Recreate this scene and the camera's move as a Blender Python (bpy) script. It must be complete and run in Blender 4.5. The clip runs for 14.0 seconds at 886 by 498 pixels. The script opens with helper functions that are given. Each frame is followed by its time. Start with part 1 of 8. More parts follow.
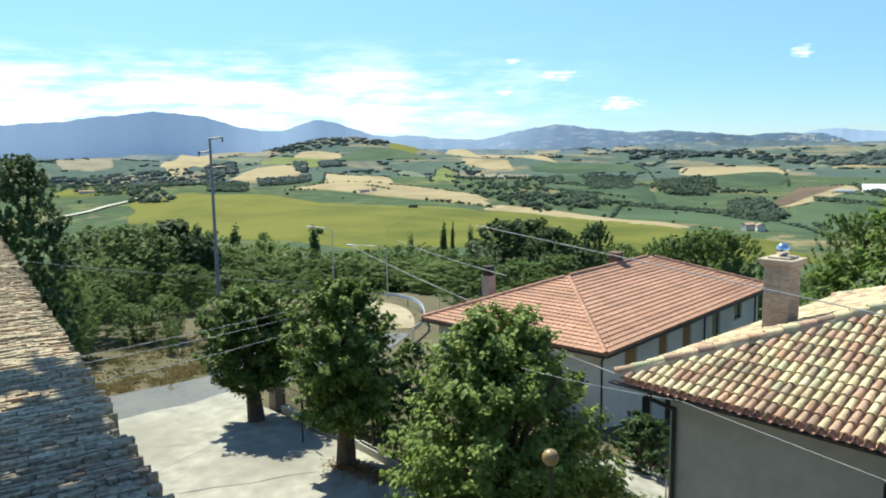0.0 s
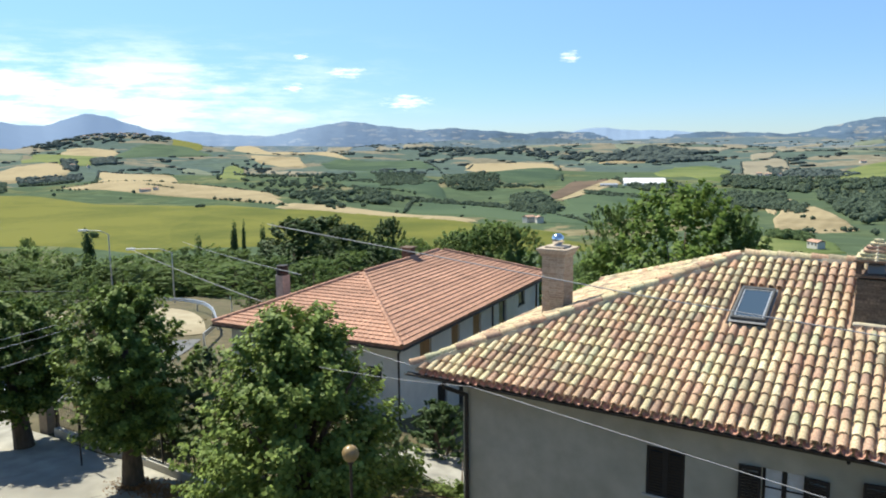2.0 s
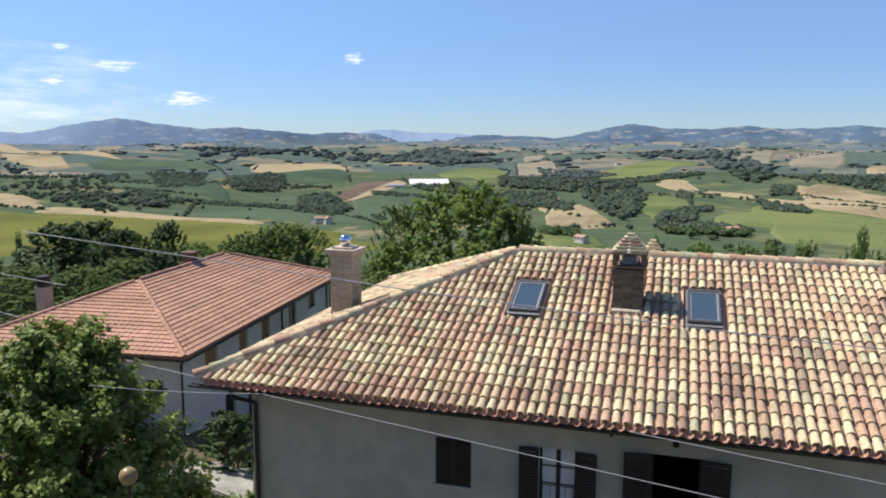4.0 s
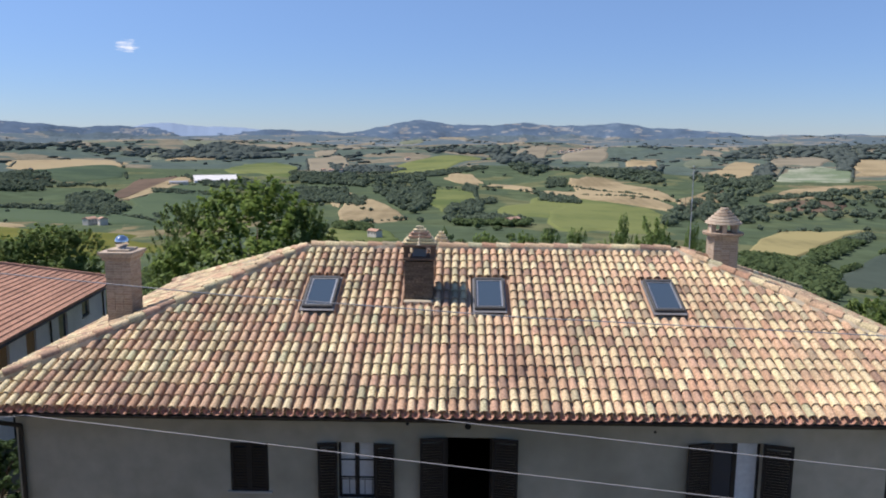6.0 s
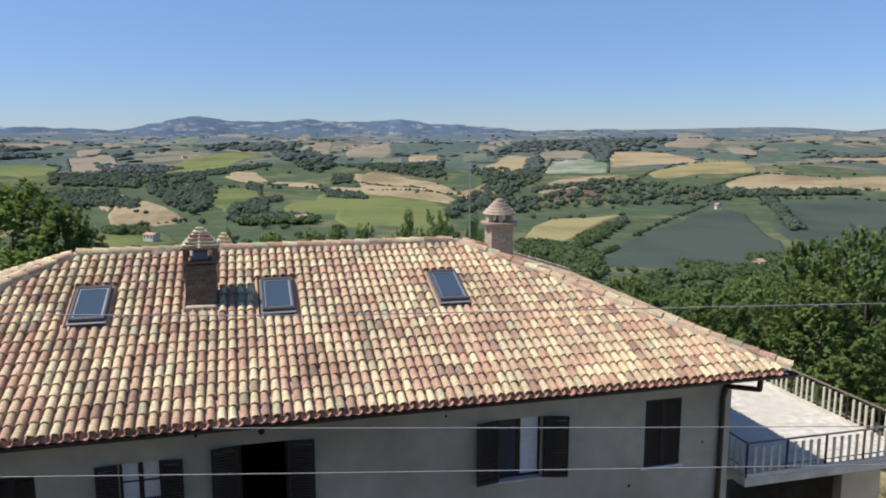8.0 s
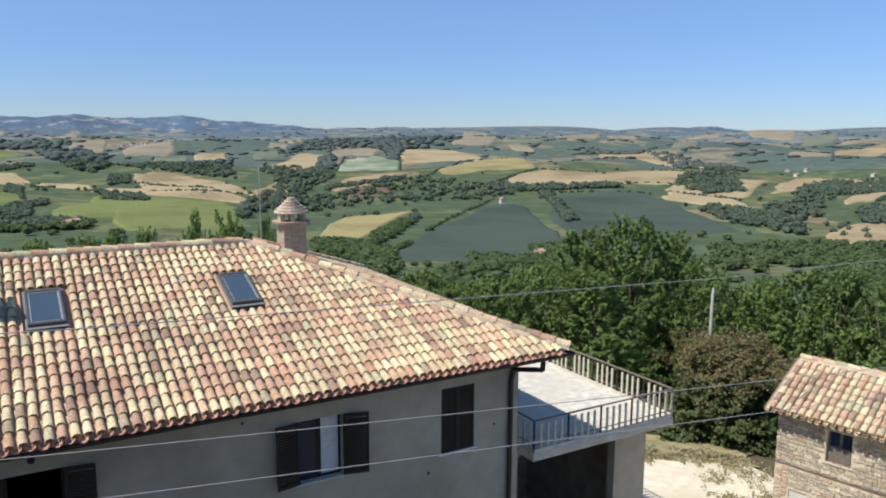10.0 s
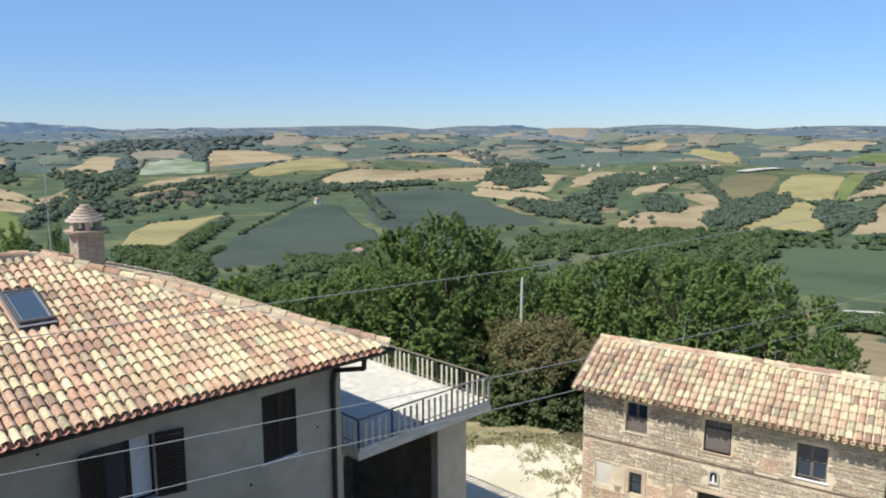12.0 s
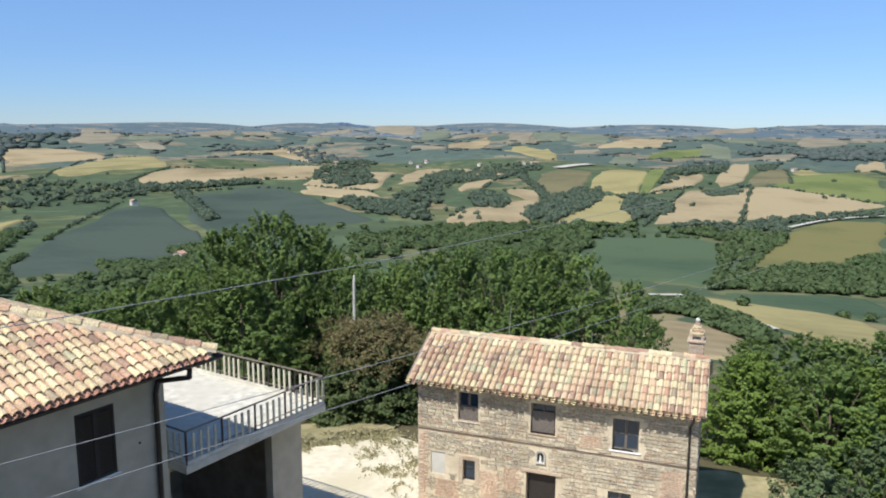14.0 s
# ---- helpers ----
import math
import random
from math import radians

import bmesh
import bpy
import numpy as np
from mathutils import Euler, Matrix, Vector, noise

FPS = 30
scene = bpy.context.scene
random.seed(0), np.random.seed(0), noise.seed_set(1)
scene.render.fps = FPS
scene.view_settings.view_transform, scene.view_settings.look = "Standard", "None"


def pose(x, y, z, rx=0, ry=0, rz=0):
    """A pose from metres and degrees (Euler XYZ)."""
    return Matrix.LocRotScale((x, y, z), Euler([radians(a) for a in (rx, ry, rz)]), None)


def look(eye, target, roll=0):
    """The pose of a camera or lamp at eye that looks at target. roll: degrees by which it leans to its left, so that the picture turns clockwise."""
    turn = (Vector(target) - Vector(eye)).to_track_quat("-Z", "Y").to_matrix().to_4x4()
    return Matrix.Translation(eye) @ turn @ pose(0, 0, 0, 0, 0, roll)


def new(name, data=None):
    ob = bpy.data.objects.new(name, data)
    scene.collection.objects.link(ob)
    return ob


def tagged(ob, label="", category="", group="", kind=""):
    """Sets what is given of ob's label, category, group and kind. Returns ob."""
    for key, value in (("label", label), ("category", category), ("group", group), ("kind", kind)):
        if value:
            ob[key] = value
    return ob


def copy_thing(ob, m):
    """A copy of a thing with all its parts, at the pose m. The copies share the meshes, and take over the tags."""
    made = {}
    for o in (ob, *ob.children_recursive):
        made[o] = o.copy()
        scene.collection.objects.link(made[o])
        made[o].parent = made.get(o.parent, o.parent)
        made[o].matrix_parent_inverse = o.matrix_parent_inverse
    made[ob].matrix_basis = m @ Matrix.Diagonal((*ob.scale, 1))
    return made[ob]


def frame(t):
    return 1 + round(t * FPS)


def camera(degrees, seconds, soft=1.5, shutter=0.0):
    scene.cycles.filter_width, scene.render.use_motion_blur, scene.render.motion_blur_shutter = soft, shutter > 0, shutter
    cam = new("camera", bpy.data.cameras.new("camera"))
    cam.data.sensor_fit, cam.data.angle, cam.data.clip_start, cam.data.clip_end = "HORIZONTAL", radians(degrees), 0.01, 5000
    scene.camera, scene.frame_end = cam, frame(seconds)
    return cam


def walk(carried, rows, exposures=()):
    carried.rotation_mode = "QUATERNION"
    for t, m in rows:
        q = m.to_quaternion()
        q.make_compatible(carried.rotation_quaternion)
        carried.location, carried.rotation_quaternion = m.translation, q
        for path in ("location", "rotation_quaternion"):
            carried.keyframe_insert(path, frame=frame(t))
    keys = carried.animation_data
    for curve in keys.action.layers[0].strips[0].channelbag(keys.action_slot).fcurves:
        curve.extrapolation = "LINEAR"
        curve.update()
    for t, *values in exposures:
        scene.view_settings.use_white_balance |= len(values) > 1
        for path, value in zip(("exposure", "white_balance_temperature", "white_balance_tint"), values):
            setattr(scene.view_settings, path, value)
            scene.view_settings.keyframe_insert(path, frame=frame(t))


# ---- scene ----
# ---- camera: a person turning on the spot on top of the old wall ----
EYE_Z = 11.7
TURN_RADIUS = 0.2
# seconds, yaw, pitch, roll
TURN = [
    (0.0, 48.43, -7.91, 0.92), (0.5, 44.69, -8.04, 0.99), (1.0, 40.43, -8.18, 0.89), (1.5, 36.7, -8.29, 0.82),
    (2.0, 32.84, -8.35, 0.67), (2.5, 29.12, -8.4, 0.42), (3.0, 25.07, -8.37, 0.25), (5.5, 5.11, -8.56, -0.47),
    (6.0, 1.25, -8.66, -0.44), (6.5, -2.8, -8.73, -0.3), (7.0, -6.98, -8.83, -0.19), (7.5, -10.98, -8.87, -0.08),
    (8.0, -14.88, -8.86, -0.11), (10.5, -34.12, -9.0, -0.36), (11.0, -37.63, -9.03, -0.26), (11.5, -41.03, -9.03, -0.13),
    (12.0, -44.45, -8.96, 0.04), (12.5, -47.61, -8.87, 0.05), (13.0, -50.89, -8.87, -0.28), (13.5, -54.12, -8.96, -0.45),
    (14.0, -57.32, -9.12, -0.19)]
cam = camera(60.85, 14.0, soft=1.95)
walk(cam, [(t, pose(-TURN_RADIUS * math.sin(radians(yaw)), TURN_RADIUS * math.cos(radians(yaw)), EYE_Z, 90 + pitch, roll, yaw))
           for t, yaw, pitch, roll in TURN],
     exposures=[(0.0, 0.62, 6700, -3), (1.5, 0.58, 6780, 1), (2.5, 0.46, 6720, 6), (3.0, 0.36, 6680, 8), (5.5, 0.10, 6620, 16), (6.5, 0.02, 6580, 17),
                (8.0, 0.05, 6560, 15), (11.0, 0.19, 6430, 11), (12.5, 0.24, 6400, 10), (14.0, 0.20, 6350, 10)])

# ---- sky and sun ----
SUN_DIR = Vector((0.69, -0.10, -1.0)).normalized()      # the way the light falls
world = bpy.data.worlds.new("sky")
scene.world = world
world.use_nodes = True
wn, wl = world.node_tree.nodes, world.node_tree.links
wn.clear()
sky = wn.new("ShaderNodeTexSky")
sky.sky_type = "NISHITA"
sky.sun_disc = False
sky.sun_elevation = math.asin(-SUN_DIR.z)
sky.sun_rotation = math.atan2(-SUN_DIR.x, -SUN_DIR.y)
sky.altitude, sky.air_density, sky.dust_density, sky.ozone_density = 900, 1.0, 0.05, 3.2
bg = wn.new("ShaderNodeBackground")
bg.inputs["Strength"].default_value = 0.116
wout = wn.new("ShaderNodeOutputWorld")
# fair-weather clouds low over the western hills: noise in azimuth and height, thinning out to the east
geo = wn.new("ShaderNodeTexCoord")
sep = wn.new("ShaderNodeSeparateXYZ")
wl.new(geo.outputs["Generated"], sep.inputs[0])


def wmath(op, a, b=None):
    n = wn.new("ShaderNodeMath")
    n.operation = op
    for k, v in ((0, a), (1, b)):
        if v is None:
            continue
        if isinstance(v, (int, float)):
            n.inputs[k].default_value = v
        else:
            wl.new(v, n.inputs[k])
    return n.outputs[0]


def wramp(v, lo, hi, a=0.0, b=1.0):
    n = wn.new("ShaderNodeMapRange")
    n.interpolation_type = "SMOOTHSTEP"
    n.inputs["From Min"].default_value, n.inputs["From Max"].default_value = lo, hi
    n.inputs["To Min"].default_value, n.inputs["To Max"].default_value = a, b
    wl.new(v, n.inputs["Value"])
    return n.outputs[0]


azim = wmath("ARCTAN2", sep.outputs["X"], sep.outputs["Y"])     # radians, 0 to the north
height = sep.outputs["Z"]
comb = wn.new("ShaderNodeCombineXYZ")
wl.new(wmath("MULTIPLY", azim, 9.0), comb.inputs[0])
wl.new(wmath("MULTIPLY", height, 50.0), comb.inputs[1])
cn = wn.new("ShaderNodeTexNoise")
cn.inputs["Scale"].default_value, cn.inputs["Detail"].default_value, cn.inputs["Roughness"].default_value = 1.0, 8.0, 0.64
wl.new(comb.outputs[0], cn.inputs["Vector"])
fine = wn.new("ShaderNodeTexNoise")
fine.inputs["Scale"].default_value, fine.inputs["Detail"].default_value, fine.inputs["Roughness"].default_value = 6.0, 6.0, 0.62
wl.new(comb.outputs[0], fine.inputs["Vector"])
west = wramp(azim, -0.50, -1.05)
band = wmath("MULTIPLY", wramp(height, -0.01, 0.03), wramp(height, 0.15, 0.06))
bank = wramp(wmath("ADD", cn.outputs[0], wmath("MULTIPLY", wmath("MULTIPLY", west, band), 0.16)), 0.46, 0.78, 0.0, 0.9)
bank = wmath("MULTIPLY", bank, wmath("MULTIPLY", west, band))
# single small clouds: azimuth, height, half width, half height
cover = bank
for ca, ch, cw, ct in ((-0.697, 0.085, 0.030, 0.008), (-0.765, 0.066, 0.015, 0.008), (-0.753, 0.104, 0.011, 0.005), (-0.41, 0.100, 0.014, 0.008), (-0.62, 0.047, 0.034, 0.010),
                       (-0.91, 0.062, 0.035, 0.006)):
    dx = wmath("DIVIDE", wmath("SUBTRACT", azim, ca), cw)
    dy = wmath("DIVIDE", wmath("SUBTRACT", height, ch), ct)
    d = wmath("ADD", wmath("MULTIPLY", dx, dx), wmath("MULTIPLY", dy, dy))
    puff = wramp(wmath("ADD", d, wmath("MULTIPLY", fine.outputs[0], 4.2)), 3.1, 1.5, 0.0, 0.85)
    cover = wmath("MAXIMUM", cover, puff)
tint = wn.new("ShaderNodeMix")
tint.data_type, tint.blend_type = "RGBA", "MULTIPLY"
tint.inputs["Factor"].default_value = 1.0
low = wn.new("ShaderNodeMix")                # the air over the horizon is as blue as the sky above it
low.data_type = "RGBA"
wl.new(wramp(height, 0.0, 0.30), low.inputs["Factor"])
low.inputs["A"].default_value, low.inputs["B"].default_value = (0.49, 0.64, 0.93, 1), (0.93, 1.02, 1.13, 1)
wl.new(low.outputs["Result"], tint.inputs["B"])
wl.new(sky.outputs[0], tint.inputs["A"])
mixc = wn.new("ShaderNodeMix")
mixc.data_type = "RGBA"
wl.new(cover, mixc.inputs["Factor"])
wl.new(tint.outputs["Result"], mixc.inputs["A"])
mixc.inputs["B"].default_value = (9.0, 9.2, 9.4, 1)
wl.new(mixc.outputs["Result"], bg.inputs["Color"])
wl.new(bg.outputs[0], wout.inputs["Surface"])
sun_data = bpy.data.lights.new("sun", "SUN")
sun_data.energy, sun_data.angle, sun_data.color = 5.0, radians(0.53), (1.0, 0.95, 0.86)
sun = new("sun", sun_data)
sun.matrix_world = look((0, 0, 60), Vector((0, 0, 60)) + SUN_DIR)

# ---- materials ----
def material(name, base, rough=0.8, metal=0.0):
    """A principled material; returns it with its nodes, links and shader."""
    m = bpy.data.materials.new(name)
    m.use_nodes = True
    n, l = m.node_tree.nodes, m.node_tree.links
    sh = n["Principled BSDF"]
    sh.inputs["Base Color"].default_value = (*base, 1)
    sh.inputs["Roughness"].default_value = rough
    sh.inputs["Metallic"].default_value = metal
    return m, n, l, sh


def grainy(name, dark, light, scale, rough=0.85, bump=0.0, bump_scale=None, big=None, stretch=(1, 1, 1), metal=0.0, detail=5, contrast=0.25):
    """Two-scale mottled surface: fine noise between dark and light, large stains of colour big."""
    m, n, l, sh = material(name, light, rough, metal)
    tc = n.new("ShaderNodeTexCoord")
    mp = n.new("ShaderNodeMapping")
    mp.inputs["Scale"].default_value = stretch
    l.new(tc.outputs["Object"], mp.inputs[0])
    t1 = n.new("ShaderNodeTexNoise")
    t1.inputs["Scale"].default_value, t1.inputs["Detail"].default_value = scale, detail
    l.new(mp.outputs[0], t1.inputs["Vector"])
    r = n.new("ShaderNodeValToRGB")
    r.color_ramp.elements[0].position, r.color_ramp.elements[1].position = 0.5 - contrast, 0.5 + contrast
    r.color_ramp.elements[0].color, r.color_ramp.elements[1].color = (*dark, 1), (*light, 1)
    l.new(t1.outputs[0], r.inputs[0])
    col = r.outputs[0]
    if big:
        t2 = n.new("ShaderNodeTexNoise")
        t2.inputs["Scale"].default_value, t2.inputs["Detail"].default_value = scale * 0.13, 4
        l.new(mp.outputs[0], t2.inputs["Vector"])
        r2 = n.new("ShaderNodeValToRGB")
        r2.color_ramp.elements[0].position, r2.color_ramp.elements[1].position = 0.42, 0.68
        l.new(t2.outputs[0], r2.inputs[0])
        mx = n.new("ShaderNodeMix")
        mx.data_type = "RGBA"
        l.new(r2.outputs[0], mx.inputs["Factor"])
        l.new(col, mx.inputs["A"])
        mx.inputs["B"].default_value = (*big, 1)
        col = mx.outputs["Result"]
    l.new(col, sh.inputs["Base Color"])
    if bump:
        b = n.new("ShaderNodeBump")
        b.inputs["Strength"].default_value, b.inputs["Distance"].default_value = bump, 0.02
        t3 = n.new("ShaderNodeTexNoise")
        t3.inputs["Scale"].default_value, t3.inputs["Detail"].default_value = bump_scale or scale * 3, 6
        l.new(mp.outputs[0], t3.inputs["Vector"])
        l.new(t3.outputs[0], b.inputs["Height"])
        l.new(b.outputs[0], sh.inputs["Normal"])
    return m


def foliage(name, dark, light, shine=0.45, through_light=0.35):
    """Leaves: each leaf its own tone, a little light passing through."""
    m, n, l, sh = material(name, light, shine)
    g = n.new("ShaderNodeNewGeometry")
    oi = n.new("ShaderNodeObjectInfo")
    add = n.new("ShaderNodeMath")
    add.operation = "MULTIPLY_ADD"
    l.new(oi.outputs["Random"], add.inputs[0])
    add.inputs[1].default_value = 0.35
    sc = n.new("ShaderNodeMath")
    sc.operation = "MULTIPLY"
    l.new(g.outputs["Random Per Island"], sc.inputs[0])
    sc.inputs[1].default_value = 0.65
    l.new(sc.outputs[0], add.inputs[2])
    r = n.new("ShaderNodeValToRGB")
    r.color_ramp.elements[0].color, r.color_ramp.elements[1].color = (*dark, 1), (*light, 1)
    l.new(add.outputs[0], r.inputs[0])
    l.new(r.outputs[0], sh.inputs["Base Color"])
    sh.inputs["Specular IOR Level"].default_value = 0.14
    tr = n.new("ShaderNodeBsdfTranslucent")
    l.new(r.outputs[0], tr.inputs["Color"])
    mx = n.new("ShaderNodeMixShader")
    mx.inputs[0].default_value = through_light
    l.new(sh.outputs[0], mx.inputs[1])
    l.new(tr.outputs[0], mx.inputs[2])
    l.new(mx.outputs[0], n["Material Output"].inputs["Surface"])
    return m


def pieces(name, stops, rough=0.85, noise_scale=18.0, bump=0.3, soil=0.72):
    """Tiles, bricks and stones: every piece its own tone, with fine grain and soiling."""
    m, n, l, sh = material(name, stops[0][1], rough)
    g = n.new("ShaderNodeNewGeometry")
    oi = n.new("ShaderNodeObjectInfo")
    add = n.new("ShaderNodeMath")
    l.new(oi.outputs["Random"], add.inputs[0])
    l.new(g.outputs["Random Per Island"], add.inputs[1])
    fr = n.new("ShaderNodeMath")
    fr.operation = "FRACT"
    l.new(add.outputs[0], fr.inputs[0])
    r = n.new("ShaderNodeValToRGB")
    cr = r.color_ramp
    cr.elements[0].position, cr.elements[0].color = stops[0][0], (*stops[0][1], 1)
    cr.elements[1].position, cr.elements[1].color = stops[-1][0], (*stops[-1][1], 1)
    for p, c in stops[1:-1]:
        cr.elements.new(p).color = (*c, 1)
    l.new(fr.outputs[0], r.inputs[0])
    t = n.new("ShaderNodeTexNoise")
    t.inputs["Scale"].default_value, t.inputs["Detail"].default_value = noise_scale, 6
    l.new(g.outputs["Position"], t.inputs["Vector"])
    t2 = n.new("ShaderNodeTexNoise")
    t2.inputs["Scale"].default_value, t2.inputs["Detail"].default_value = 0.9, 3
    l.new(g.outputs["Position"], t2.inputs["Vector"])
    mr = n.new("ShaderNodeMapRange")
    mr.inputs["From Min"].default_value, mr.inputs["From Max"].default_value = 0.3, 0.7
    mr.inputs["To Min"].default_value, mr.inputs["To Max"].default_value = soil, 1.14
    l.new(t.outputs[0], mr.inputs["Value"])
    mr2 = n.new("ShaderNodeMapRange")
    mr2.inputs["From Min"].default_value, mr2.inputs["From Max"].default_value = 0.35, 0.65
    mr2.inputs["To Min"].default_value, mr2.inputs["To Max"].default_value = 0.5 + soil * 0.5, 1.06
    l.new(t2.outputs[0], mr2.inputs["Value"])
    mm = n.new("ShaderNodeMath")
    mm.operation = "MULTIPLY"
    l.new(mr.outputs[0], mm.inputs[0])
    l.new(mr2.outputs[0], mm.inputs[1])
    vm = n.new("ShaderNodeVectorMath")
    vm.operation = "SCALE"
    l.new(r.outputs[0], vm.inputs[0])
    l.new(mm.outputs[0], vm.inputs["Scale"])
    l.new(vm.outputs[0], sh.inputs["Base Color"])
    if bump:
        b = n.new("ShaderNodeBump")
        b.inputs["Strength"].default_value, b.inputs["Distance"].default_value = bump, 0.01
        l.new(t.outputs[0], b.inputs["Height"])
        l.new(b.outputs[0], sh.inputs["Normal"])
    return m


def land_material(name, colours, scale, weights, steep=0.0, grain=0.08):
    """Patchwork of fields: warped cells, each with its own crop, hedged at the seams."""
    m, n, l, sh = material(name, colours[0], 0.95)
    g = n.new("ShaderNodeNewGeometry")
    w = n.new("ShaderNodeTexNoise")
    w.inputs["Scale"].default_value = scale * 1.6
    l.new(g.outputs["Position"], w.inputs["Vector"])
    mixv = n.new("ShaderNodeMix")
    mixv.data_type = "VECTOR"
    mixv.inputs["Factor"].default_value = 0.12
    sc = n.new("ShaderNodeVectorMath")
    sc.operation = "SCALE"
    sc.inputs["Scale"].default_value = scale
    l.new(g.outputs["Position"], sc.inputs[0])
    l.new(sc.outputs[0], mixv.inputs["A"])
    w2 = n.new("ShaderNodeVectorMath")
    w2.operation = "MULTIPLY_ADD"
    l.new(w.outputs["Color"], w2.inputs[0])
    w2.inputs[1].default_value = (4, 4, 0)
    l.new(sc.outputs[0], w2.inputs[2])
    l.new(w2.outputs[0], mixv.inputs["B"])
    flat = n.new("ShaderNodeVectorMath")
    flat.operation = "MULTIPLY"
    l.new(mixv.outputs["Result"], flat.inputs[0])
    flat.inputs[1].default_value = (1, 1, steep)
    v = n.new("ShaderNodeTexVoronoi")
    v.inputs["Scale"].default_value = 1.0
    l.new(flat.outputs[0], v.inputs["Vector"])
    sepc = n.new("ShaderNodeSeparateColor")
    l.new(v.outputs["Color"], sepc.inputs[0])
    r = n.new("ShaderNodeValToRGB")
    cr = r.color_ramp
    cr.interpolation = "CONSTANT"
    cr.elements[0].position, cr.elements[0].color = 0.0, (*colours[0], 1)
    cr.elements[1].position, cr.elements[1].color = weights[1], (*colours[1], 1)
    for p, c in zip(weights[2:], colours[2:]):
        cr.elements.new(p).color = (*c, 1)
    l.new(sepc.outputs[0], r.inputs[0])
    fine = n.new("ShaderNodeTexNoise")
    fine.inputs["Scale"].default_value, fine.inputs["Detail"].default_value = grain, 8
    l.new(g.outputs["Position"], fine.inputs["Vector"])
    mr = n.new("ShaderNodeMapRange")
    mr.inputs["From Min"].default_value, mr.inputs["From Max"].default_value = 0.3, 0.7
    mr.inputs["To Min"].default_value, mr.inputs["To Max"].default_value = 0.7, 1.2
    l.new(fine.outputs[0], mr.inputs["Value"])
    vm = n.new("ShaderNodeVectorMath")
    vm.operation = "SCALE"
    l.new(r.outputs[0], vm.inputs[0])
    l.new(mr.outputs[0], vm.inputs["Scale"])
    # dark woods between the fields
    wd = n.new("ShaderNodeTexNoise")
    wd.inputs["Scale"].default_value, wd.inputs["Detail"].default_value = scale * 2.2, 6
    l.new(g.outputs["Position"], wd.inputs["Vector"])
    wr = n.new("ShaderNodeValToRGB")
    wr.color_ramp.elements[0].position, wr.color_ramp.elements[1].position = 0.52, 0.56
    l.new(wd.outputs[0], wr.inputs[0])
    mx = n.new("ShaderNodeMix")
    mx.data_type = "RGBA"
    l.new(wr.outputs[0], mx.inputs["Factor"])
    l.new(vm.outputs[0], mx.inputs["A"])
    mx.inputs["B"].default_value = (*colours[-1], 1)
    l.new(mx.outputs["Result"], sh.inputs["Base Color"])
    sh.inputs["Specular IOR Level"].default_value = 0.0
    return m


def crop(name, dark, light, rows=0.0):
    """A field: broad uneven tone, fine texture, faint drilling rows."""
    m, n, l, sh = material(name, light, 0.95)
    sh.inputs["Specular IOR Level"].default_value = 0.05
    g = n.new("ShaderNodeNewGeometry")
    oi = n.new("ShaderNodeObjectInfo")
    a = n.new("ShaderNodeTexNoise")
    a.inputs["Scale"].default_value, a.inputs["Detail"].default_value = 0.02, 5
    b = n.new("ShaderNodeTexNoise")
    b.inputs["Scale"].default_value, b.inputs["Detail"].default_value = 0.35, 6
    w = n.new("ShaderNodeTexWave")
    w.inputs["Scale"].default_value, w.inputs["Distortion"].default_value, w.inputs["Detail"].default_value = 0.05, 3.0, 2
    for t in (a, b, w):
        l.new(g.outputs["Position"], t.inputs["Vector"])
    m1 = n.new("ShaderNodeMath")
    m1.operation = "MULTIPLY_ADD"
    l.new(b.outputs[0], m1.inputs[0])
    m1.inputs[1].default_value = 0.45
    spread = n.new("ShaderNodeMapRange")
    spread.inputs["From Min"].default_value, spread.inputs["From Max"].default_value = 0.38, 0.62
    spread.inputs["To Min"].default_value, spread.inputs["To Max"].default_value = 0.25, 0.75
    l.new(a.outputs[0], spread.inputs["Value"])
    l.new(spread.outputs[0], m1.inputs[2])
    m2 = n.new("ShaderNodeMath")
    m2.operation = "MULTIPLY_ADD"
    l.new(w.outputs["Fac"], m2.inputs[0])
    m2.inputs[1].default_value = rows
    l.new(m1.outputs[0], m2.inputs[2])
    m3 = n.new("ShaderNodeMath")
    m3.operation = "MULTIPLY_ADD"
    l.new(oi.outputs["Random"], m3.inputs[0])
    m3.inputs[1].default_value = 0.25
    l.new(m2.outputs[0], m3.inputs[2])
    r = n.new("ShaderNodeValToRGB")
    r.color_ramp.elements[0].position, r.color_ramp.elements[1].position = 0.55, 1.05
    r.color_ramp.elements[0].color, r.color_ramp.elements[1].color = (*dark, 1), (*light, 1)
    l.new(m3.outputs[0], r.inputs[0])
    l.new(r.outputs[0], sh.inputs["Base Color"])
    return m


PLASTER = grainy("grey_plaster", (0.40, 0.365, 0.285), (0.53, 0.49, 0.395), 2.2, 0.9, 0.4, 40, (0.31, 0.285, 0.215))
WHITE_WALL = grainy("white_plaster", (0.66, 0.65, 0.62), (0.76, 0.75, 0.72), 2.0, 0.9, 0.2, 40, (0.56, 0.56, 0.54))
CONCRETE = grainy("concrete", (0.48, 0.46, 0.41), (0.66, 0.64, 0.58), 2.5, 0.9, 0.3, 30, (0.40, 0.38, 0.33))
GRAVEL = grainy("pale_gravel", (0.24, 0.228, 0.195), (0.46, 0.435, 0.37), 1.3, 0.95, 0.5, 30, (0.25, 0.235, 0.20))
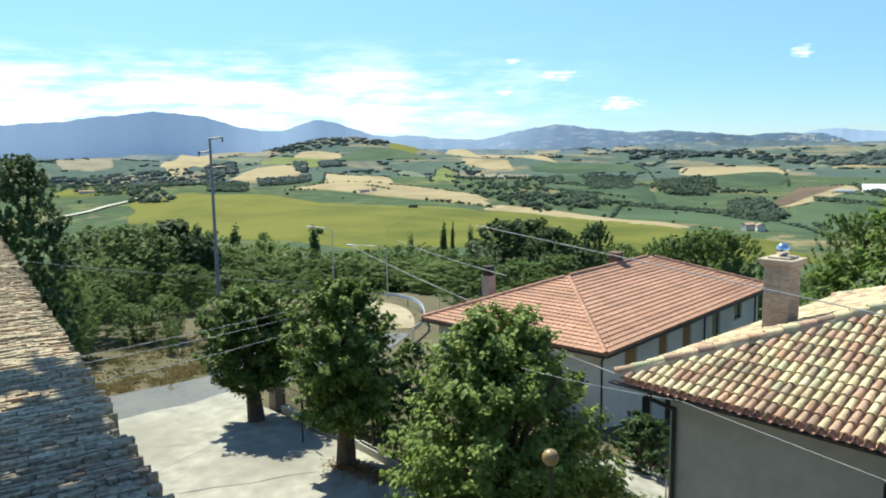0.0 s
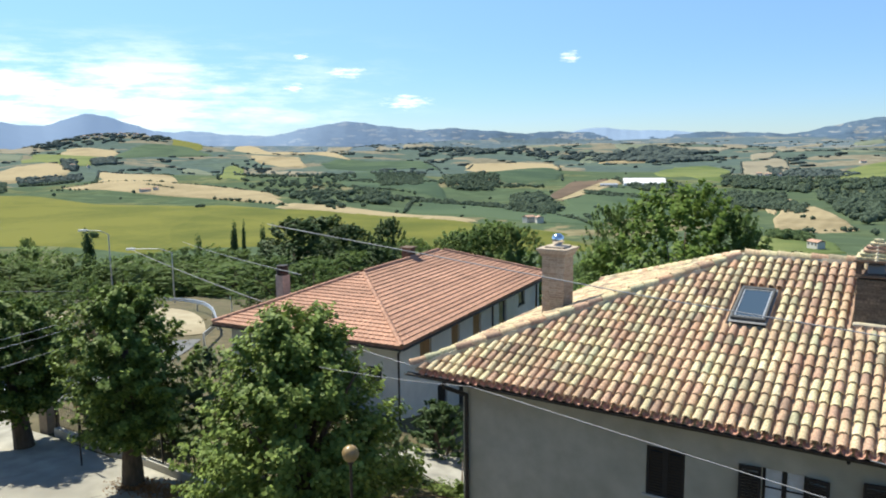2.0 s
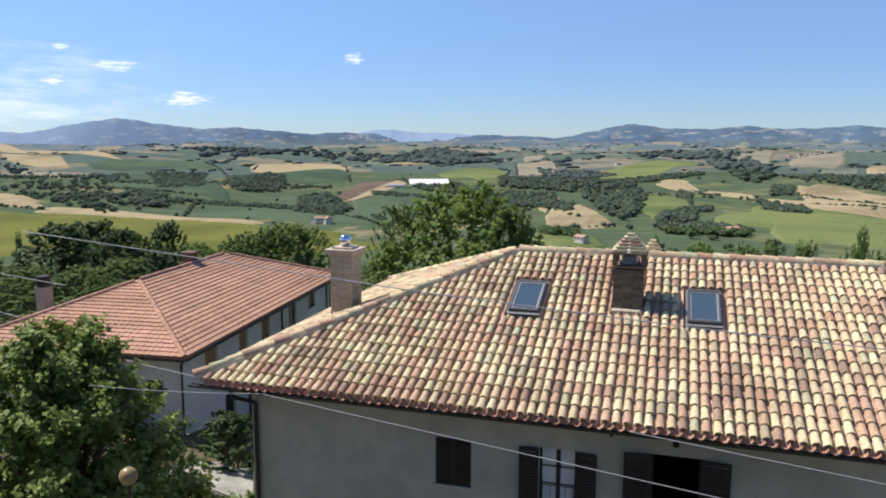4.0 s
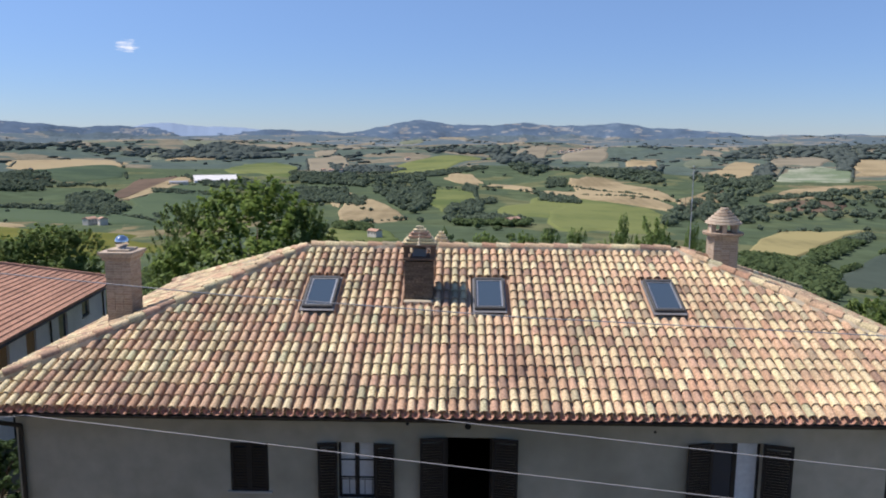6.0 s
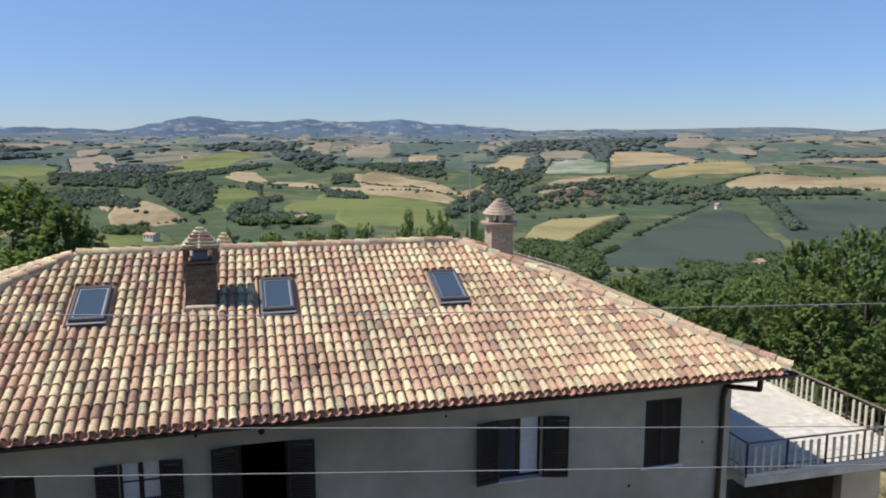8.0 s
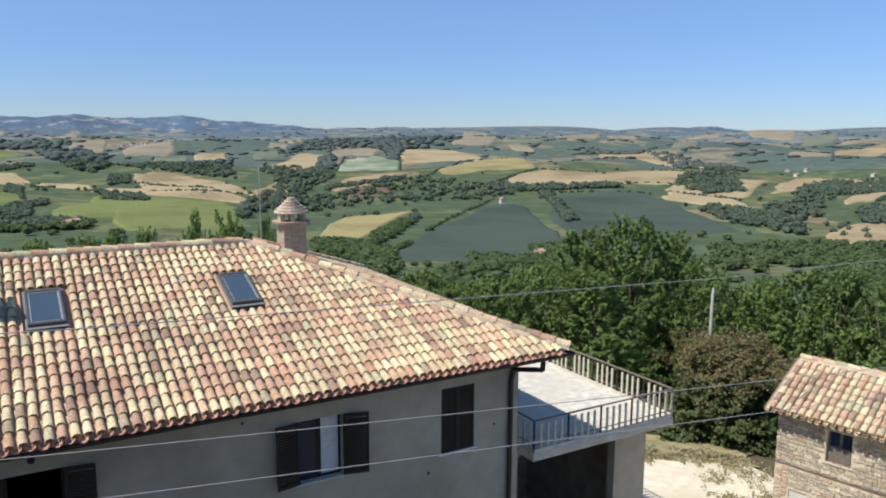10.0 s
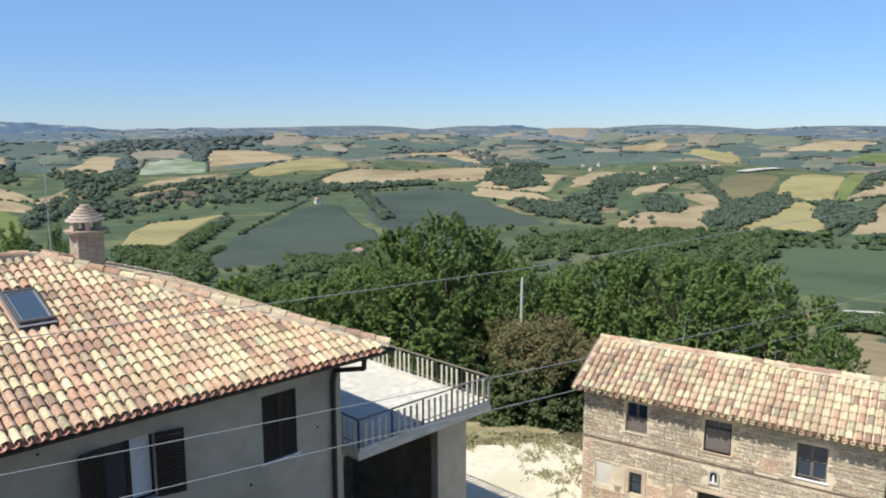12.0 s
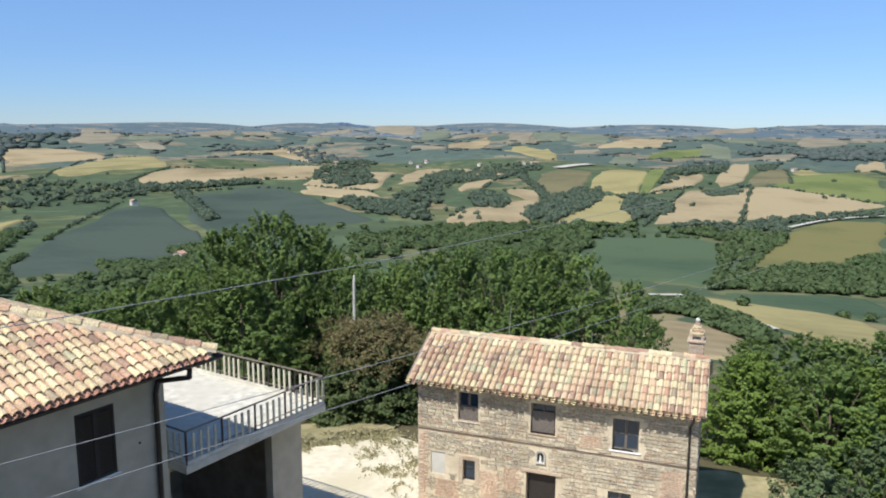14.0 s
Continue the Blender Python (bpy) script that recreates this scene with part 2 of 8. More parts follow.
ASPHALT = grainy("old_asphalt", (0.112, 0.114, 0.115), (0.152, 0.154, 0.153), 3.0, 0.9, 0.2, 60, (0.175, 0.175, 0.17))
DRY_GRASS = grainy("dry_grass", (0.062, 0.056, 0.026), (0.150, 0.118, 0.058), 1.3, 0.95, 0.9, 9, (0.085, 0.080, 0.034))
SHUTTER = grainy("dark_shutter", (0.016, 0.012, 0.010), (0.026, 0.020, 0.017), 12, 0.75, 0.1, 60)
SHUTTER_BROWN = grainy("brown_shutter", (0.34, 0.19, 0.085), (0.44, 0.26, 0.12), 14, 0.6, 0.1, 60)
WEATHERED_BAR = grainy("weathered_bar", (0.44, 0.41, 0.31), (0.60, 0.57, 0.45), 12, 0.8, 0.2)
RUSTY = grainy("rusty_rail", (0.13, 0.105, 0.085), (0.22, 0.18, 0.145), 20, 0.7, 0.1)
# darker plaster that paints the shade inside the garage
GARAGE_SHADE = grainy("sooty_plaster", (0.24, 0.21, 0.165), (0.40, 0.355, 0.285), 2, 0.95, 0.2)
DECK = grainy("stained_concrete", (0.40, 0.38, 0.32), (0.74, 0.71, 0.61), 3.2, 0.9, 0.5, 30, (0.54, 0.51, 0.43))
MORTAR = grainy("lime_mortar", (0.54, 0.46, 0.33), (0.70, 0.61, 0.45), 7, 0.95, 0.4, 30, (0.46, 0.39, 0.28))
BARK = grainy("bark", (0.06, 0.045, 0.032), (0.15, 0.115, 0.085), 9, 0.95, 0.8, 25, None, (1, 1, 0.3))
WOOD_WEATHERED = grainy("weathered_wood", (0.10, 0.085, 0.075), (0.19, 0.165, 0.14), 14, 0.85, 0.3, 60)
# near-black that stands for the shade in rooms, holes and recesses
SHADE_BLACK = material("dark_inside", (0.018, 0.017, 0.016), 0.9)[0]
METAL_DARK = grainy("dark_metal", (0.035, 0.03, 0.028), (0.06, 0.052, 0.046), 20, 0.5, 0, None, None, (1, 1, 1), 0.5)
STEEL = material("polished_steel", (0.75, 0.76, 0.78), 0.12, 1.0)[0]
GALVANISED = grainy("galvanised_steel", (0.45, 0.46, 0.47), (0.62, 0.63, 0.64), 8, 0.45, 0, None, None, (1, 1, 1), 0.8)
WIRE_GREY = material("cable_grey", (0.30, 0.30, 0.31), 0.6)[0]
FLASHING = grainy("lead_flashing", (0.19, 0.19, 0.195), (0.27, 0.27, 0.275), 9, 0.6, 0, None, None, (1, 1, 1), 0.3)
SKY_GLASS = material("roof_glass", (0.055, 0.085, 0.12), 0.06)[0]
WINDOW_METAL = grainy("roof_window_metal", (0.085, 0.085, 0.08), (0.13, 0.128, 0.12), 14, 0.5, 0, None, None, (1, 1, 1), 0.4)
GLASS = material("window_glass", (0.02, 0.035, 0.06), 0.04)[0]
CURTAIN = grainy("white_curtain", (0.62, 0.62, 0.62), (0.75, 0.75, 0.75), 10, 0.95)
WHITE_PAINT = material("white_paint", (0.78, 0.77, 0.74), 0.5)[0]
TILE = pieces("clay_tile", [(0.0, (0.84, 0.73, 0.43)), (0.16, (0.76, 0.63, 0.37)), (0.30, (0.70, 0.48, 0.31)), (0.42, (0.56, 0.33, 0.21)), (0.54, (0.83, 0.72, 0.45)), (0.68, (0.72, 0.54, 0.33)),
                            (0.80, (0.60, 0.38, 0.26)), (0.90, (0.36, 0.24, 0.17)), (1.0, (0.60, 0.58, 0.36))], 0.9, 26, 0.5, 0.50)
TILE_PAN = pieces("clay_pan_tile", [(0.0, (0.54, 0.27, 0.19)), (0.5, (0.64, 0.36, 0.25)), (1.0, (0.42, 0.22, 0.16))], 0.9, 22, 0.4, 0.5)
TILE_UNDER = pieces("weathered_pan_tile", [(0.0, (0.46, 0.30, 0.20)), (0.5, (0.56, 0.38, 0.26)), (1.0, (0.40, 0.26, 0.18))], 0.9, 22)
TILE_RED = pieces("orange_tile", [(0.0, (0.47, 0.250, 0.168)), (0.5, (0.53, 0.290, 0.195)), (1.0, (0.42, 0.225, 0.150))], 0.85, 6)
BRICK = pieces("old_brick", [(0.0, (0.48, 0.38, 0.28)), (0.4, (0.56, 0.46, 0.35)), (0.75, (0.44, 0.33, 0.24)), (1.0, (0.60, 0.52, 0.41))], 0.92, 20)
BRICK_SMOKED = pieces("smoked_brick", [(0.0, (0.21, 0.15, 0.10)), (0.5, (0.29, 0.21, 0.145)), (1.0, (0.16, 0.115, 0.08))], 0.92, 20, 0.4, 0.5)
BRICK_DARK = pieces("sooty_brick", [(0.0, (0.13, 0.085, 0.06)), (0.5, (0.19, 0.125, 0.085)), (1.0, (0.10, 0.07, 0.055))], 0.92, 20)
STONE = pieces("field_stone", [(0.0, (0.62, 0.53, 0.38)), (0.22, (0.50, 0.43, 0.31)), (0.42, (0.70, 0.61, 0.45)), (0.58, (0.40, 0.345, 0.265)), (0.70, (0.57, 0.43, 0.30)), (0.82, (0.50, 0.44, 0.34)), (1.0, (0.68, 0.60, 0.45))], 0.92, 14, 0.8, 0.5)
HOUSE_BRICK = pieces("house_brick", [(0.0, (0.62, 0.44, 0.31)), (0.5, (0.66, 0.51, 0.37)), (1.0, (0.55, 0.38, 0.27))], 0.92, 16, 0.5, 0.6)
OLD_BRICK_TOP = pieces("weathered_brick", [(0.0, (0.50, 0.39, 0.25)), (0.3, (0.60, 0.49, 0.32)), (0.5, (0.37, 0.29, 0.19)), (0.68, (0.53, 0.34, 0.21)), (0.8, (0.50, 0.40, 0.26)), (1.0, (0.70, 0.59, 0.41))], 0.95, 34, 1.0, 0.42)
LEAF_LIME = foliage("lime_leaves", (0.038, 0.084, 0.021), (0.300, 0.385, 0.098), 0.55, 0.28)
LEAF_OAK = foliage("oak_leaves", (0.085, 0.145, 0.044), (0.240, 0.325, 0.100), 0.6, 0.46)
LEAF_WALNUT = foliage("walnut_leaves", (0.085, 0.155, 0.034), (0.27, 0.36, 0.085), 0.55, 0.42)
LEAF_DARK = foliage("dark_leaves", (0.048, 0.086, 0.034), (0.115, 0.175, 0.066), 0.55, 0.40)
LEAF_ACACIA = foliage("acacia_leaves", (0.095, 0.160, 0.050), (0.265, 0.360, 0.110), 0.6, 0.46)
LEAF_RED = foliage("purple_leaves", (0.14, 0.150, 0.064), (0.36, 0.265, 0.150), 0.6, 0.42)
LEAF_PURPLE_GREEN = foliage("dark_bush_leaves", (0.070, 0.105, 0.040), (0.165, 0.200, 0.085), 0.6, 0.40)
LEAF_GREY = foliage("olive_leaves", (0.075, 0.115, 0.050), (0.20, 0.26, 0.125), 0.6)
LEAF_STRAW = foliage("straw", (0.30, 0.28, 0.14), (0.58, 0.53, 0.34), 0.8, 0.3)
LEAF_BANK = foliage("bank_grass", (0.17, 0.135, 0.055), (0.38, 0.31, 0.15), 0.8, 0.3)
LEAF_ORCHARD = foliage("orchard_grass", (0.11, 0.105, 0.042), (0.24, 0.20, 0.09), 0.8, 0.3)
LEAF_FALLEN = foliage("dead_leaves", (0.25, 0.13, 0.06), (0.45, 0.27, 0.14), 0.8, 0.2)
def woodland(name, dark, light):
    """The crowns of far woods: each its own tone, mottled by leaf masses."""
    m, n, l, sh = material(name, light, 0.95)
    sh.inputs["Specular IOR Level"].default_value = 0.05
    g = n.new("ShaderNodeNewGeometry")
    t = n.new("ShaderNodeTexNoise")
    t.inputs["Scale"].default_value, t.inputs["Detail"].default_value = 1.1, 6
    l.new(g.outputs["Position"], t.inputs["Vector"])
    a = n.new("ShaderNodeMath")
    a.operation = "MULTIPLY_ADD"
    l.new(g.outputs["Random Per Island"], a.inputs[0])
    a.inputs[1].default_value = 0.55
    l.new(t.outputs[0], a.inputs[2])
    r = n.new("ShaderNodeValToRGB")
    r.color_ramp.elements[0].position, r.color_ramp.elements[1].position = 0.38, 1.05
    r.color_ramp.elements[0].color, r.color_ramp.elements[1].color = (*dark, 1), (*light, 1)
    l.new(a.outputs[0], r.inputs[0])
    l.new(r.outputs[0], sh.inputs["Base Color"])
    tr = n.new("ShaderNodeBsdfTranslucent")
    l.new(r.outputs[0], tr.inputs["Color"])
    mx = n.new("ShaderNodeMixShader")
    mx.inputs[0].default_value = 0.40
    l.new(sh.outputs[0], mx.inputs[1])
    l.new(tr.outputs[0], mx.inputs[2])
    l.new(mx.outputs[0], n["Material Output"].inputs["Surface"])
    return m


# mid and far woods paler and bluer than near ones: haze painted in
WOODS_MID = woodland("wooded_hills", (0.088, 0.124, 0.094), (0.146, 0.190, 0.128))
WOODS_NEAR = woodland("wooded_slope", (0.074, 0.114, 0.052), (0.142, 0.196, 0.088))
WOODS_HAZY = woodland("far_wooded_hills", (0.104, 0.138, 0.130), (0.150, 0.184, 0.164))
SUNFLOWER = crop("sunflower_field", (0.098, 0.112, 0.027), (0.160, 0.160, 0.038))
STUBBLE = crop("stubble_field", (0.225, 0.182, 0.106), (0.350, 0.285, 0.170), 0.12)
# far fields with distance haze mixed into the crop colour
STUBBLE_HAZY = crop("far_stubble", (0.190, 0.172, 0.126), (0.255, 0.228, 0.165))
MEADOW_HAZY = crop("far_meadow", (0.125, 0.150, 0.105), (0.165, 0.185, 0.130))
BARLEY = crop("barley_field", (0.20, 0.180, 0.088), (0.31, 0.272, 0.128), 0.08)
CROP = crop("green_crop", (0.050, 0.080, 0.050), (0.082, 0.118, 0.066), 0.06)
DARK_CROP = crop("dark_crop", (0.050, 0.070, 0.056), (0.070, 0.092, 0.072), 0.06)
OLIVE = crop("olive_field", (0.120, 0.112, 0.062), (0.175, 0.160, 0.088), 0.05)
OLIVE_GREEN = crop("rusty_green_field", (0.105, 0.122, 0.050), (0.170, 0.160, 0.066), 0.05)
MEADOW = crop("meadow", (0.095, 0.130, 0.048), (0.165, 0.190, 0.070))
PLOUGHED = crop("ploughed_field", (0.10, 0.075, 0.055), (0.15, 0.11, 0.08), 0.1)
CHALK = crop("bare_chalk", (0.15, 0.20, 0.12), (0.42, 0.42, 0.34))
# summits in one pale blue that stands for the haze before them
HAZY_SUMMITS = grainy("pale_summits", (0.235, 0.325, 0.45), (0.25, 0.345, 0.47), 0.002, 0.95)
LAND = land_material("land", [(0.095, 0.125, 0.070), (0.135, 0.150, 0.080), (0.085, 0.118, 0.070), (0.21, 0.185, 0.11), (0.075, 0.105, 0.065)], 0.02, [0, 0.3, 0.55, 0.88, 0.95])
# land and hills greyed and blued: aerial haze put into their colours
LAND_HAZY = land_material("distant_land", [(0.195, 0.180, 0.132), (0.105, 0.140, 0.112), (0.215, 0.196, 0.144), (0.098, 0.132, 0.112), (0.088, 0.122, 0.110)], 0.009, [0, 0.18, 0.50, 0.66, 0.9])
HILLS_HAZY = land_material("far_hills", [(0.110, 0.150, 0.172), (0.225, 0.225, 0.200), (0.112, 0.152, 0.172), (0.205, 0.215, 0.200), (0.104, 0.144, 0.168)], 0.012, [0, 0.35, 0.55, 0.8, 0.95], 3.0)
# the range's blue is distance haze painted as surface colour
HAZY_MOUNTAIN = land_material("mountain", [(0.102, 0.152, 0.212), (0.122, 0.172, 0.228), (0.096, 0.144, 0.204), (0.255, 0.272, 0.278), (0.098, 0.146, 0.206)], 0.016, [0, 0.3, 0.55, 0.78, 0.95], 5.0, 0.005)


def haze_west(near, far):
    """Turn a land colour into painted pale-blue haze towards the far western range."""
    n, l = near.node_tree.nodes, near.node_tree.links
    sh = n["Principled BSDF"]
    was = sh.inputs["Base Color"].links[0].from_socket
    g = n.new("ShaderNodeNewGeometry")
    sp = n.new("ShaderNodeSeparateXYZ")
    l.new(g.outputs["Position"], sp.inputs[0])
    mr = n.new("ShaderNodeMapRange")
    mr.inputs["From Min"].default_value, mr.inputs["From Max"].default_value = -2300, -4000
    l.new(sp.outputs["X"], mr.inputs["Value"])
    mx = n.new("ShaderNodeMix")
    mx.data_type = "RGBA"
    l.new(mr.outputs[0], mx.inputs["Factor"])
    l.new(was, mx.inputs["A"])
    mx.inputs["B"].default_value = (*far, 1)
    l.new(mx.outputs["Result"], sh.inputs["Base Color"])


haze_west(HAZY_MOUNTAIN, (0.29, 0.38, 0.51))

# ---- mesh helpers ----
def finish(name, bm, mat, parent=None, label="", smooth=False):
    me = bpy.data.meshes.new(name)
    bm.normal_update()
    bm.to_mesh(me)
    bm.free()
    for mm in (mat if isinstance(mat, (list, tuple)) else [mat]):
        me.materials.append(mm)
    if smooth:
        me.polygons.foreach_set("use_smooth", [True] * len(me.polygons))
    ob = new(name, me)
    if parent:
        ob.parent = parent
    if label:
        ob["label"] = label
    return ob


def part(name, bm, mat, parent, label="", smooth=False):
    return finish(name, bm, mat, parent, label, smooth)


def thing(name, m, label, category, group="", kind=""):
    """An empty that carries a thing's parts."""
    e = new(name)
    e.matrix_world = m
    e.empty_display_size = 0.2
    return tagged(e, label, category, group, kind)


def add_box(bm, x0, x1, y0, y1, z0, z1, bevel=0.0, m=None):
    r = bmesh.ops.create_cube(bm, size=1, matrix=Matrix.Translation(((x0 + x1) / 2, (y0 + y1) / 2, (z0 + z1) / 2)) @ Matrix.Diagonal((x1 - x0, y1 - y0, z1 - z0, 1)))
    vs = r["verts"]
    if bevel:
        es = list({e for v in vs for e in v.link_edges})
        g = bmesh.ops.bevel(bm, geom=es, offset=bevel, segments=1, affect="EDGES", profile=0.5)
        vs = list({v for f in g["faces"] for v in f.verts} | {v for v in vs if v.is_valid})
    if m is not None:
        bmesh.ops.transform(bm, matrix=m, verts=[v for v in vs if v.is_valid])
    return vs


def box_bm(*a, **k):
    bm = bmesh.new()
    add_box(bm, *a, **k)
    return bm


def add_tube(bm, p, q, r0, r1=None, n=8, caps=True):
    """A tapered round bar from p to q."""
    p, q = Vector(p), Vector(q)
    d = q - p
    m = Matrix.Translation((p + q) / 2) @ d.to_track_quat("Z", "Y").to_matrix().to_4x4()
    return bmesh.ops.create_cone(bm, cap_ends=caps, segments=n, radius1=r0, radius2=r0 if r1 is None else r1, depth=d.length, matrix=m)["verts"]


def tube_bm(*a, **k):
    bm = bmesh.new()
    add_tube(bm, *a, **k)
    return bm


def poly_prism(bm, pts, thick):
    """A flat polygon of points, given a thickness downwards along its normal."""
    top = [bm.verts.new(p) for p in pts]
    f = bm.faces.new(top)
    f.normal_update()
    low = [bm.verts.new(Vector(p) - f.normal * thick) for p in pts]
    bm.faces.new(low[::-1])
    for i in range(len(pts)):
        j = (i + 1) % len(pts)
        bm.faces.new((top[j], top[i], low[i], low[j]))


def child(name, me, parent, m=None):
    """An object on shared mesh data, as a part of parent."""
    ob = new(name, me)
    ob.parent = parent
    if m is not None:
        ob.matrix_basis = m
    return ob


def as_mesh(name, vs, fs, mat, smooth_faces=False):
    me = bpy.data.meshes.new(name)
    me.from_pydata([tuple(v) for v in vs], [], fs)
    me.materials.append(mat)
    if smooth_faces:
        me.polygons.foreach_set("use_smooth", [True] * len(fs))
    me.update()
    return me


def stamp(name, vs, fs, poses, mat, smooth_faces=False):
    """One mesh of many copies of a small shape at the given poses."""
    V, k = np.array([(*v, 1.0) for v in vs]), len(vs)
    M = np.array([[list(r) for r in m] for m in poses])
    P = np.einsum("nij,kj->nki", M, V)[:, :, :3].reshape(-1, 3)
    F = [tuple(i + o * k for i in f) for o in range(len(poses)) for f in fs]
    return as_mesh(name, P, F, mat, smooth_faces)


def barrel(length, r0, r1, seg=6, thick=0.018, arc=math.pi, invert=False):
    """Half-round tile along +Y, from its low, wide end at y = 0."""
    vs, fs = [], []
    for y, r in ((0.0, r0), (length, r1)):
        for k in range(seg + 1):
            a = (math.pi - arc) / 2 + arc * k / seg
            vs.append((-r * math.cos(a), y, r * math.sin(a) * (-1 if invert else 1)))
    n = seg + 1
    for k in range(seg + 1):
        a = (math.pi - arc) / 2 + arc * k / seg
        r = r0 - thick
        vs.append((-r * math.cos(a), 0.004, r * math.sin(a) * (-1 if invert else 1)))
    vs += vs[:n]                                # the cut end has its own sharp edge
    for k in range(seg):
        q = (k, k + 1, n + k + 1, n + k)
        fs.append(q if invert else q[::-1])
        q = (2 * n + k, 2 * n + k + 1, 3 * n + k + 1, 3 * n + k)
        fs.append(q if invert else q[::-1])
    return vs, fs


def frame_matrix(o, u, v):
    u, v = Vector(u).normalized(), Vector(v).normalized()
    n = u.cross(v)
    return Matrix((( u.x, v.x, n.x, o[0]), (u.y, v.y, n.y, o[1]), (u.z, v.z, n.z, o[2]), (0, 0, 0, 1)))


def tiled_face(roof, o, u, v, length, slope, inset, seed, holes=(), single=None, pitch_u=0.2115, expo=0.38, pan=None):
    """Cover and pan tiles on a roof face from its low corner o; u runs along the eaves, v up the slope; inset: how much the face
    narrows on either side for each metre up; single: (u0, u1, rows) whose tiles are built one by one."""
    rng = random.Random(seed)
    F = frame_matrix(o, u, v)
    cols, rows = round(length / pitch_u), int(slope / expo)
    su = length / cols
    tv, tf = barrel(expo * 1.17, pitch_u * 0.43, pitch_u * 0.325)
    tv = [(x, y, z * 0.92) for x, y, z in tv]
    loose, ones, pans, ends = [], [], [], []
    for i in range(cols):
        cu = (i + 0.5) * su
        drift = rng.uniform(-0.012, 0.012)
        vmax = slope
        if inset:
            vmax = min(slope, (cu - 0.05) / inset, (length - cu - 0.05) / inset)
        for j in range(rows + 1):
            cv = j * expo + rng.uniform(-0.02, 0.02)
            if cv + 0.22 > vmax or any(a < cu < b and c - 0.3 < cv < d for a, b, c, d in holes):
                continue
            m = F @ Matrix.Translation((cu + drift * 0.5 + rng.uniform(-0.006, 0.006), cv - 0.05, 0.035)) @ Euler((radians(-2.6 + rng.uniform(-0.7, 0.7)), radians(rng.uniform(-4, 4)), radians(rng.uniform(-2.2, 2.2)))).to_matrix().to_4x4()
            if single and single[0] < cu < single[1] and single[2] <= j < single[3] and len(ones) < 300:
                ones.append(m)
            else:
                loose.append(m)
        if i < cols:
            pu = i * su
            pm = slope if not inset else min(slope, pu / inset, (length - pu) / inset)
            if pm > 0.25:
                spans, v0 = [], -0.04
                for a, b, c, d in sorted((h for h in holes if h[0] < pu < h[1]), key=lambda h: h[2]):
                    spans.append((v0, c))
                    v0 = d
                spans.append((v0, pm - 0.03))
                for a, b in spans:
                    if b - a > 0.1:
                        pans.append(F @ Matrix.Translation((pu, a, 0.066)) @ Matrix.Diagonal((1, (b - a), 1, 1)))
                ends.append(F @ Matrix.Translation((pu + rng.uniform(-0.01, 0.01), -0.17 + rng.uniform(-0.02, 0.02), 0.062)) @ Matrix.Rotation(radians(rng.uniform(-5, 5)), 4, "Y"))
    if loose:
        child("tile_field", stamp("tile_field", tv, tf, loose, TILE, True), roof)["kind"] = "stuff"
    if ones:
        me = as_mesh("tile", tv, tf, TILE, True)
        inv = roof.matrix_world.inverted() if roof.parent is None else Matrix.Identity(4)
        for m in ones:
            child("tile", me, roof, inv @ m)
    pv, pf = barrel(1.0, pitch_u * 0.40, pitch_u * 0.40, 4, 0.01, math.pi, True)
    if pans:
        child("pan_tiles", stamp("pan_tiles", pv, pf, pans, pan or TILE_UNDER), roof)["kind"] = "stuff"
    ev, ef = barrel(0.34, 0.088, 0.08, 5, 0.02, math.pi, True)
    if ends:
        child("eaves_tiles", stamp("eaves_tiles", ev, ef, ends, TILE if pan else TILE_PAN), roof)["kind"] = "stuff"


def ridge_line(roof, p, q, seed, r=0.125, expo=0.40, mortar=True):
    """Half-round ridge or hip tiles bedded in mortar along a line from p (low) to q."""
    rng = random.Random(seed)
    p, q = Vector(p), Vector(q)
    d = (q - p)
    length = d.length
    d.normalize()
    side = d.cross(Vector((0, 0, 1))).normalized()
    F = frame_matrix((0, 0, 0), side, d)
    tv, tf = barrel(expo * 1.15, r, r * 0.86)
    ms = []
    for k in range(int(length / expo)):
        c = p + d * k * expo
        ms.append(Matrix.Translation(c) @ F @ Matrix.Translation((rng.uniform(-0.012, 0.012), 0, 0.055)) @ Euler((radians(-2.5), radians(rng.uniform(-4, 4)), radians(rng.uniform(-2, 2)))).to_matrix().to_4x4())
    me = as_mesh("ridge_tile", tv, tf, TILE, True)
    for m in ms:
        child("ridge_tile", me, roof, m)
    if mortar:
        bm = bmesh.new()
        n = max(6, int(length / 0.25))
        prev = None
        for k in range(n + 1):
            c = p + d * length * k / n
            w = r * 1.02 + rng.uniform(-0.02, 0.03)
            ring = [bm.verts.new(c + side * s * w + Vector((0, 0, z))) for s, z in ((-1, -0.04), (-0.8, 0.07), (0.8, 0.07), (1, -0.04))]
            if prev:
                for a in range(3):
                    bm.faces.new((prev[a], prev[a + 1], ring[a + 1], ring[a]))
            prev = ring
        part("mortar_bed", bm, MORTAR, roof)


def wall_with_openings(bm, x0, x1, z0, z1, y0, y1, holes):
    """A wall from y0 to y1 with openings (x0, x1, z0, z1) through it, built of blocks round the openings."""
    xs = sorted({x0, x1, *(h[0] for h in holes), *(h[1] for h in holes)})
    for a, b in zip(xs, xs[1:]):
        zs, lo = [], z0
        for h in sorted((h for h in holes if h[0] <= a and h[1] >= b), key=lambda h: h[2]):
            zs.append((lo, h[2]))
            lo = h[3]
        zs.append((lo, z1))
        for c, d in zs:
            if d - c > 0.001:
                add_box(bm, a, b, y0, y1, c, d)
    bmesh.ops.remove_doubles(bm, verts=bm.verts[:], dist=0.0005)


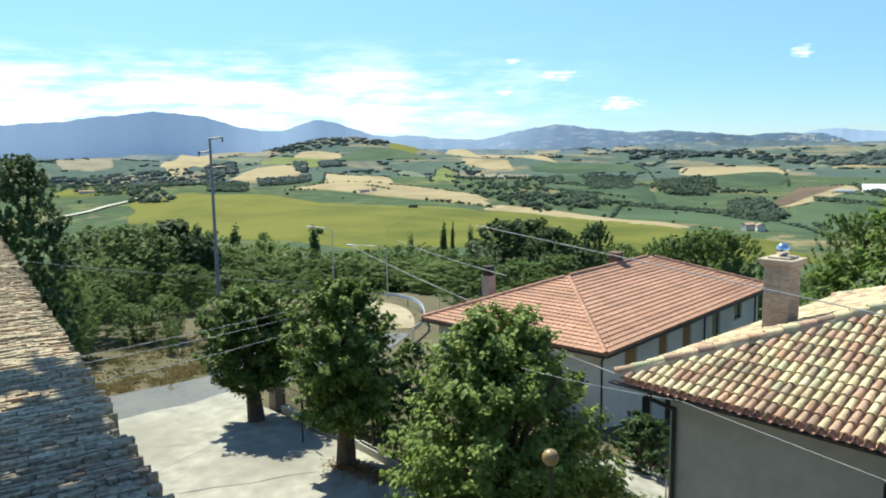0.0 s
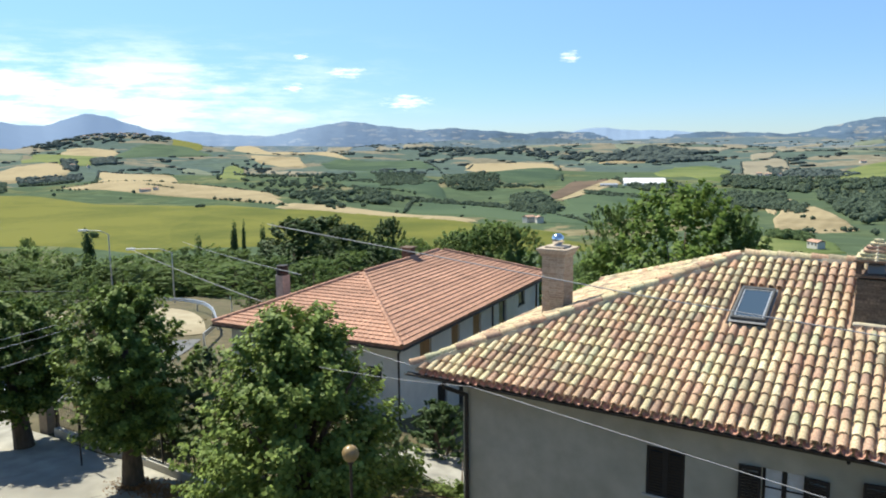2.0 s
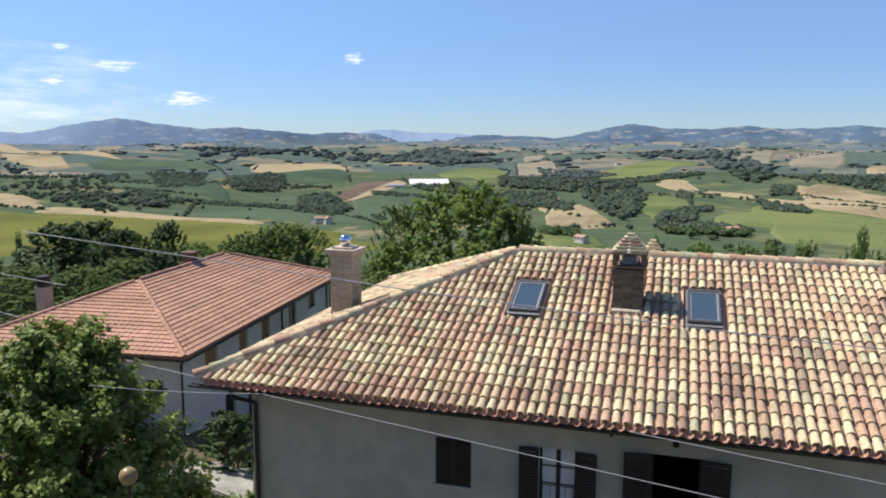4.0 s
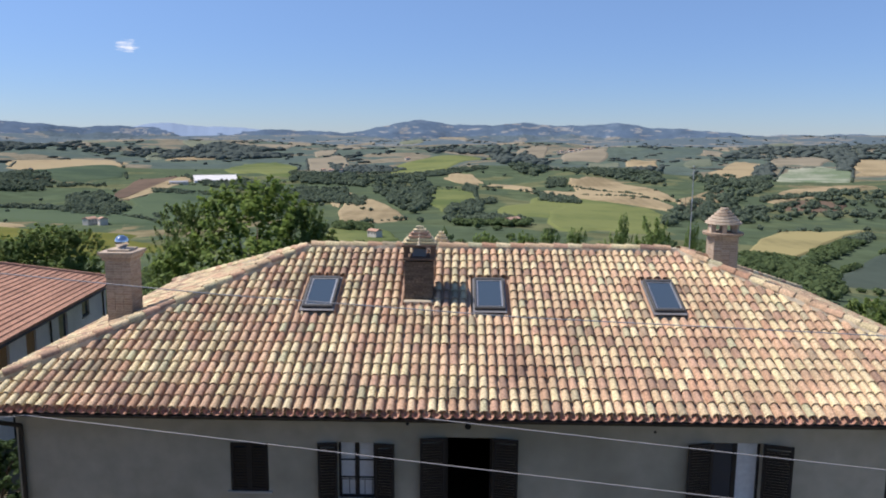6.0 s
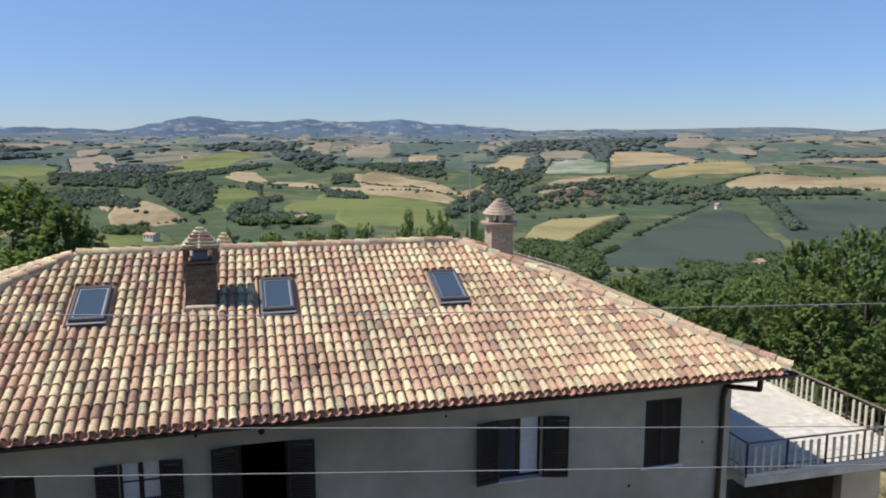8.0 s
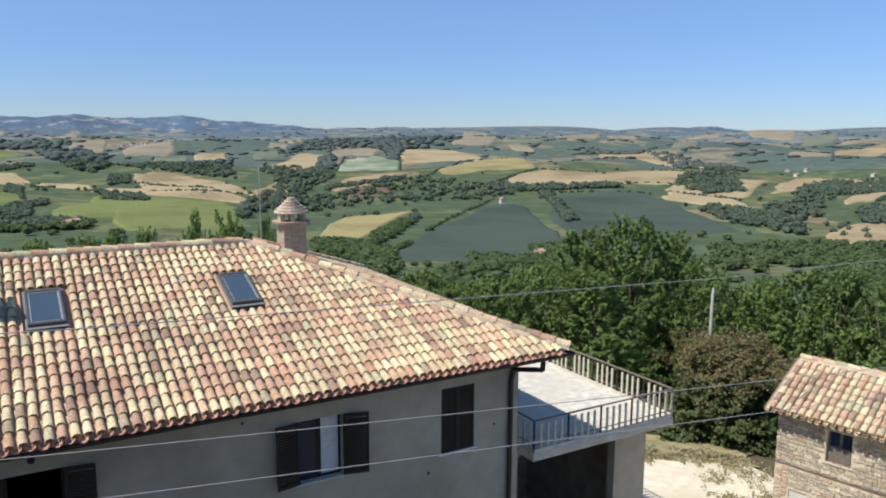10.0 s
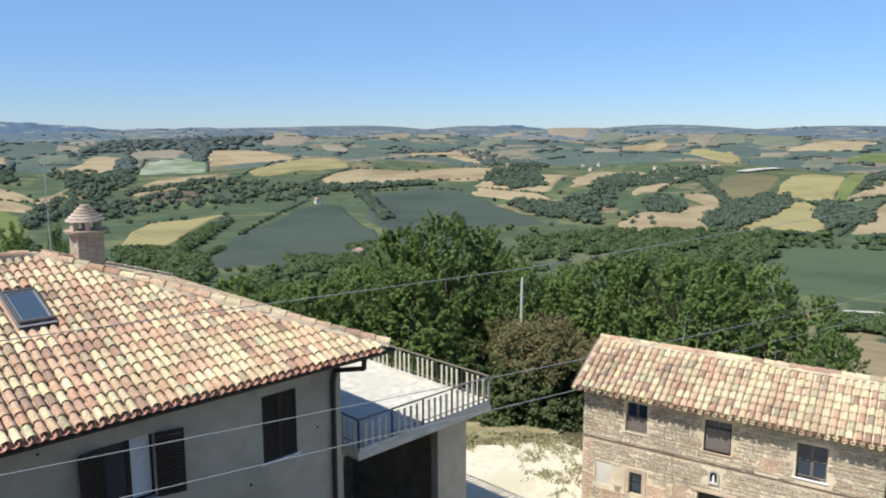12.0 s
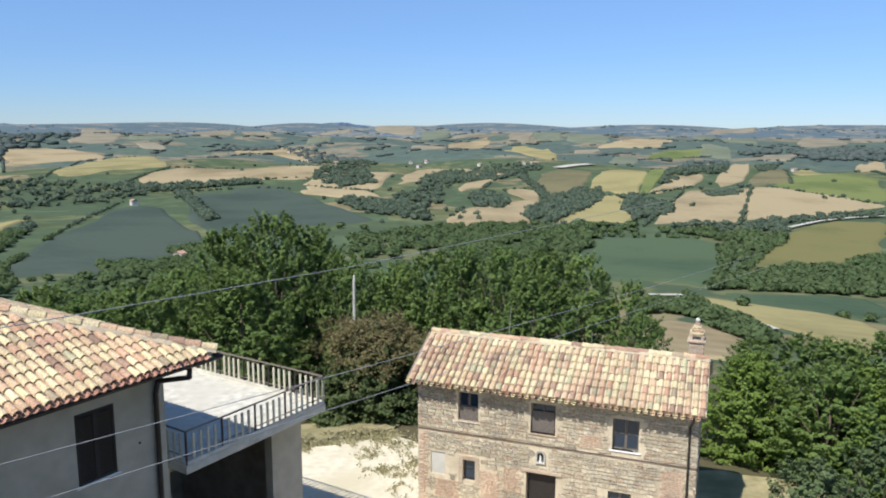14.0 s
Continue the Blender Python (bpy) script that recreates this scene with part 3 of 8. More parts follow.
def shutter_bm(w, h, t=0.04):
    """A louvred shutter leaf, hinged at x = 0."""
    bm = bmesh.new()
    for a, b, c, d in ((0, 0.06, 0, h), (w - 0.06, w, 0, h), (0.06, w - 0.06, 0, 0.08), (0.06, w - 0.06, h - 0.08, h)):
        add_box(bm, a, b, -t, 0, c, d)
    return bm


def add_slats(ob, w, h, mat, t=0.04):
    """The louvres of a shutter leaf, each a slat of its own."""
    me = as_mesh("slat", *cube_data(), mat)
    n = int((h - 0.2) / 0.062)
    for k in range(n):
        z = 0.12 + k * (h - 0.2) / n
        child("slat", me, ob, Matrix.Translation((w / 2, -t * 0.5, z)) @ Matrix.Rotation(radians(12), 4, "X") @ Matrix.Diagonal((w - 0.12, 0.012, 0.056, 1)))


def window(parent, x0, x1, z0, z1, y, frame_mat, leaves=2, bars=1, curtain=None, depth=0.14, sill=True, sill_mat=None):
    """A casement window set back in an opening of a wall whose outer face is at y; returns its frame."""
    bm = bmesh.new()
    f = 0.055
    yb = y + depth
    for a, b, c, d in ((x0, x0 + f, z0, z1), (x1 - f, x1, z0, z1), (x0 + f, x1 - f, z0, z0 + f), (x0 + f, x1 - f, z1 - f, z1)):
        add_box(bm, a, b, yb, yb + 0.06, c, d)
    w = (x1 - x0 - 2 * f) / leaves
    for k in range(1, leaves):
        add_box(bm, x0 + f + k * w - 0.045, x0 + f + k * w + 0.045, yb - 0.005, yb + 0.055, z0 + f, z1 - f)
    for k in range(1, bars + 1):
        z = z0 + f + (z1 - z0 - 2 * f) * k / (bars + 1)
        for j in range(leaves):
            add_box(bm, x0 + f + j * w + (0.045 if j else 0), x0 + f + (j + 1) * w - (0.045 if j < leaves - 1 else 0), yb + 0.005, yb + 0.045, z - 0.015, z + 0.015)
    fr = part("window", bm, frame_mat, parent)
    for j in range(leaves):
        part("pane", box_bm(x0 + f + j * w, x0 + f + (j + 1) * w, yb + 0.022, yb + 0.028, z0 + f, z1 - f), GLASS if not (curtain and curtain[j]) else CURTAIN, fr, "white curtain behind the pane" if curtain and curtain[j] else "")
    if sill:
        part("sill", box_bm(x0 - 0.08, x1 + 0.08, y - 0.05, y + depth, z0 - 0.05, z0, bevel=0.008), sill_mat or CONCRETE, fr)
    return fr


def brick_pier(parent, name, x0, x1, y0, y1, z0, z1, mat, seed, label="", course=0.065):
    """A square brick shaft with courses of separate bricks over a core."""
    rng = random.Random(seed)
    core = part(name, box_bm(x0 + 0.012, x1 - 0.012, y0 + 0.012, y1 - 0.012, z0, z1), MORTAR if mat is BRICK else mat, parent, label)
    me = as_mesh("brick", *cube_data(), mat)
    n = int((z1 - z0) / course)
    for j in range(n):
        z = z0 + (j + 0.5) * (z1 - z0) / n
        off = 0.5 if j % 2 else 0.0
        for side in range(4):
            a0, a1 = (x0, x1) if side % 2 == 0 else (y0, y1)
            c = max(2, round((a1 - a0) / 0.24))
            if side in (2,):
                continue
            for k in range(c):
                mid = a0 + (k + 0.5) * (a1 - a0) / c
                ln = (a1 - a0) / c - 0.012
                pr = rng.uniform(0.0, 0.008)
                if side == 0:
                    m = Matrix.Translation((mid, y0 + 0.012 - pr, z))
                    s = (ln, 0.03, course - 0.012)
                elif side == 1:
                    m, s = Matrix.Translation((x1 - 0.012 + pr, mid, z)), (0.03, ln, course - 0.012)
                else:
                    m, s = Matrix.Translation((x0 + 0.012 - pr, mid, z)), (0.03, ln, course - 0.012)
                child("brick", me, core, m @ Matrix.Diagonal((*s, 1)))
    return core


def cube_data():
    vs = [(x, y, z) for x in (-0.5, 0.5) for y in (-0.5, 0.5) for z in (-0.5, 0.5)]
    return vs, [(0, 1, 3, 2), (4, 6, 7, 5), (0, 4, 5, 1), (2, 3, 7, 6), (0, 2, 6, 4), (1, 5, 7, 3)]


def tile_pyramid(parent, x, y, z, w, h, seed, rows=6):
    """A stepped little roof of thin clay tiles on a chimney."""
    rng = random.Random(seed)
    me = as_mesh("slab_tile", *cube_data(), TILE)
    for j in range(rows):
        f = 1 - j / rows
        child("slab_tile", me, parent, Matrix.Translation((x, y, z + h * (j + 0.5) / rows)) @ Matrix.Rotation(rng.uniform(-0.05, 0.05), 4, "Z") @ Matrix.Diagonal((w * f + 0.06, w * f + 0.06, h / rows * 0.62, 1)))
    part("cap_core", tube_bm((x, y, z), (x, y, z + h), w * 0.62, 0.03, 4), MORTAR, parent)


def pipe_bm(pts, r, n=8):
    bm = bmesh.new()
    for a, b in zip(pts, pts[1:]):
        add_tube(bm, a, b, r, r, n)
    for p in pts[1:-1]:
        bmesh.ops.create_icosphere(bm, subdivisions=1, radius=r * 1.05, matrix=Matrix.Translation(p))
    return bm


# ---- the lie of the land ----
def smooth(a, b, x):
    t = min(1.0, max(0.0, (x - a) / (b - a)))
    return t * t * (3 - 2 * t)


def table(x, rows):
    """Interpolation in a short table of (x, value)."""
    for (a, u), (b, v) in zip(rows, rows[1:]):
        if x <= b:
            return u + (v - u) * (x - a) / (b - a)
    return rows[-1][1]


FALL_WEST = [(0, 0), (28, 0), (36, -0.3), (50, -1.4), (62, -1.9), (75, -3.0), (86, -6.5), (110, -13), (170, -20), (260, -25), (420, -26.5), (700, -27), (1100, -24), (1700, -20), (2600, -24), (3600, -38), (5200, -62)]
FALL_NORTH = [(0, 0), (24, -0.8), (34, -2.2), (60, -6.5), (100, -12), (170, -20), (260, -26), (420, -29), (700, -28), (1100, -24), (1700, -18), (2600, -17), (3600, -22), (5200, -30)]
FALL_EAST = [(0, 0), (15, -0.6), (22, -2.4), (34, -3.0), (60, -9), (100, -16), (170, -24), (260, -30), (420, -31), (700, -27), (1100, -20), (1700, -11), (2600, -1), (3600, 6), (5200, 12)]


def ground_z(x, y):
    """Height of the ground: the village on its hilltop, the slope below it and the hills beyond the valley."""
    r = math.hypot(x, y)
    az = math.degrees(math.atan2(x, y))
    west, east = smooth(-25, -50, az) * (1 - smooth(-120, -170, az)), smooth(8, 40, az) * (1 - smooth(130, 175, az))
    z = table(r, FALL_WEST) * west + table(r, FALL_EAST) * east + table(r, FALL_NORTH) * (1 - west - east)
    if r > 150:
        a = smooth(150, 800, r) * r
        z += a * 0.0046 * math.sin(7.5 * math.log(r) + 2.1 * math.sin(radians(az * 6.1)) + az * 0.11)
        z += a * 0.0026 * math.sin(11.3 * math.log(r) - 0.31 * az + 1.7 * math.sin(radians(az * 9.7) + 2))
    # the hill with the far village
    d = ((az + 56.5) / 6.5) ** 2 + ((r - 1750) / 420) ** 2
    if d < 9:
        z += 46 * math.exp(-d)
    return z

def build_ground():
    me = bpy.data.meshes.new("ground")
    rings = [float(v) for v in np.geomspace(5, 4800, 240)]
    n = 600
    vs, fs = [(0, 0, ground_z(0, 0))], []
    for r in rings:
        for k in range(n):
            a = 2 * math.pi * k / n
            x, y = r * math.sin(a), r * math.cos(a)
            vs.append((x, y, ground_z(x, y)))
    for k in range(n):
        fs.append((0, 1 + (k + 1) % n, 1 + k))
    mi = [0] * n
    for i in range(len(rings) - 1):
        o, p = 1 + i * n, 1 + (i + 1) * n
        for k in range(n):
            fs.append((o + k, o + (k + 1) % n, p + (k + 1) % n, p + k))
        # outer rings take the land colours that have haze painted in
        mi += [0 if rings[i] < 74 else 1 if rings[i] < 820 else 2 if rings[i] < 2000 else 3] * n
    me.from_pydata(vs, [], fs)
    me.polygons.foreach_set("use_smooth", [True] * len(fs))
    for m in (DRY_GRASS, LAND, LAND_HAZY, HILLS_HAZY):
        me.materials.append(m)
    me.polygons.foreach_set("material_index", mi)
    return tagged(new("ground", me), "rolling hill country of dry grass, stubble and green crops", "ground", kind="structure")


build_ground()


def mountains(name, radius, base, peaks, label, ripple, mat=None, foot=-1.6, span=(-46, 120)):
    """A distant range: a sloping sheet whose skyline is a sum of broad summits (azimuth, degrees high, half width)."""
    me = bpy.data.meshes.new(name)
    vs, fs, n, rows = [], [], 900, 14
    for k in range(n + 1):
        az = span[0] + (span[1] - span[0]) * k / n
        el = base + sum(h * math.exp(-((az - a) / w) ** 2) for a, h, w in peaks)
        el += ripple * (math.sin(az * 1.7) + 0.6 * math.sin(az * 3.9 + 1) + 0.35 * math.sin(az * 9.1 + 2))
        for j in range(rows + 1):
            f = j / rows
            r = radius * (0.93 + 0.07 * f)
            z = EYE_Z + r * math.tan(radians(foot + (el - foot) * f ** 0.8)) + (1.5 * math.sin(az * 5 + j * 2.3) if 0 < j < rows else 0)
            vs.append((r * math.sin(radians(az)), r * math.cos(radians(az)), z))
    for k in range(n):
        for j in range(rows):
            o = k * (rows + 1) + j
            fs.append((o, o + rows + 1, o + rows + 2, o + 1))
    me.from_pydata(vs, [], fs)
    me.polygons.foreach_set("use_smooth", [True] * len(fs))
    me.materials.append(mat or HAZY_MOUNTAIN)
    tagged(new(name, me), label, "mountains", kind="structure")


PEAKS = [(-67.5, 2.35, 6.5), (-75, 1.1, 6), (-84, 1.7, 7), (-57.3, 1.75, 3.0), (-51, 0.75, 4), (-40.0, 1.38, 4.8), (-31.5, 0.75, 4), (-23.5, 0.5, 4), (-13, 0.35, 4),
                                    (-3.6, 0.98, 3.2), (1.5, 0.6, 4), (5.5, 0.65, 3), (11.3, 0.95, 3.6), (17, 0.45, 3), (26, 0.25, 6), (36, 0.22, 7), (50, 0.4, 2.2), (46, 0.15, 5)]
mountains("backdrop", 4900, -0.12, PEAKS, "distant mountain range with fields, blue haze put into its colour", 0.04, None, -1.6, (-110, 120))
mountains("far_summits", 4960, -0.25, [(-21.5, 0.85, 3.4), (-16, 0.55, 3), (-48, 0.5, 6)], "far summits on the horizon, coloured pale blue for haze", 0.02, HAZY_SUMMITS, -1.6, (-60, 0))
mountains("distant_hills", 3500, -0.75, [(-72, 0.15, 6), (-30, 0.55, 6), (-22, 0.45, 6), (-10, 0.45, 7), (2, 0.5, 6), (9, 0.55, 5), (18, 0.55, 5), (27, 0.35, 6)], "distant hills with fields, blue haze put into their colour", 0.07, HILLS_HAZY, -2.1, (-110, 120))

FIELDS = []


def field(mat, near_a, near_b, far_b, far_a):
    """A field draped on the hills between four corners, each (azimuth, distance)."""
    FIELDS.append((near_a, near_b, far_b, far_a))
    name = mat.name
    me = bpy.data.meshes.new(name)
    n, rng = 26, random.Random(len(FIELDS))
    vs, fs = [], []
    ph = rng.random() * 6
    for j in range(n + 1):
        for i in range(n + 1):
            p, q = 2 * i / n - 1, 2 * j / n - 1
            u, v = 0.5 + 0.515 * p * math.sqrt(1 - 0.20 * q * q), 0.5 + 0.515 * q * math.sqrt(1 - 0.20 * p * p)
            u2 = u + 0.030 * math.sin(v * 7 + ph) + 0.05 * noise.noise((v * 5 + ph, p * 1.5, 1.0))
            v2 = v + 0.045 * math.sin(u * 6 + ph * 2) + 0.07 * noise.noise((u * 6 + ph, q * 1.5, 5.0))
            az = (near_a[0] * (1 - u2) + near_b[0] * u2) * (1 - v2) + (far_a[0] * (1 - u2) + far_b[0] * u2) * v2
            lr = (math.log(near_a[1]) * (1 - u2) + math.log(near_b[1]) * u2) * (1 - v2) + (math.log(far_a[1]) * (1 - u2) + math.log(far_b[1]) * u2) * v2
            r = math.exp(lr)
            x, y = r * math.sin(radians(az)), r * math.cos(radians(az))
            vs.append((x, y, ground_z(x, y) + (-0.6 if i in (0, n) or j in (0, n) else 0.25 + r * 0.0009 + 0.05 * (len(FIELDS) % 3))))
    for j in range(n):
        for i in range(n):
            o = j * (n + 1) + i
            fs.append((o, o + 1, o + n + 2, o + n + 1))
    me.from_pydata(vs, [], fs)
    me.polygons.foreach_set("use_smooth", [True] * len(fs))
    me.materials.append(mat)
    tagged(new(name, me), LABELS[mat.name], "field", "fields on the hills", "structure")


LABELS = {"sunflower_field": "yellow-green field of sunflowers on the valley side", "stubble_field": "harvested golden stubble field on a hillside", "barley_field": "pale dry barley field on the slope",
          "far_stubble": "harvested field on a far hill, paled by painted haze", "far_meadow": "field on a far hill, greyed by painted haze", "green_crop": "green crop field in the valley", "dark_crop": "dark slate-green crop field on the valley side", "olive_field": "olive brown fallow field", "rusty_green_field": "green field with rusty patches", "meadow": "light green meadow on the slope", "ploughed_field": "brown freshly ploughed field", "bare_chalk": "bare pale chalk slope with scrub"}
field(SUNFLOWER, (-73.5, 439), (-54.6, 255), (-44.9, 436), (-68.1, 682))
field(SUNFLOWER, (-57.9, 274), (-21.8, 242), (-21.9, 299), (-48.3, 466))
field(SUNFLOWER, (-76.0, 693), (-70.8, 641), (-70.5, 947), (-75.2, 759))
field(STUBBLE, (-60.2, 757), (-44.5, 459), (-45.3, 558), (-57.7, 797))
field(STUBBLE, (-45.3, 436), (-30.5, 343), (-30.9, 369), (-44.9, 477))
field(STUBBLE, (-57.5, 790), (-52.4, 639), (-52.4, 797), (-57.3, 944))
field(STUBBLE, (-64.7, 876), (-59.1, 859), (-59.1, 1034), (-62.5, 1100))
field(STUBBLE, (-69.3, 1191), (-65.5, 1178), (-65.1, 4400), (-67.2, 4400))
field(STUBBLE, (-59.7, 1390), (-56.2, 1272), (-56.0, 1450), (-59.3, 1560))
field(MEADOW, (-62.1, 1174), (-57.7, 1003), (-56.0, 1274), (-61.3, 1482))
field(CROP, (-56.4, 1271), (-49.4, 1350), (-51.9, 1581), (-55.2, 1493))
field(SUNFLOWER, (-52.3, 1460), (-50.3, 1510), (-50.7, 4400), (-52.5, 1691))
field(STUBBLE, (-49.0, 1588), (-39.6, 1190), (-41.2, 1364), (-47.8, 4400))
field(STUBBLE, (-46.6, 1154), (-43.1, 1083), (-43.5, 1249), (-47.2, 1343))
field(MEADOW, (-49.5, 699), (-47.5, 696), (-47.5, 1144), (-49.0, 1134))
field(CROP, (-41.2, 633), (-32.3, 491), (-33.9, 808), (-40.4, 1075))
field(CROP, (-35.9, 411), (-21.2, 331), (-22.3, 394), (-35.1, 491))
field(CROP, (-42.4, 1074), (-33.1, 949), (-34.3, 1206), (-41.2, 1207))
field(CROP, (-30.0, 653), (-23.9, 674), (-24.1, 843), (-29.6, 1020))
field(STUBBLE, (-31.4, 992), (-23.9, 872), (-24.1, 1238), (-31.0, 1098))
field(STUBBLE, (-31.0, 995), (-24.1, 818), (-24.4, 1123), (-30.6, 1075))
field(CROP, (-24.8, 408), (-21.1, 326), (-16.6, 579), (-21.5, 592))
field(STUBBLE, (-24.6, 486), (-23.8, 495), (-19.2, 629), (-20.1, 680))
field(PLOUGHED, (-25.0, 515), (-24.4, 493), (-20.1, 672), (-23.2, 655))
field(MEADOW, (-17.6, 724), (-12.5, 626), (-11.9, 988), (-16.2, 1023))
field(STUBBLE, (-21.5, 1078), (-16.8, 1111), (-16.2, 1371), (-20.3, 1369))
field(MEADOW, (-6.6, 879), (-1.6, 752), (3.1, 1318), (0.2, 1194))
field(STUBBLE, (-1.1, 723), (1.9, 667), (1.0, 742), (-0.5, 761))
field(STUBBLE, (1.8, 631), (5.7, 539), (5.6, 577), (2.3, 661))
field(STUBBLE, (-9.2, 322), (-3.4, 354), (-6.7, 478), (-8.9, 523))
field(STUBBLE, (-9.5, 429), (-8.9, 430), (-9.7, 524), (-10.2, 524))
field(MEADOW, (-1.5, 368), (1.4, 446), (1.0, 593), (-2.5, 582))
field(MEADOW, (-10.0, 265), (-5.6, 272), (-6.0, 300), (-9.6, 291))
field(MEADOW, (1.8, 359), (16.3, 334), (14.6, 450), (5.6, 526))
field(STUBBLE, (4.7, 544), (16.7, 428), (15.0, 485), (9.3, 574))
field(STUBBLE, (9.3, 534), (15.8, 482), (11.7, 647), (7.6, 669))
field(STUBBLE, (-1.3, 702), (1.8, 636), (1.0, 725), (-0.7, 742))
field(MEADOW, (-2.7, 410), (0.8, 417), (1.0, 536), (-2.7, 570))
field(STUBBLE, (16.7, 434), (19.8, 515), (19.0, 570), (15.8, 493))
field(STUBBLE, (8.4, 593), (16.9, 474), (13.5, 592), (9.2, 689))
field(MEADOW, (6.7, 308), (15.6, 305), (15.3, 422), (6.9, 475))
field(STUBBLE, (17.3, 799), (20.8, 834), (22.6, 1042), (19.7, 1058))
field(STUBBLE, (12.1, 1070), (14.5, 965), (14.5, 1161), (12.5, 1185))
field(CHALK, (22.4, 763), (27.2, 731), (27.2, 990), (23.0, 987))
field(STUBBLE, (21.7, 498), (25.2, 541), (28.4, 649), (23.2, 589))
field(STUBBLE, (27.2, 900), (33.8, 963), (31.7, 1179), (27.0, 1211))
field(BARLEY, (29.6, 617), (37.5, 692), (36.7, 1060), (31.7, 935))
field(PLOUGHED, (23.1, 468), (26.8, 483), (27.0, 533), (23.7, 520))
field(BARLEY, (20.4, 266), (23.8, 267), (28.4, 395), (22.7, 349))
field(DARK_CROP, (25.0, 204), (39.2, 201), (39.6, 327), (34.2, 471))
field(DARK_CROP, (39.2, 291), (52.8, 337), (45.8, 528), (38.3, 526))
field(STUBBLE, (33.8, 565), (48.2, 590), (49.0, 699), (37.5, 692))
field(STUBBLE, (46.6, 498), (53.1, 429), (51.9, 485), (47.0, 547))
field(STUBBLE, (41.6, 1149), (51.8, 738), (49.8, 996), (42.4, 1317))
field(STUBBLE, (46.0, 551), (52.2, 490), (53.9, 708), (49.7, 654))
field(STUBBLE, (53.4, 520), (62.1, 657), (62.1, 719), (55.1, 774))
field(STUBBLE, (57.6, 903), (60.9, 1470), (60.7, 1655), (57.6, 1440))
field(BARLEY, (61.7, 966), (66.2, 815), (65.4, 1316), (62.5, 1389))
field(STUBBLE, (56.9, 320), (63.7, 322), (64.8, 457), (58.9, 398))
field(STUBBLE, (58.3, 485), (60.5, 527), (61.5, 641), (59.2, 575))
field(STUBBLE, (62.3, 494), (64.8, 428), (64.4, 527), (61.9, 514))
field(BARLEY, (64.8, 323), (71.7, 356), (71.2, 480), (69, 492))
field(BARLEY, (68.2, 505), (71.9, 494), (72.6, 682), (69, 678))
field(MEADOW, (71.9, 494), (72.7, 510), (74.6, 799), (72.6, 705))
field(OLIVE, (64.6, 490), (67.8, 505), (68.6, 678), (64.4, 674))
field(STUBBLE, (72.3, 334), (79, 372), (79.6, 544), (75, 521))
field(STUBBLE, (78.6, 370), (87.9, 479), (85.6, 519), (79.4, 554))
field(STUBBLE, (72.3, 498), (75.8, 551), (76.5, 648), (74.6, 618))
field(STUBBLE, (76.9, 563), (79.1, 594), (79.4, 872), (78.3, 893))
field(MEADOW, (80.3, 547), (87.8, 494), (87.7, 646), (82, 722))
field(OLIVE, (79.2, 571), (82.1, 569), (81.7, 812), (79.9, 760))
field(BARLEY, (81.7, 789), (84.9, 574), (85.1, 671), (83.1, 849))
field(STUBBLE, (85.9, 832), (87.7, 674), (87.6, 1015), (85.9, 983))
field(CROP, (66.9, 188), (77.6, 181), (78.6, 303), (69.3, 299))
field(OLIVE_GREEN, (78.5, 191), (88.1, 301), (87.9, 426), (82.1, 347))
field(STUBBLE, (72.0, 84), (79.0, 86), (80.3, 108), (72.2, 128))
field(BARLEY, (77.2, 146), (88.8, 103), (88.6, 143), (75.6, 164))
field(CROP, (79.5, 151), (88.6, 149), (88.4, 187), (77.8, 174))
field(CROP, (51.5, 171), (57.2, 170), (57.6, 197), (51.1, 201))
field(CROP, (-24, 483), (-20.1, 362), (-13.4, 432), (-23.1, 523))
field(MEADOW, (-10.5, 256), (-4.2, 269), (-5.9, 310), (-10.1, 312))
field(MEADOW, (71.8, 950), (77.3, 1050), (76.5, 1130), (73.4, 1077))
field(STUBBLE, (68.6, 1263), (73.4, 1147), (74.2, 1677), (69.8, 1392))


def in_field(az, r):
    """Whether a place lies in one of the fields."""
    lr = math.log(r)
    for q in FIELDS:
        inside, p = False, q[3]
        for c in q:
            y0, y1 = math.log(p[1]), math.log(c[1])
            if (y0 > lr) != (y1 > lr) and az < p[0] + (lr - y0) / (y1 - y0) * (c[0] - p[0]):
                inside = not inside
            p = c
        if inside:
            return True
    return False


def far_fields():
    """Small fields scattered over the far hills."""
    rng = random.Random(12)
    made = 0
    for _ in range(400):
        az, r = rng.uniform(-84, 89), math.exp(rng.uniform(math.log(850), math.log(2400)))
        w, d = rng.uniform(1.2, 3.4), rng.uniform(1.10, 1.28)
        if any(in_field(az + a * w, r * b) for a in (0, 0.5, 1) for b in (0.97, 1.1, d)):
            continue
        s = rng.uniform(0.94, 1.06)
        # crop colours here already carry the haze
        field(rng.choice((STUBBLE_HAZY, STUBBLE_HAZY, STUBBLE_HAZY, MEADOW_HAZY)), (az, r), (az + w, r * s), (az + w + rng.uniform(-0.5, 0.5), r * d * s), (az + rng.uniform(-0.5, 0.5), r * d))
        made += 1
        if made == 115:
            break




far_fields()


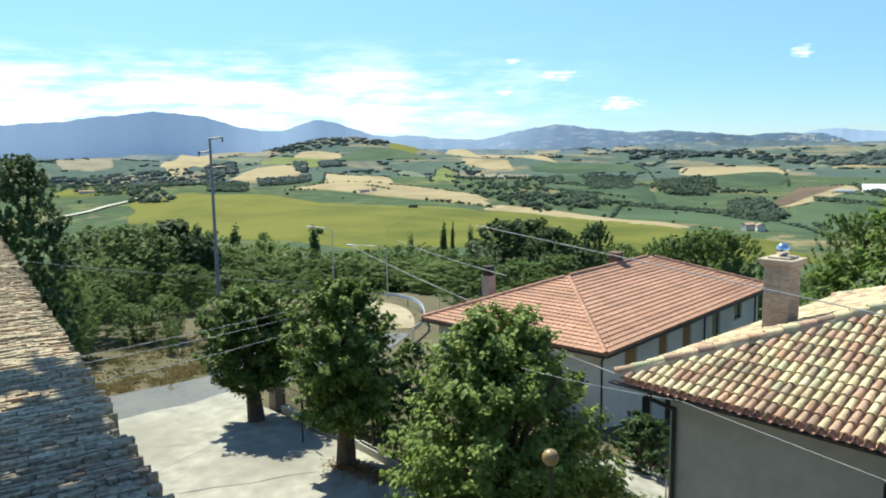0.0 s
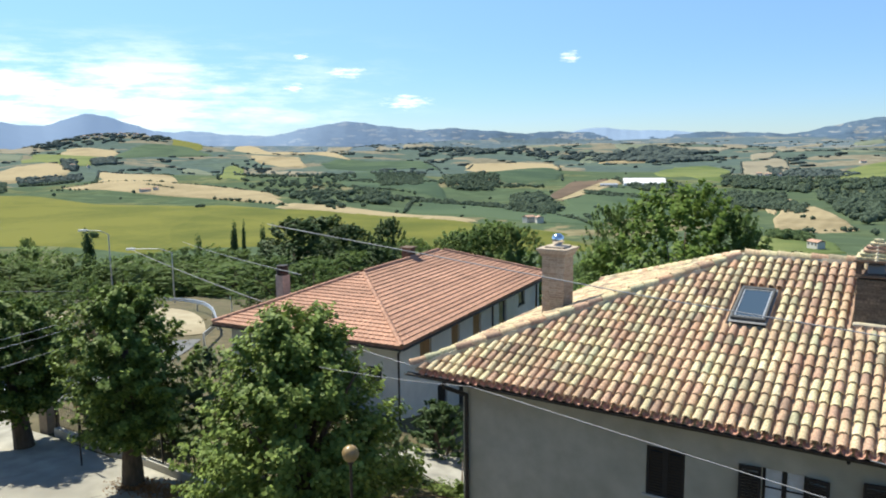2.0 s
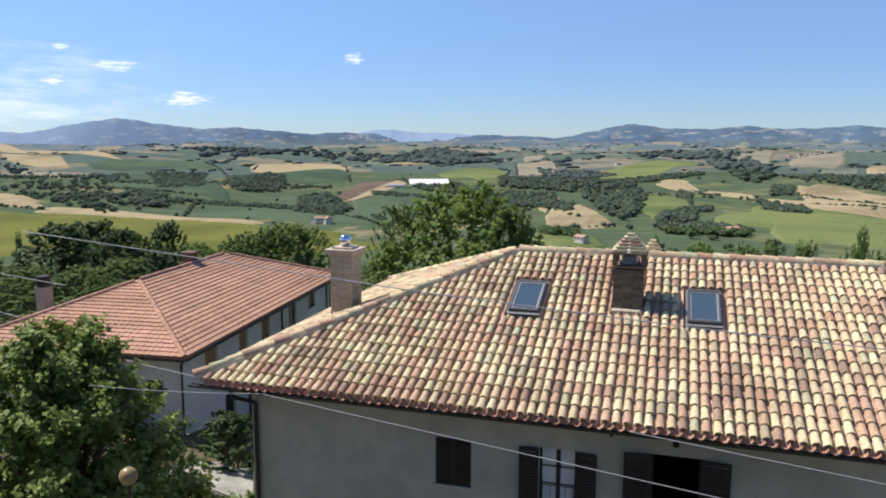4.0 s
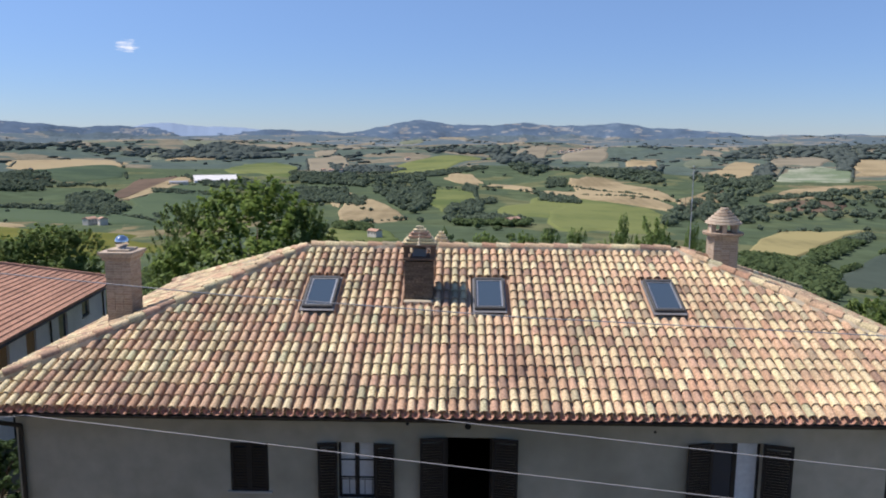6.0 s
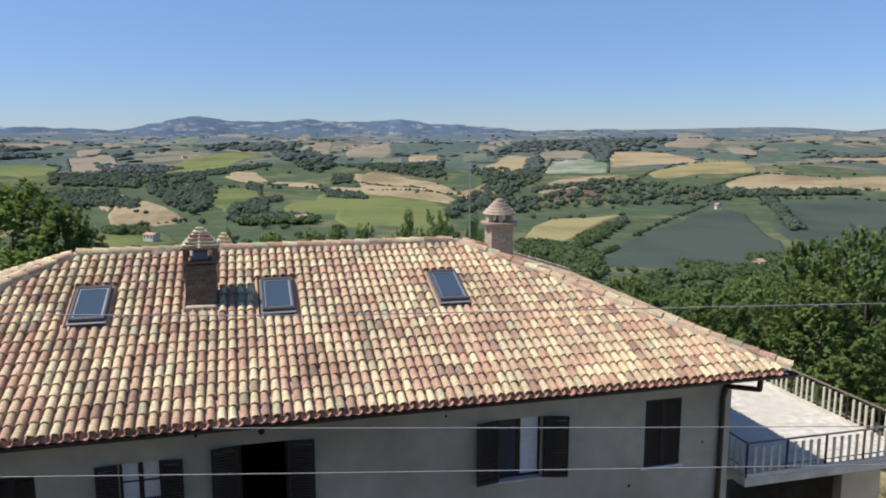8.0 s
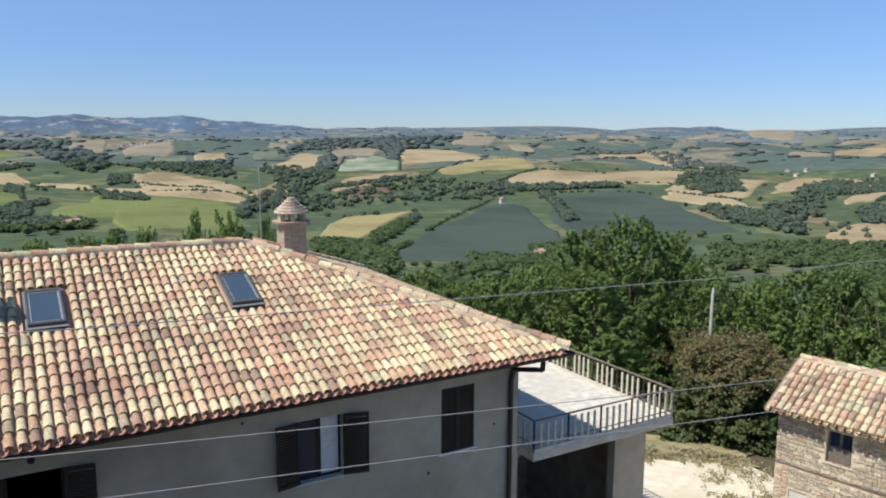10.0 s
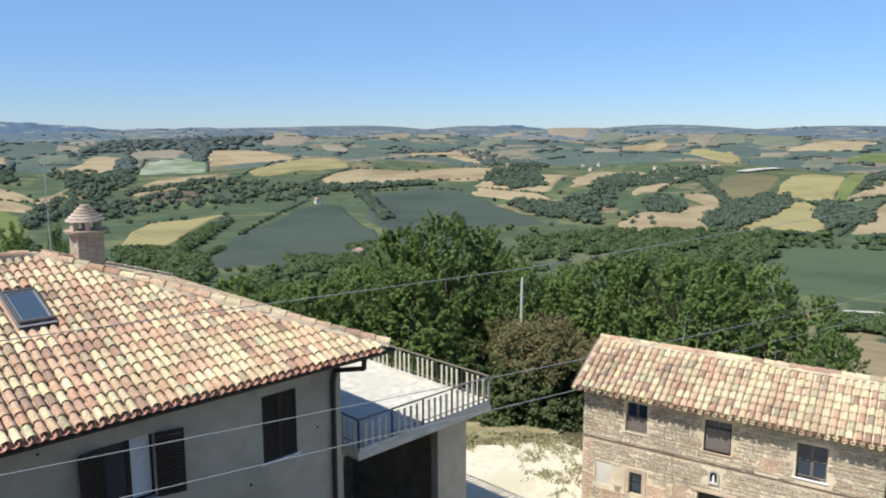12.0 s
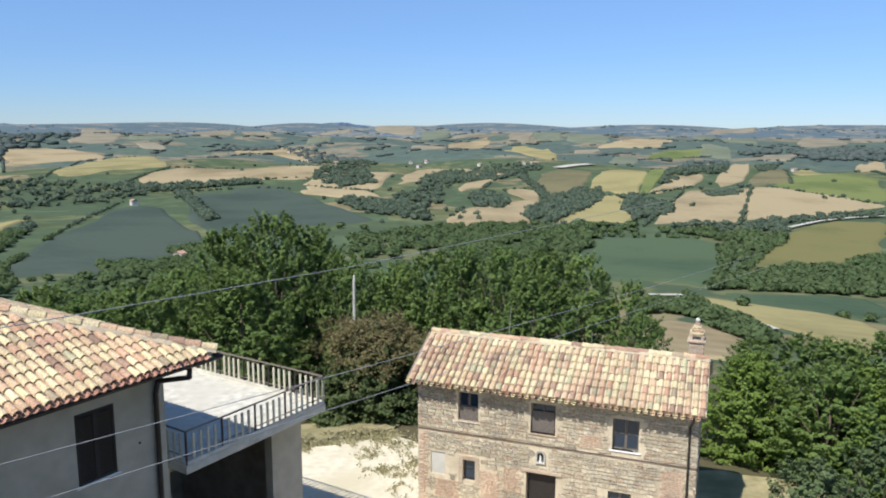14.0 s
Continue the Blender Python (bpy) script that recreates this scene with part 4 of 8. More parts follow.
def leaf_cards(name, centres, normals, sizes, mat, seed=0):
    """One mesh of many small leaf-shaped faces."""
    rng = np.random.default_rng(seed)
    c, nrm, s = np.asarray(centres, float), np.asarray(normals, float), np.asarray(sizes, float)[:, None]
    nrm = nrm / np.linalg.norm(nrm, axis=1)[:, None]
    a = np.cross(nrm, rng.normal(size=c.shape))
    a /= np.linalg.norm(a, axis=1)[:, None] + 1e-9
    b = np.cross(nrm, a)
    quad = np.stack([c + a * s * 0.62, c + b * s * 0.40 + nrm * s * 0.10, c - a * s * 0.5 - nrm * s * 0.08, c - b * s * 0.40 + nrm * s * 0.10], 1)
    k = len(c)
    me = bpy.data.meshes.new(name)
    me.vertices.add(4 * k)
    me.vertices.foreach_set("co", quad.reshape(-1))
    me.loops.add(4 * k)
    me.loops.foreach_set("vertex_index", np.arange(4 * k, dtype=np.int32))
    me.polygons.add(k)
    me.polygons.foreach_set("loop_start", np.arange(0, 4 * k, 4, dtype=np.int32))
    me.polygons.foreach_set("loop_total", np.full(k, 4, dtype=np.int32))
    me.update()
    me.validate()
    me.materials.append(mat)
    return me


def crown_points(rng, n, h0, h1, half_w, lumps=9, shoulders=0):
    """Points and outward normals through an uneven crown of lumps, from height h0 to h1."""
    mid, hz = (h0 + h1) / 2, (h1 - h0) / 2
    ls = []
    for i in range(lumps):
        d = rng.normal(size=3)
        d /= np.linalg.norm(d)
        f = rng.uniform(0.38, 0.80)
        ls.append((np.array([d[0] * half_w * f, d[1] * half_w * f, mid + d[2] * hz * f]), rng.uniform(0.26, 0.52)))
    ls.append((np.array([0, 0, h1 - hz * 0.5]), 0.5))
    for i in range(shoulders):              # a full, rounded top
        a = 6.2832 * (i + 0.5 * rng.random()) / shoulders
        ls.append((np.array([0.42 * half_w * math.cos(a), 0.42 * half_w * math.sin(a), mid + hz * 0.48]), 0.44))
    pick = rng.integers(0, len(ls), n)
    d = rng.normal(size=(n, 3))
    d /= np.linalg.norm(d, axis=1)[:, None]
    rad = rng.uniform(0.55, 1.05, n)[:, None]
    cen = np.array([ls[i][0] for i in pick])
    siz = np.array([[half_w * ls[i][1], half_w * ls[i][1], hz * ls[i][1]] for i in pick])
    p = cen + d * siz * rad
    nm = d + rng.normal(size=(n, 3)) * 0.45 + np.array([0, 0, 0.35])
    return p, nm


def lump_proto(seed, lumps, cards, fine=2, core=1.0):
    """A far tree of unit height and width: a few uneven clumps of foliage, with loose sprays of leaves round them."""
    rng = np.random.default_rng(seed)
    bm = bmesh.new()
    bmesh.ops.create_icosphere(bm, subdivisions=fine, radius=1.0)
    ball = np.array([v.co for v in bm.verts])
    faces = np.array([[v.index for v in f.verts] for f in bm.faces])
    bm.free()
    V, F, C, N = [], [], [], []
    for k in range(lumps):
        a = 6.2832 * k / lumps + rng.uniform(-0.5, 0.5)
        d = 0.0 if lumps == 1 else rng.uniform(0.14, 0.24)
        c = np.array([d * math.cos(a), d * math.sin(a), rng.uniform(0.42, 0.58)])
        size = np.array([1, 1, 1.05]) * (0.50 if lumps == 1 else rng.uniform(0.34, 0.42))
        bumps = np.array([1 + 0.55 * noise.noise(Vector(p) * 1.7 + Vector((seed * 3.1, k * 5.3, 0))) for p in ball])
        V.append(c + ball * bumps[:, None] * size * core)
        F.append(faces + k * len(ball))
        if cards:
            d = rng.normal(size=(cards, 3))
            d /= np.linalg.norm(d, axis=1)[:, None]
            d[:, 2] = np.abs(d[:, 2]) * 0.9 - 0.15
            C.append(c + d * size * rng.uniform(0.80, 1.12, cards)[:, None])
            N.append(d + rng.normal(size=(cards, 3)) * 0.4 + np.array([0, 0, 0.5]))
    return np.concatenate(V), np.concatenate(F), np.concatenate(C) if cards else None, np.concatenate(N) if cards else None


NEAR_WOODS = [lump_proto(k, 3, 24, 1, 0.78) for k in range(6)]
MID_WOODS = [lump_proto(20 + k, 2, 13, 1, 0.80) for k in range(6)]
FAR_WOODS = [lump_proto(40 + k, 1, 0, 1) for k in range(6)]
TREES = []                                  # azimuth, distance, height, width of every tree on the hills
TREE_RNG = np.random.default_rng(5)


def wood(h, *corners):
    """A wood or hedge that fills an outline of (azimuth, distance) corners with trees about h metres high."""
    rng = TREE_RNG
    q = [(a, math.log(r)) for a, r in corners]
    a0, a1, l0, l1 = min(p[0] for p in q), max(p[0] for p in q), min(p[1] for p in q), max(p[1] for p in q)
    area = 0.5 * abs(sum(q[i - 1][0] * q[i][1] - q[i][0] * q[i - 1][1] for i in range(len(q)))) * radians(1) * math.exp(l0 + l1)
    big = 1 + 0.9 * smooth(500, 1600, math.exp((l0 + l1) / 2))
    want = int(min(300, max(10, 1.7 * area / (h * h * big * big))))
    made = tries = 0
    while made < want and tries < want * 12:
        tries += 1
        az, lr = rng.uniform(a0, a1), rng.uniform(l0, l1)
        inside, p = False, q[-1]
        for c in q:
            if (p[1] > lr) != (c[1] > lr) and az < p[0] + (lr - p[1]) / (c[1] - p[1]) * (c[0] - p[0]):
                inside = not inside
            p = c
        if inside:
            f = rng.uniform(0.55, 1.1)
            TREES.append((az, math.exp(lr), h * f, 0.95 * h * f * rng.uniform(1.0, 1.7) * big))
            made += 1


def lone_tree(h, az, r):
    TREES.append((az, r, h, h * 0.95))


wood(5, (-70.8, 1209), (-68.8, 1190), (-66.8, 1206), (-64.4, 1099), (-64.6, 927), (-68.3, 707), (-68, 554), (-71, 562))
wood(5, (-65.7, 1241), (-63.8, 1333), (-63.8, 1036), (-65.8, 1096))
wood(4.5, (-65.7, 879), (-63, 858), (-63, 754), (-65.7, 700))
wood(3.5, (-62.2, 903), (-58.4, 910), (-58.4, 836), (-62.1, 834))
wood(6, (-63.9, 2500), (-59, 3200), (-55.5, 1580), (-60.6, 1539))
wood(6, (-58.2, 3200), (-53.1, 3200), (-52.3, 1597), (-56.7, 1666))
wood(4, (-59.5, 1158), (-58.7, 1149), (-58.6, 949), (-59.5, 970))
wood(4, (-57.8, 1162), (-56.4, 1292), (-56.2, 1087), (-57.6, 1025))
wood(4.5, (-48.6, 1171), (-46, 1152), (-44.9, 991), (-39.5, 949), (-39, 468), (-41.2, 421), (-45, 533), (-47.6, 638))
wood(3, (-41.1, 740), (-32.9, 643), (-25.3, 626), (-25.3, 602), (-32.9, 603), (-41.1, 685))
wood(3, (-39.5, 516), (-31.3, 490), (-25.1, 417), (-25.1, 391), (-31.3, 465), (-39.6, 490))
wood(4, (-38.3, 893), (-34.2, 889), (-34.6, 597), (-37.5, 611))
wood(4, (-32.9, 861), (-28.7, 728), (-28.7, 577), (-32.5, 563))
wood(4.5, (-38.9, 565), (-37.1, 530), (-37.1, 457), (-38.4, 461))
wood(7, (-39.4, 3200), (-25.1, 1414), (-25.1, 1309), (-34.5, 1340))
wood(7, (-25.1, 1436), (-17.6, 1440), (-11.8, 1158), (-17.6, 1102), (-24.4, 1333))
wood(4.5, (-11.8, 563), (-8.6, 544), (-8.1, 443), (-12.1, 465), (-15.9, 505))
wood(3, (-22.3, 565), (-18, 542), (-11.7, 465), (-11.7, 440), (-18, 520), (-22.3, 540))
wood(4, (-20.1, 665), (-16.3, 631), (-13.4, 554), (-15.9, 556), (-18.9, 589))
wood(4, (-9.8, 1009), (-5.5, 957), (-4, 884), (-6.3, 818), (-9.4, 886))
wood(7, (-5.2, 1892), (0.2, 1996), (3, 1491), (-2.2, 1186))
wood(4.5, (-27.6, 534), (-25.7, 541), (-24.1, 445), (-24.3, 406), (-27.7, 447))
wood(7, (-20.7, 1448), (-17.3, 1675), (-13.1, 1402), (-15.8, 1369))
wood(3.5, (-9.7, 323), (-6.8, 312), (-6.8, 297), (-9.7, 304))
wood(3, (-0.8, 418), (2.8, 475), (2.8, 445), (-0.8, 394))
wood(5, (-6.7, 678), (-3.1, 797), (-1.6, 490), (-3.4, 362), (-5.1, 440), (-6.5, 534))
wood(4.5, (-12.7, 691), (-6.9, 664), (-6.9, 554), (-12.6, 597))
wood(3.5, (-3.3, 801), (2.1, 823), (2.1, 791), (-3.1, 717))
wood(3.5, (0.4, 673), (1.3, 621), (1.3, 504), (0.4, 537))
wood(4, (-1, 390), (1.6, 427), (1.8, 383), (-0.8, 362))
wood(4, (-0.7, 346), (2, 364), (5.3, 345), (5.1, 315), (-0.1, 323))
wood(4, (5.8, 542), (8.7, 510), (9.1, 459), (6.2, 485))
wood(4, (6.6, 648), (7.9, 639), (7.9, 586), (6.6, 578))
wood(7, (2.2, 1873), (5.4, 1463), (6.7, 776), (5.4, 705), (2.9, 884))
wood(5, (6.7, 872), (14.9, 980), (14.9, 606), (12.2, 671), (8.8, 692))
wood(3.5, (-9.7, 516), (-7.1, 483), (-7.2, 426), (-8.8, 448))
wood(5, (16.9, 877), (21.2, 823), (22.4, 603), (19.4, 454), (15.4, 340), (15.4, 418), (18.2, 530), (16.9, 784))
wood(3.5, (21.7, 525), (27.6, 600), (27.6, 581), (21.7, 505))
wood(3, (24.6, 271), (26.7, 330), (28.5, 373), (28.8, 354), (25.4, 267))
wood(3, (20.7, 270), (24.6, 264), (24.3, 236), (20.8, 238))
wood(7, (18, 1436), (27.3, 2780), (32.1, 1649), (30.8, 1391), (26.7, 1056), (23.8, 1402))
wood(6, (18.1, 1162), (19.8, 1410), (27.3, 2602), (30.5, 1551), (26.5, 1268), (22.3, 1143))
wood(5, (25.6, 1518), (27.2, 1444), (27.1, 960), (26.5, 949))
wood(5, (21.1, 965), (22.3, 1061), (22.4, 861), (21.1, 671))
wood(4.5, (17.7, 470), (22.4, 481), (27.4, 626), (32.2, 577), (37.5, 572), (38.5, 557), (37.5, 542), (32.6, 471), (29.5, 461), (24.1, 430), (19, 363), (17.7, 395))
wood(3, (24.2, 247), (28.3, 351), (28.5, 337), (24.7, 237))
wood(3, (20.8, 247), (24.6, 237), (24.5, 219), (20.8, 229))
wood(4, (37.5, 550), (38.3, 540), (40.7, 359), (40, 347))
wood(5, (33.7, 563), (38.6, 580), (43.1, 574), (43.8, 554), (38.6, 544), (33.8, 538))
wood(6, (41.2, 1302), (45.1, 1231), (45.1, 1125), (41.2, 1248))
wood(3.5, (37.4, 271), (40.7, 271), (40.7, 255), (37.5, 250))
wood(4.5, (47.6, 639), (51.3, 738), (52.2, 533), (49.7, 523), (47.7, 574))
wood(4.5, (45.1, 1193), (48.4, 1102), (52.5, 795), (49.3, 732))
wood(4, (50.2, 459), (54.2, 427), (54.7, 370), (51.9, 377), (49.4, 434))
wood(4.5, (53, 447), (55, 490), (56.5, 744), (58.4, 736), (62, 772), (63.7, 780), (62.4, 709), (59.1, 667), (57.7, 506), (56.6, 395), (56.1, 339), (54.3, 360))
wood(4, (59.2, 460), (60.3, 501), (62.3, 453), (62, 398), (60, 403))
wood(3.5, (62.7, 669), (63.1, 678), (65.4, 481), (64.9, 466))
wood(4, (65.3, 471), (68.1, 534), (68.2, 476), (64.1, 336), (63.5, 368))
wood(3.5, (49.1, 282), (56.3, 312), (68.3, 345), (68.5, 277), (58.3, 273), (51.2, 228))
wood(4, (64.9, 327), (67.4, 493), (69, 535), (69.5, 483), (67, 369), (65.3, 329))
wood(4, (70.7, 479), (71.5, 508), (74.3, 440), (74.3, 397), (72, 366), (70.9, 410))
wood(4.5, (74.6, 865), (75.3, 965), (78, 972), (77.8, 682), (75.8, 650), (73.8, 550), (73.4, 565))
wood(3, (76.4, 517), (78.5, 534), (78.7, 490), (76.8, 488))
wood(4, (79.8, 818), (81.3, 891), (80.9, 791), (80, 770))
wood(3.5, (74.2, 352), (79.4, 370), (82.2, 408), (87.6, 460), (87.7, 430), (83.7, 388), (81.8, 354), (81.8, 293), (80.6, 275), (78, 236), (77.6, 259), (78.3, 298), (74.8, 319))
wood(3.5, (57.3, 296), (64.9, 314), (67.4, 326), (72, 337), (71.8, 315), (69.1, 297), (68.3, 262), (66.2, 242), (57.4, 225))
wood(6, (81.6, 1104), (87.5, 1174), (87.6, 1031), (83.4, 975))
wood(6, (78.7, 1119), (81.2, 1180), (81.2, 1099), (78.7, 1076))
wood(4.5, (57.3, 726), (62.3, 715), (64.4, 760), (64.8, 704), (61.9, 628), (57.3, 535))
wood(3, (77.8, 194), (80, 207), (82.5, 240), (88.1, 290), (88.4, 192), (82.6, 186), (78.2, 181))
wood(2.6, (76.2, 154), (78.4, 133), (82.3, 109), (80.5, 107), (77.5, 117), (76.0, 128))
wood(2.6, (72.7, 141), (76.2, 152), (76.2, 128), (72.7, 131))
wood(5, (-78.7, 3200), (-73.3, 3200), (-73.4, 1640), (-78.7, 1614))
wood(5, (-76.9, 1231), (-70.2, 1225), (-68.3, 1053), (-71, 639), (-76.2, 778))
wood(3.2, (32.5, 230), (40.5, 245), (40.5, 200), (32.5, 196))
wood(3, (23.6, 229), (26.6, 236), (27.3, 191), (23.6, 188))
wood(3, (16.9, 292), (18.8, 281), (18.8, 240), (16.8, 249))
lone_tree(4, -50.9, 466)
lone_tree(4, -57.9, 324)
lone_tree(4, -50.6, 465)
lone_tree(4, 76.2, 538)
lone_tree(4, 76.8, 575)
lone_tree(4, 74.3, 458)
lone_tree(4, 75.7, 436)
lone_tree(4, 78.9, 510)
lone_tree(4, 84.7, 597)
lone_tree(4, 84.2, 504)
lone_tree(4, 85.3, 516)
lone_tree(4, 79.4, 500)
lone_tree(4, 41.9, 704)
lone_tree(4, 42.5, 678)
lone_tree(4, 47.3, 1873)
lone_tree(3.5, 58, 360)
lone_tree(3.5, 58.4, 379)
lone_tree(3.5, 58.6, 349)
lone_tree(3.5, 59.9, 367)
lone_tree(3.5, 60.1, 346)
lone_tree(3.5, 57.6, 388)
lone_tree(3.5, 58.9, 372)
lone_tree(3, 12.9, 490)
lone_tree(3, 14.5, 545)
lone_tree(3, 15.7, 510)
lone_tree(3, -9, 464)
lone_tree(3, -8.4, 435)
lone_tree(3, -11, 520)
lone_tree(3, -10.4, 500)
lone_tree(3, -7.3, 404)
lone_tree(3, -6.7, 394)
lone_tree(3, -7.7, 430)
lone_tree(3, -21.4, 449)
lone_tree(3, -21, 428)
lone_tree(3, -31.3, 440)
lone_tree(3, -34.6, 455)


def scattered_trees():
    """Hedges along field edges, copses on the near slope and small woods over the far hills."""
    rng = TREE_RNG
    for _ in range(3600):                   # the wooded slope below the village
        az, r = rng.uniform(-84, 92), math.exp(rng.uniform(math.log(105), math.log(235)))
        if in_field(az, r) or noise.noise((az * 0.2, math.log(r) * 6, 1.0)) < -0.12:
            continue
        if az < -20 and r > 190 or az > 70:
            continue
        h = rng.uniform(2.2, 4.4)
        TREES.append((az, r, h, h * rng.uniform(0.9, 1.4)))
    for _ in range(900):                    # copses between the fields
        az, r = rng.uniform(-84, 92), math.exp(rng.uniform(math.log(235), math.log(1000)))
        if in_field(az, r) or noise.noise((az * 0.3, math.log(r) * 7, 3.0)) < 0.05:
            continue
        h = rng.uniform(2.0, 4.2)
        TREES.append((az, r, h, h * rng.uniform(0.9, 1.5)))
    for _ in range(9000):                   # small woods on the far hills
        az, r = rng.uniform(-84, 92), math.exp(rng.uniform(math.log(950), math.log(3200)))
        clump = noise.noise((az * 0.45, math.log(r) * 12, 7.0)) + 0.5 * noise.noise((az * 1.4, math.log(r) * 34, 8.0))
        if clump < 0.16 or in_field(az, r):
            continue
        h = rng.uniform(3.0, 6.0)
        TREES.append((az, r, h * 0.62, h * rng.uniform(1.8, 3.6)))
    for i, q in enumerate(FIELDS):
        for e in range(4):
            (a0, r0), (a1, r1) = q[e], q[(e + 1) % 4]
            if rng.random() < 0.68 or i in (0, 1) or min(r0, r1) > 1000:
                continue
            count = int(min(46, math.hypot((a1 - a0) * radians(1) * r0, r1 - r0) / 4.0))
            gap0, gap1 = sorted(rng.uniform(0, 1, 2))
            for k in range(count):
                f = (k + rng.uniform(-0.4, 0.4)) / max(count, 1)
                if gap0 < f < gap1 and gap1 - gap0 < 0.6:
                    continue
                h = rng.uniform(1.5, 3.2)
                TREES.append((a0 + (a1 - a0) * f, math.exp(math.log(r0) * (1 - f) + math.log(r1) * f), h, h * rng.uniform(0.9, 1.5)))


def plant_woods():
    """All the trees on the hills: one mesh for the nearer woods, one for the far ones, and their loose leaves."""
    rng = TREE_RNG
    for name, label, mat, near, far in (("slope_trees", "green scrub and small trees on the slope below the village", WOODS_NEAR, 0, 330), ("distant_trees", "green woods, hedges and single trees on the hills", WOODS_MID, 330, 850), ("far_woods", "woods on the far hills, paled by painted haze", WOODS_HAZY, 850, 9999)):
        V, F, C, N, S, o = [], [], [], [], [], 0
        for az, r, h, w in TREES:
            if not near <= r < far:
                continue
            x, y = r * math.sin(radians(az)), r * math.cos(radians(az))
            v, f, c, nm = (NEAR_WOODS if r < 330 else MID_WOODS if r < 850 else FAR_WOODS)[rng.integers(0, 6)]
            t = rng.uniform(0, 6.28)
            rot = np.array([[math.cos(t), -math.sin(t), 0], [math.sin(t), math.cos(t), 0], [0, 0, 1]])
            base = np.array([x, y, ground_z(x, y) - 0.12 * h])
            V.append((v @ rot.T) * np.array([w, w, h]) + base)
            F.append(f + o)
            o += len(v)
            if c is not None:
                C.append((c @ rot.T) * np.array([w, w, h]) + base)
                N.append(nm @ rot.T)
                S.append(np.full(len(c), 0.25 * w) * rng.uniform(0.7, 1.3, len(c)))
        V, F = np.concatenate(V), np.concatenate(F)
        me = bpy.data.meshes.new(name)
        me.vertices.add(len(V))
        me.vertices.foreach_set("co", V.reshape(-1))
        me.loops.add(3 * len(F))
        me.loops.foreach_set("vertex_index", F.reshape(-1).astype(np.int32))
        me.polygons.add(len(F))
        me.polygons.foreach_set("loop_start", np.arange(0, 3 * len(F), 3, dtype=np.int32))
        me.polygons.foreach_set("loop_total", np.full(len(F), 3, dtype=np.int32))
        me.polygons.foreach_set("use_smooth", [True] * len(F))
        me.update()
        me.materials.append(mat)
        tagged(new(name, me), label, "woods", kind="stuff")
        if C:
            leaves = leaf_cards("wood_leaves", np.concatenate(C), np.concatenate(N), np.concatenate(S), mat, 1)
            tagged(new("wood_leaves", leaves), "loose sprays of leaves on the woods", "woods", kind="stuff")


scattered_trees()
plant_woods()


# ---- farms, villages and the greenhouse on the hills ----
FARM_WALL = grainy("pale_farm_wall", (0.50, 0.46, 0.40), (0.66, 0.62, 0.55), 0.8, 0.9)
FARM_ROOF = grainy("farm_roof", (0.40, 0.24, 0.17), (0.50, 0.32, 0.23), 0.9, 0.9)


def farm(az, r, w=9.0, d=6.5, h=5.0, turn=None, roof_mat=None, name="distant_farmhouse", label="small pale farmhouse with a tiled roof on a far hill", wall_mat=None):
    """A far building: walls, a gabled roof, a door and windows."""
    rng = random.Random(int(az * 100 + r))
    w, d, h = w * 0.5, d * 0.5, h * 0.5
    x, y = r * math.sin(radians(az)), r * math.cos(radians(az))
    e = thing(name, pose(x, y, ground_z(x, y) + 0.3, 0, 0, rng.uniform(0, 180) if turn is None else turn), label, "house", "buildings on the hills")
    part("wall", box_bm(-w / 2, w / 2, -d / 2, d / 2, -2, h), wall_mat or FARM_WALL, e)
    bm = bmesh.new()
    rise = d * 0.22
    for q in (((-w / 2 - 0.2, -d / 2 - 0.2, h), (w / 2 + 0.2, -d / 2 - 0.2, h), (w / 2 + 0.2, 0, h + rise), (-w / 2 - 0.2, 0, h + rise)),
              ((w / 2 + 0.2, d / 2 + 0.2, h), (-w / 2 - 0.2, d / 2 + 0.2, h), (-w / 2 - 0.2, 0, h + rise), (w / 2 + 0.2, 0, h + rise))):
        poly_prism(bm, q, 0.2)
    part("roof", bm, roof_mat or FARM_ROOF, e)
    for s in (-1, 1):
        for k in range(3):
            part("window", box_bm(-w / 3 + k * w / 3 - 0.25, -w / 3 + k * w / 3 + 0.25, s * d / 2 - 0.03, s * d / 2 + 0.03, h * 0.55, h * 0.55 + 0.65), SHADE_BLACK, e)


farm(-18.0, 620, 64, 34, 2.2, 24, WHITE_PAINT, "greenhouse", "long low white greenhouse among green fields", WHITE_PAINT)
farm(-20.5, 598, 26, 9, 3.5, 24, GALVANISED, "barn", "low grey barn beside the greenhouse")
for az, r, w in ((-6.4, 276, 9), (4.1, 326, 14), (-9.6, 836, 12), (-8.9, 850, 9), (-10.2, 842, 10), (-3.9, 1035, 14), (-54.4, 634, 16), (-53.7, 640, 9), (-73.7, 706, 26), (-26.4, 354, 10), (-25.6, 350, 7),
                 (49.3, 735, 8), (55.5, 780, 9), (56.1, 822, 9), (54.9, 819, 7), (64.2, 757, 16), (63.4, 762, 9), (35.0, 453, 8), (37.9, 237, 4), (82.2, 806, 12), (76.6, 856, 11), (60.1, 770, 8), (-29.8, 960, 9),
                 (-58.9, 1010, 12), (-57.9, 1000, 9), (45.9, 1050, 9), (70.5, 1400, 12), (74.0, 1500, 12), (78.0, 1350, 11)):
    farm(az, r, w)
for k in range(16):                       # the village on the hilltop
    farm(-58.2 + k * 0.25 + 0.08 * math.sin(k * 5), 1745 + 30 * math.sin(k * 2.7), 8 + 4 * abs(math.sin(k * 1.3)), 7, 6 + 3 * abs(math.sin(k * 2.1)), 40 * k, name="village_house", label="pale village house with a tiled roof on the hilltop")
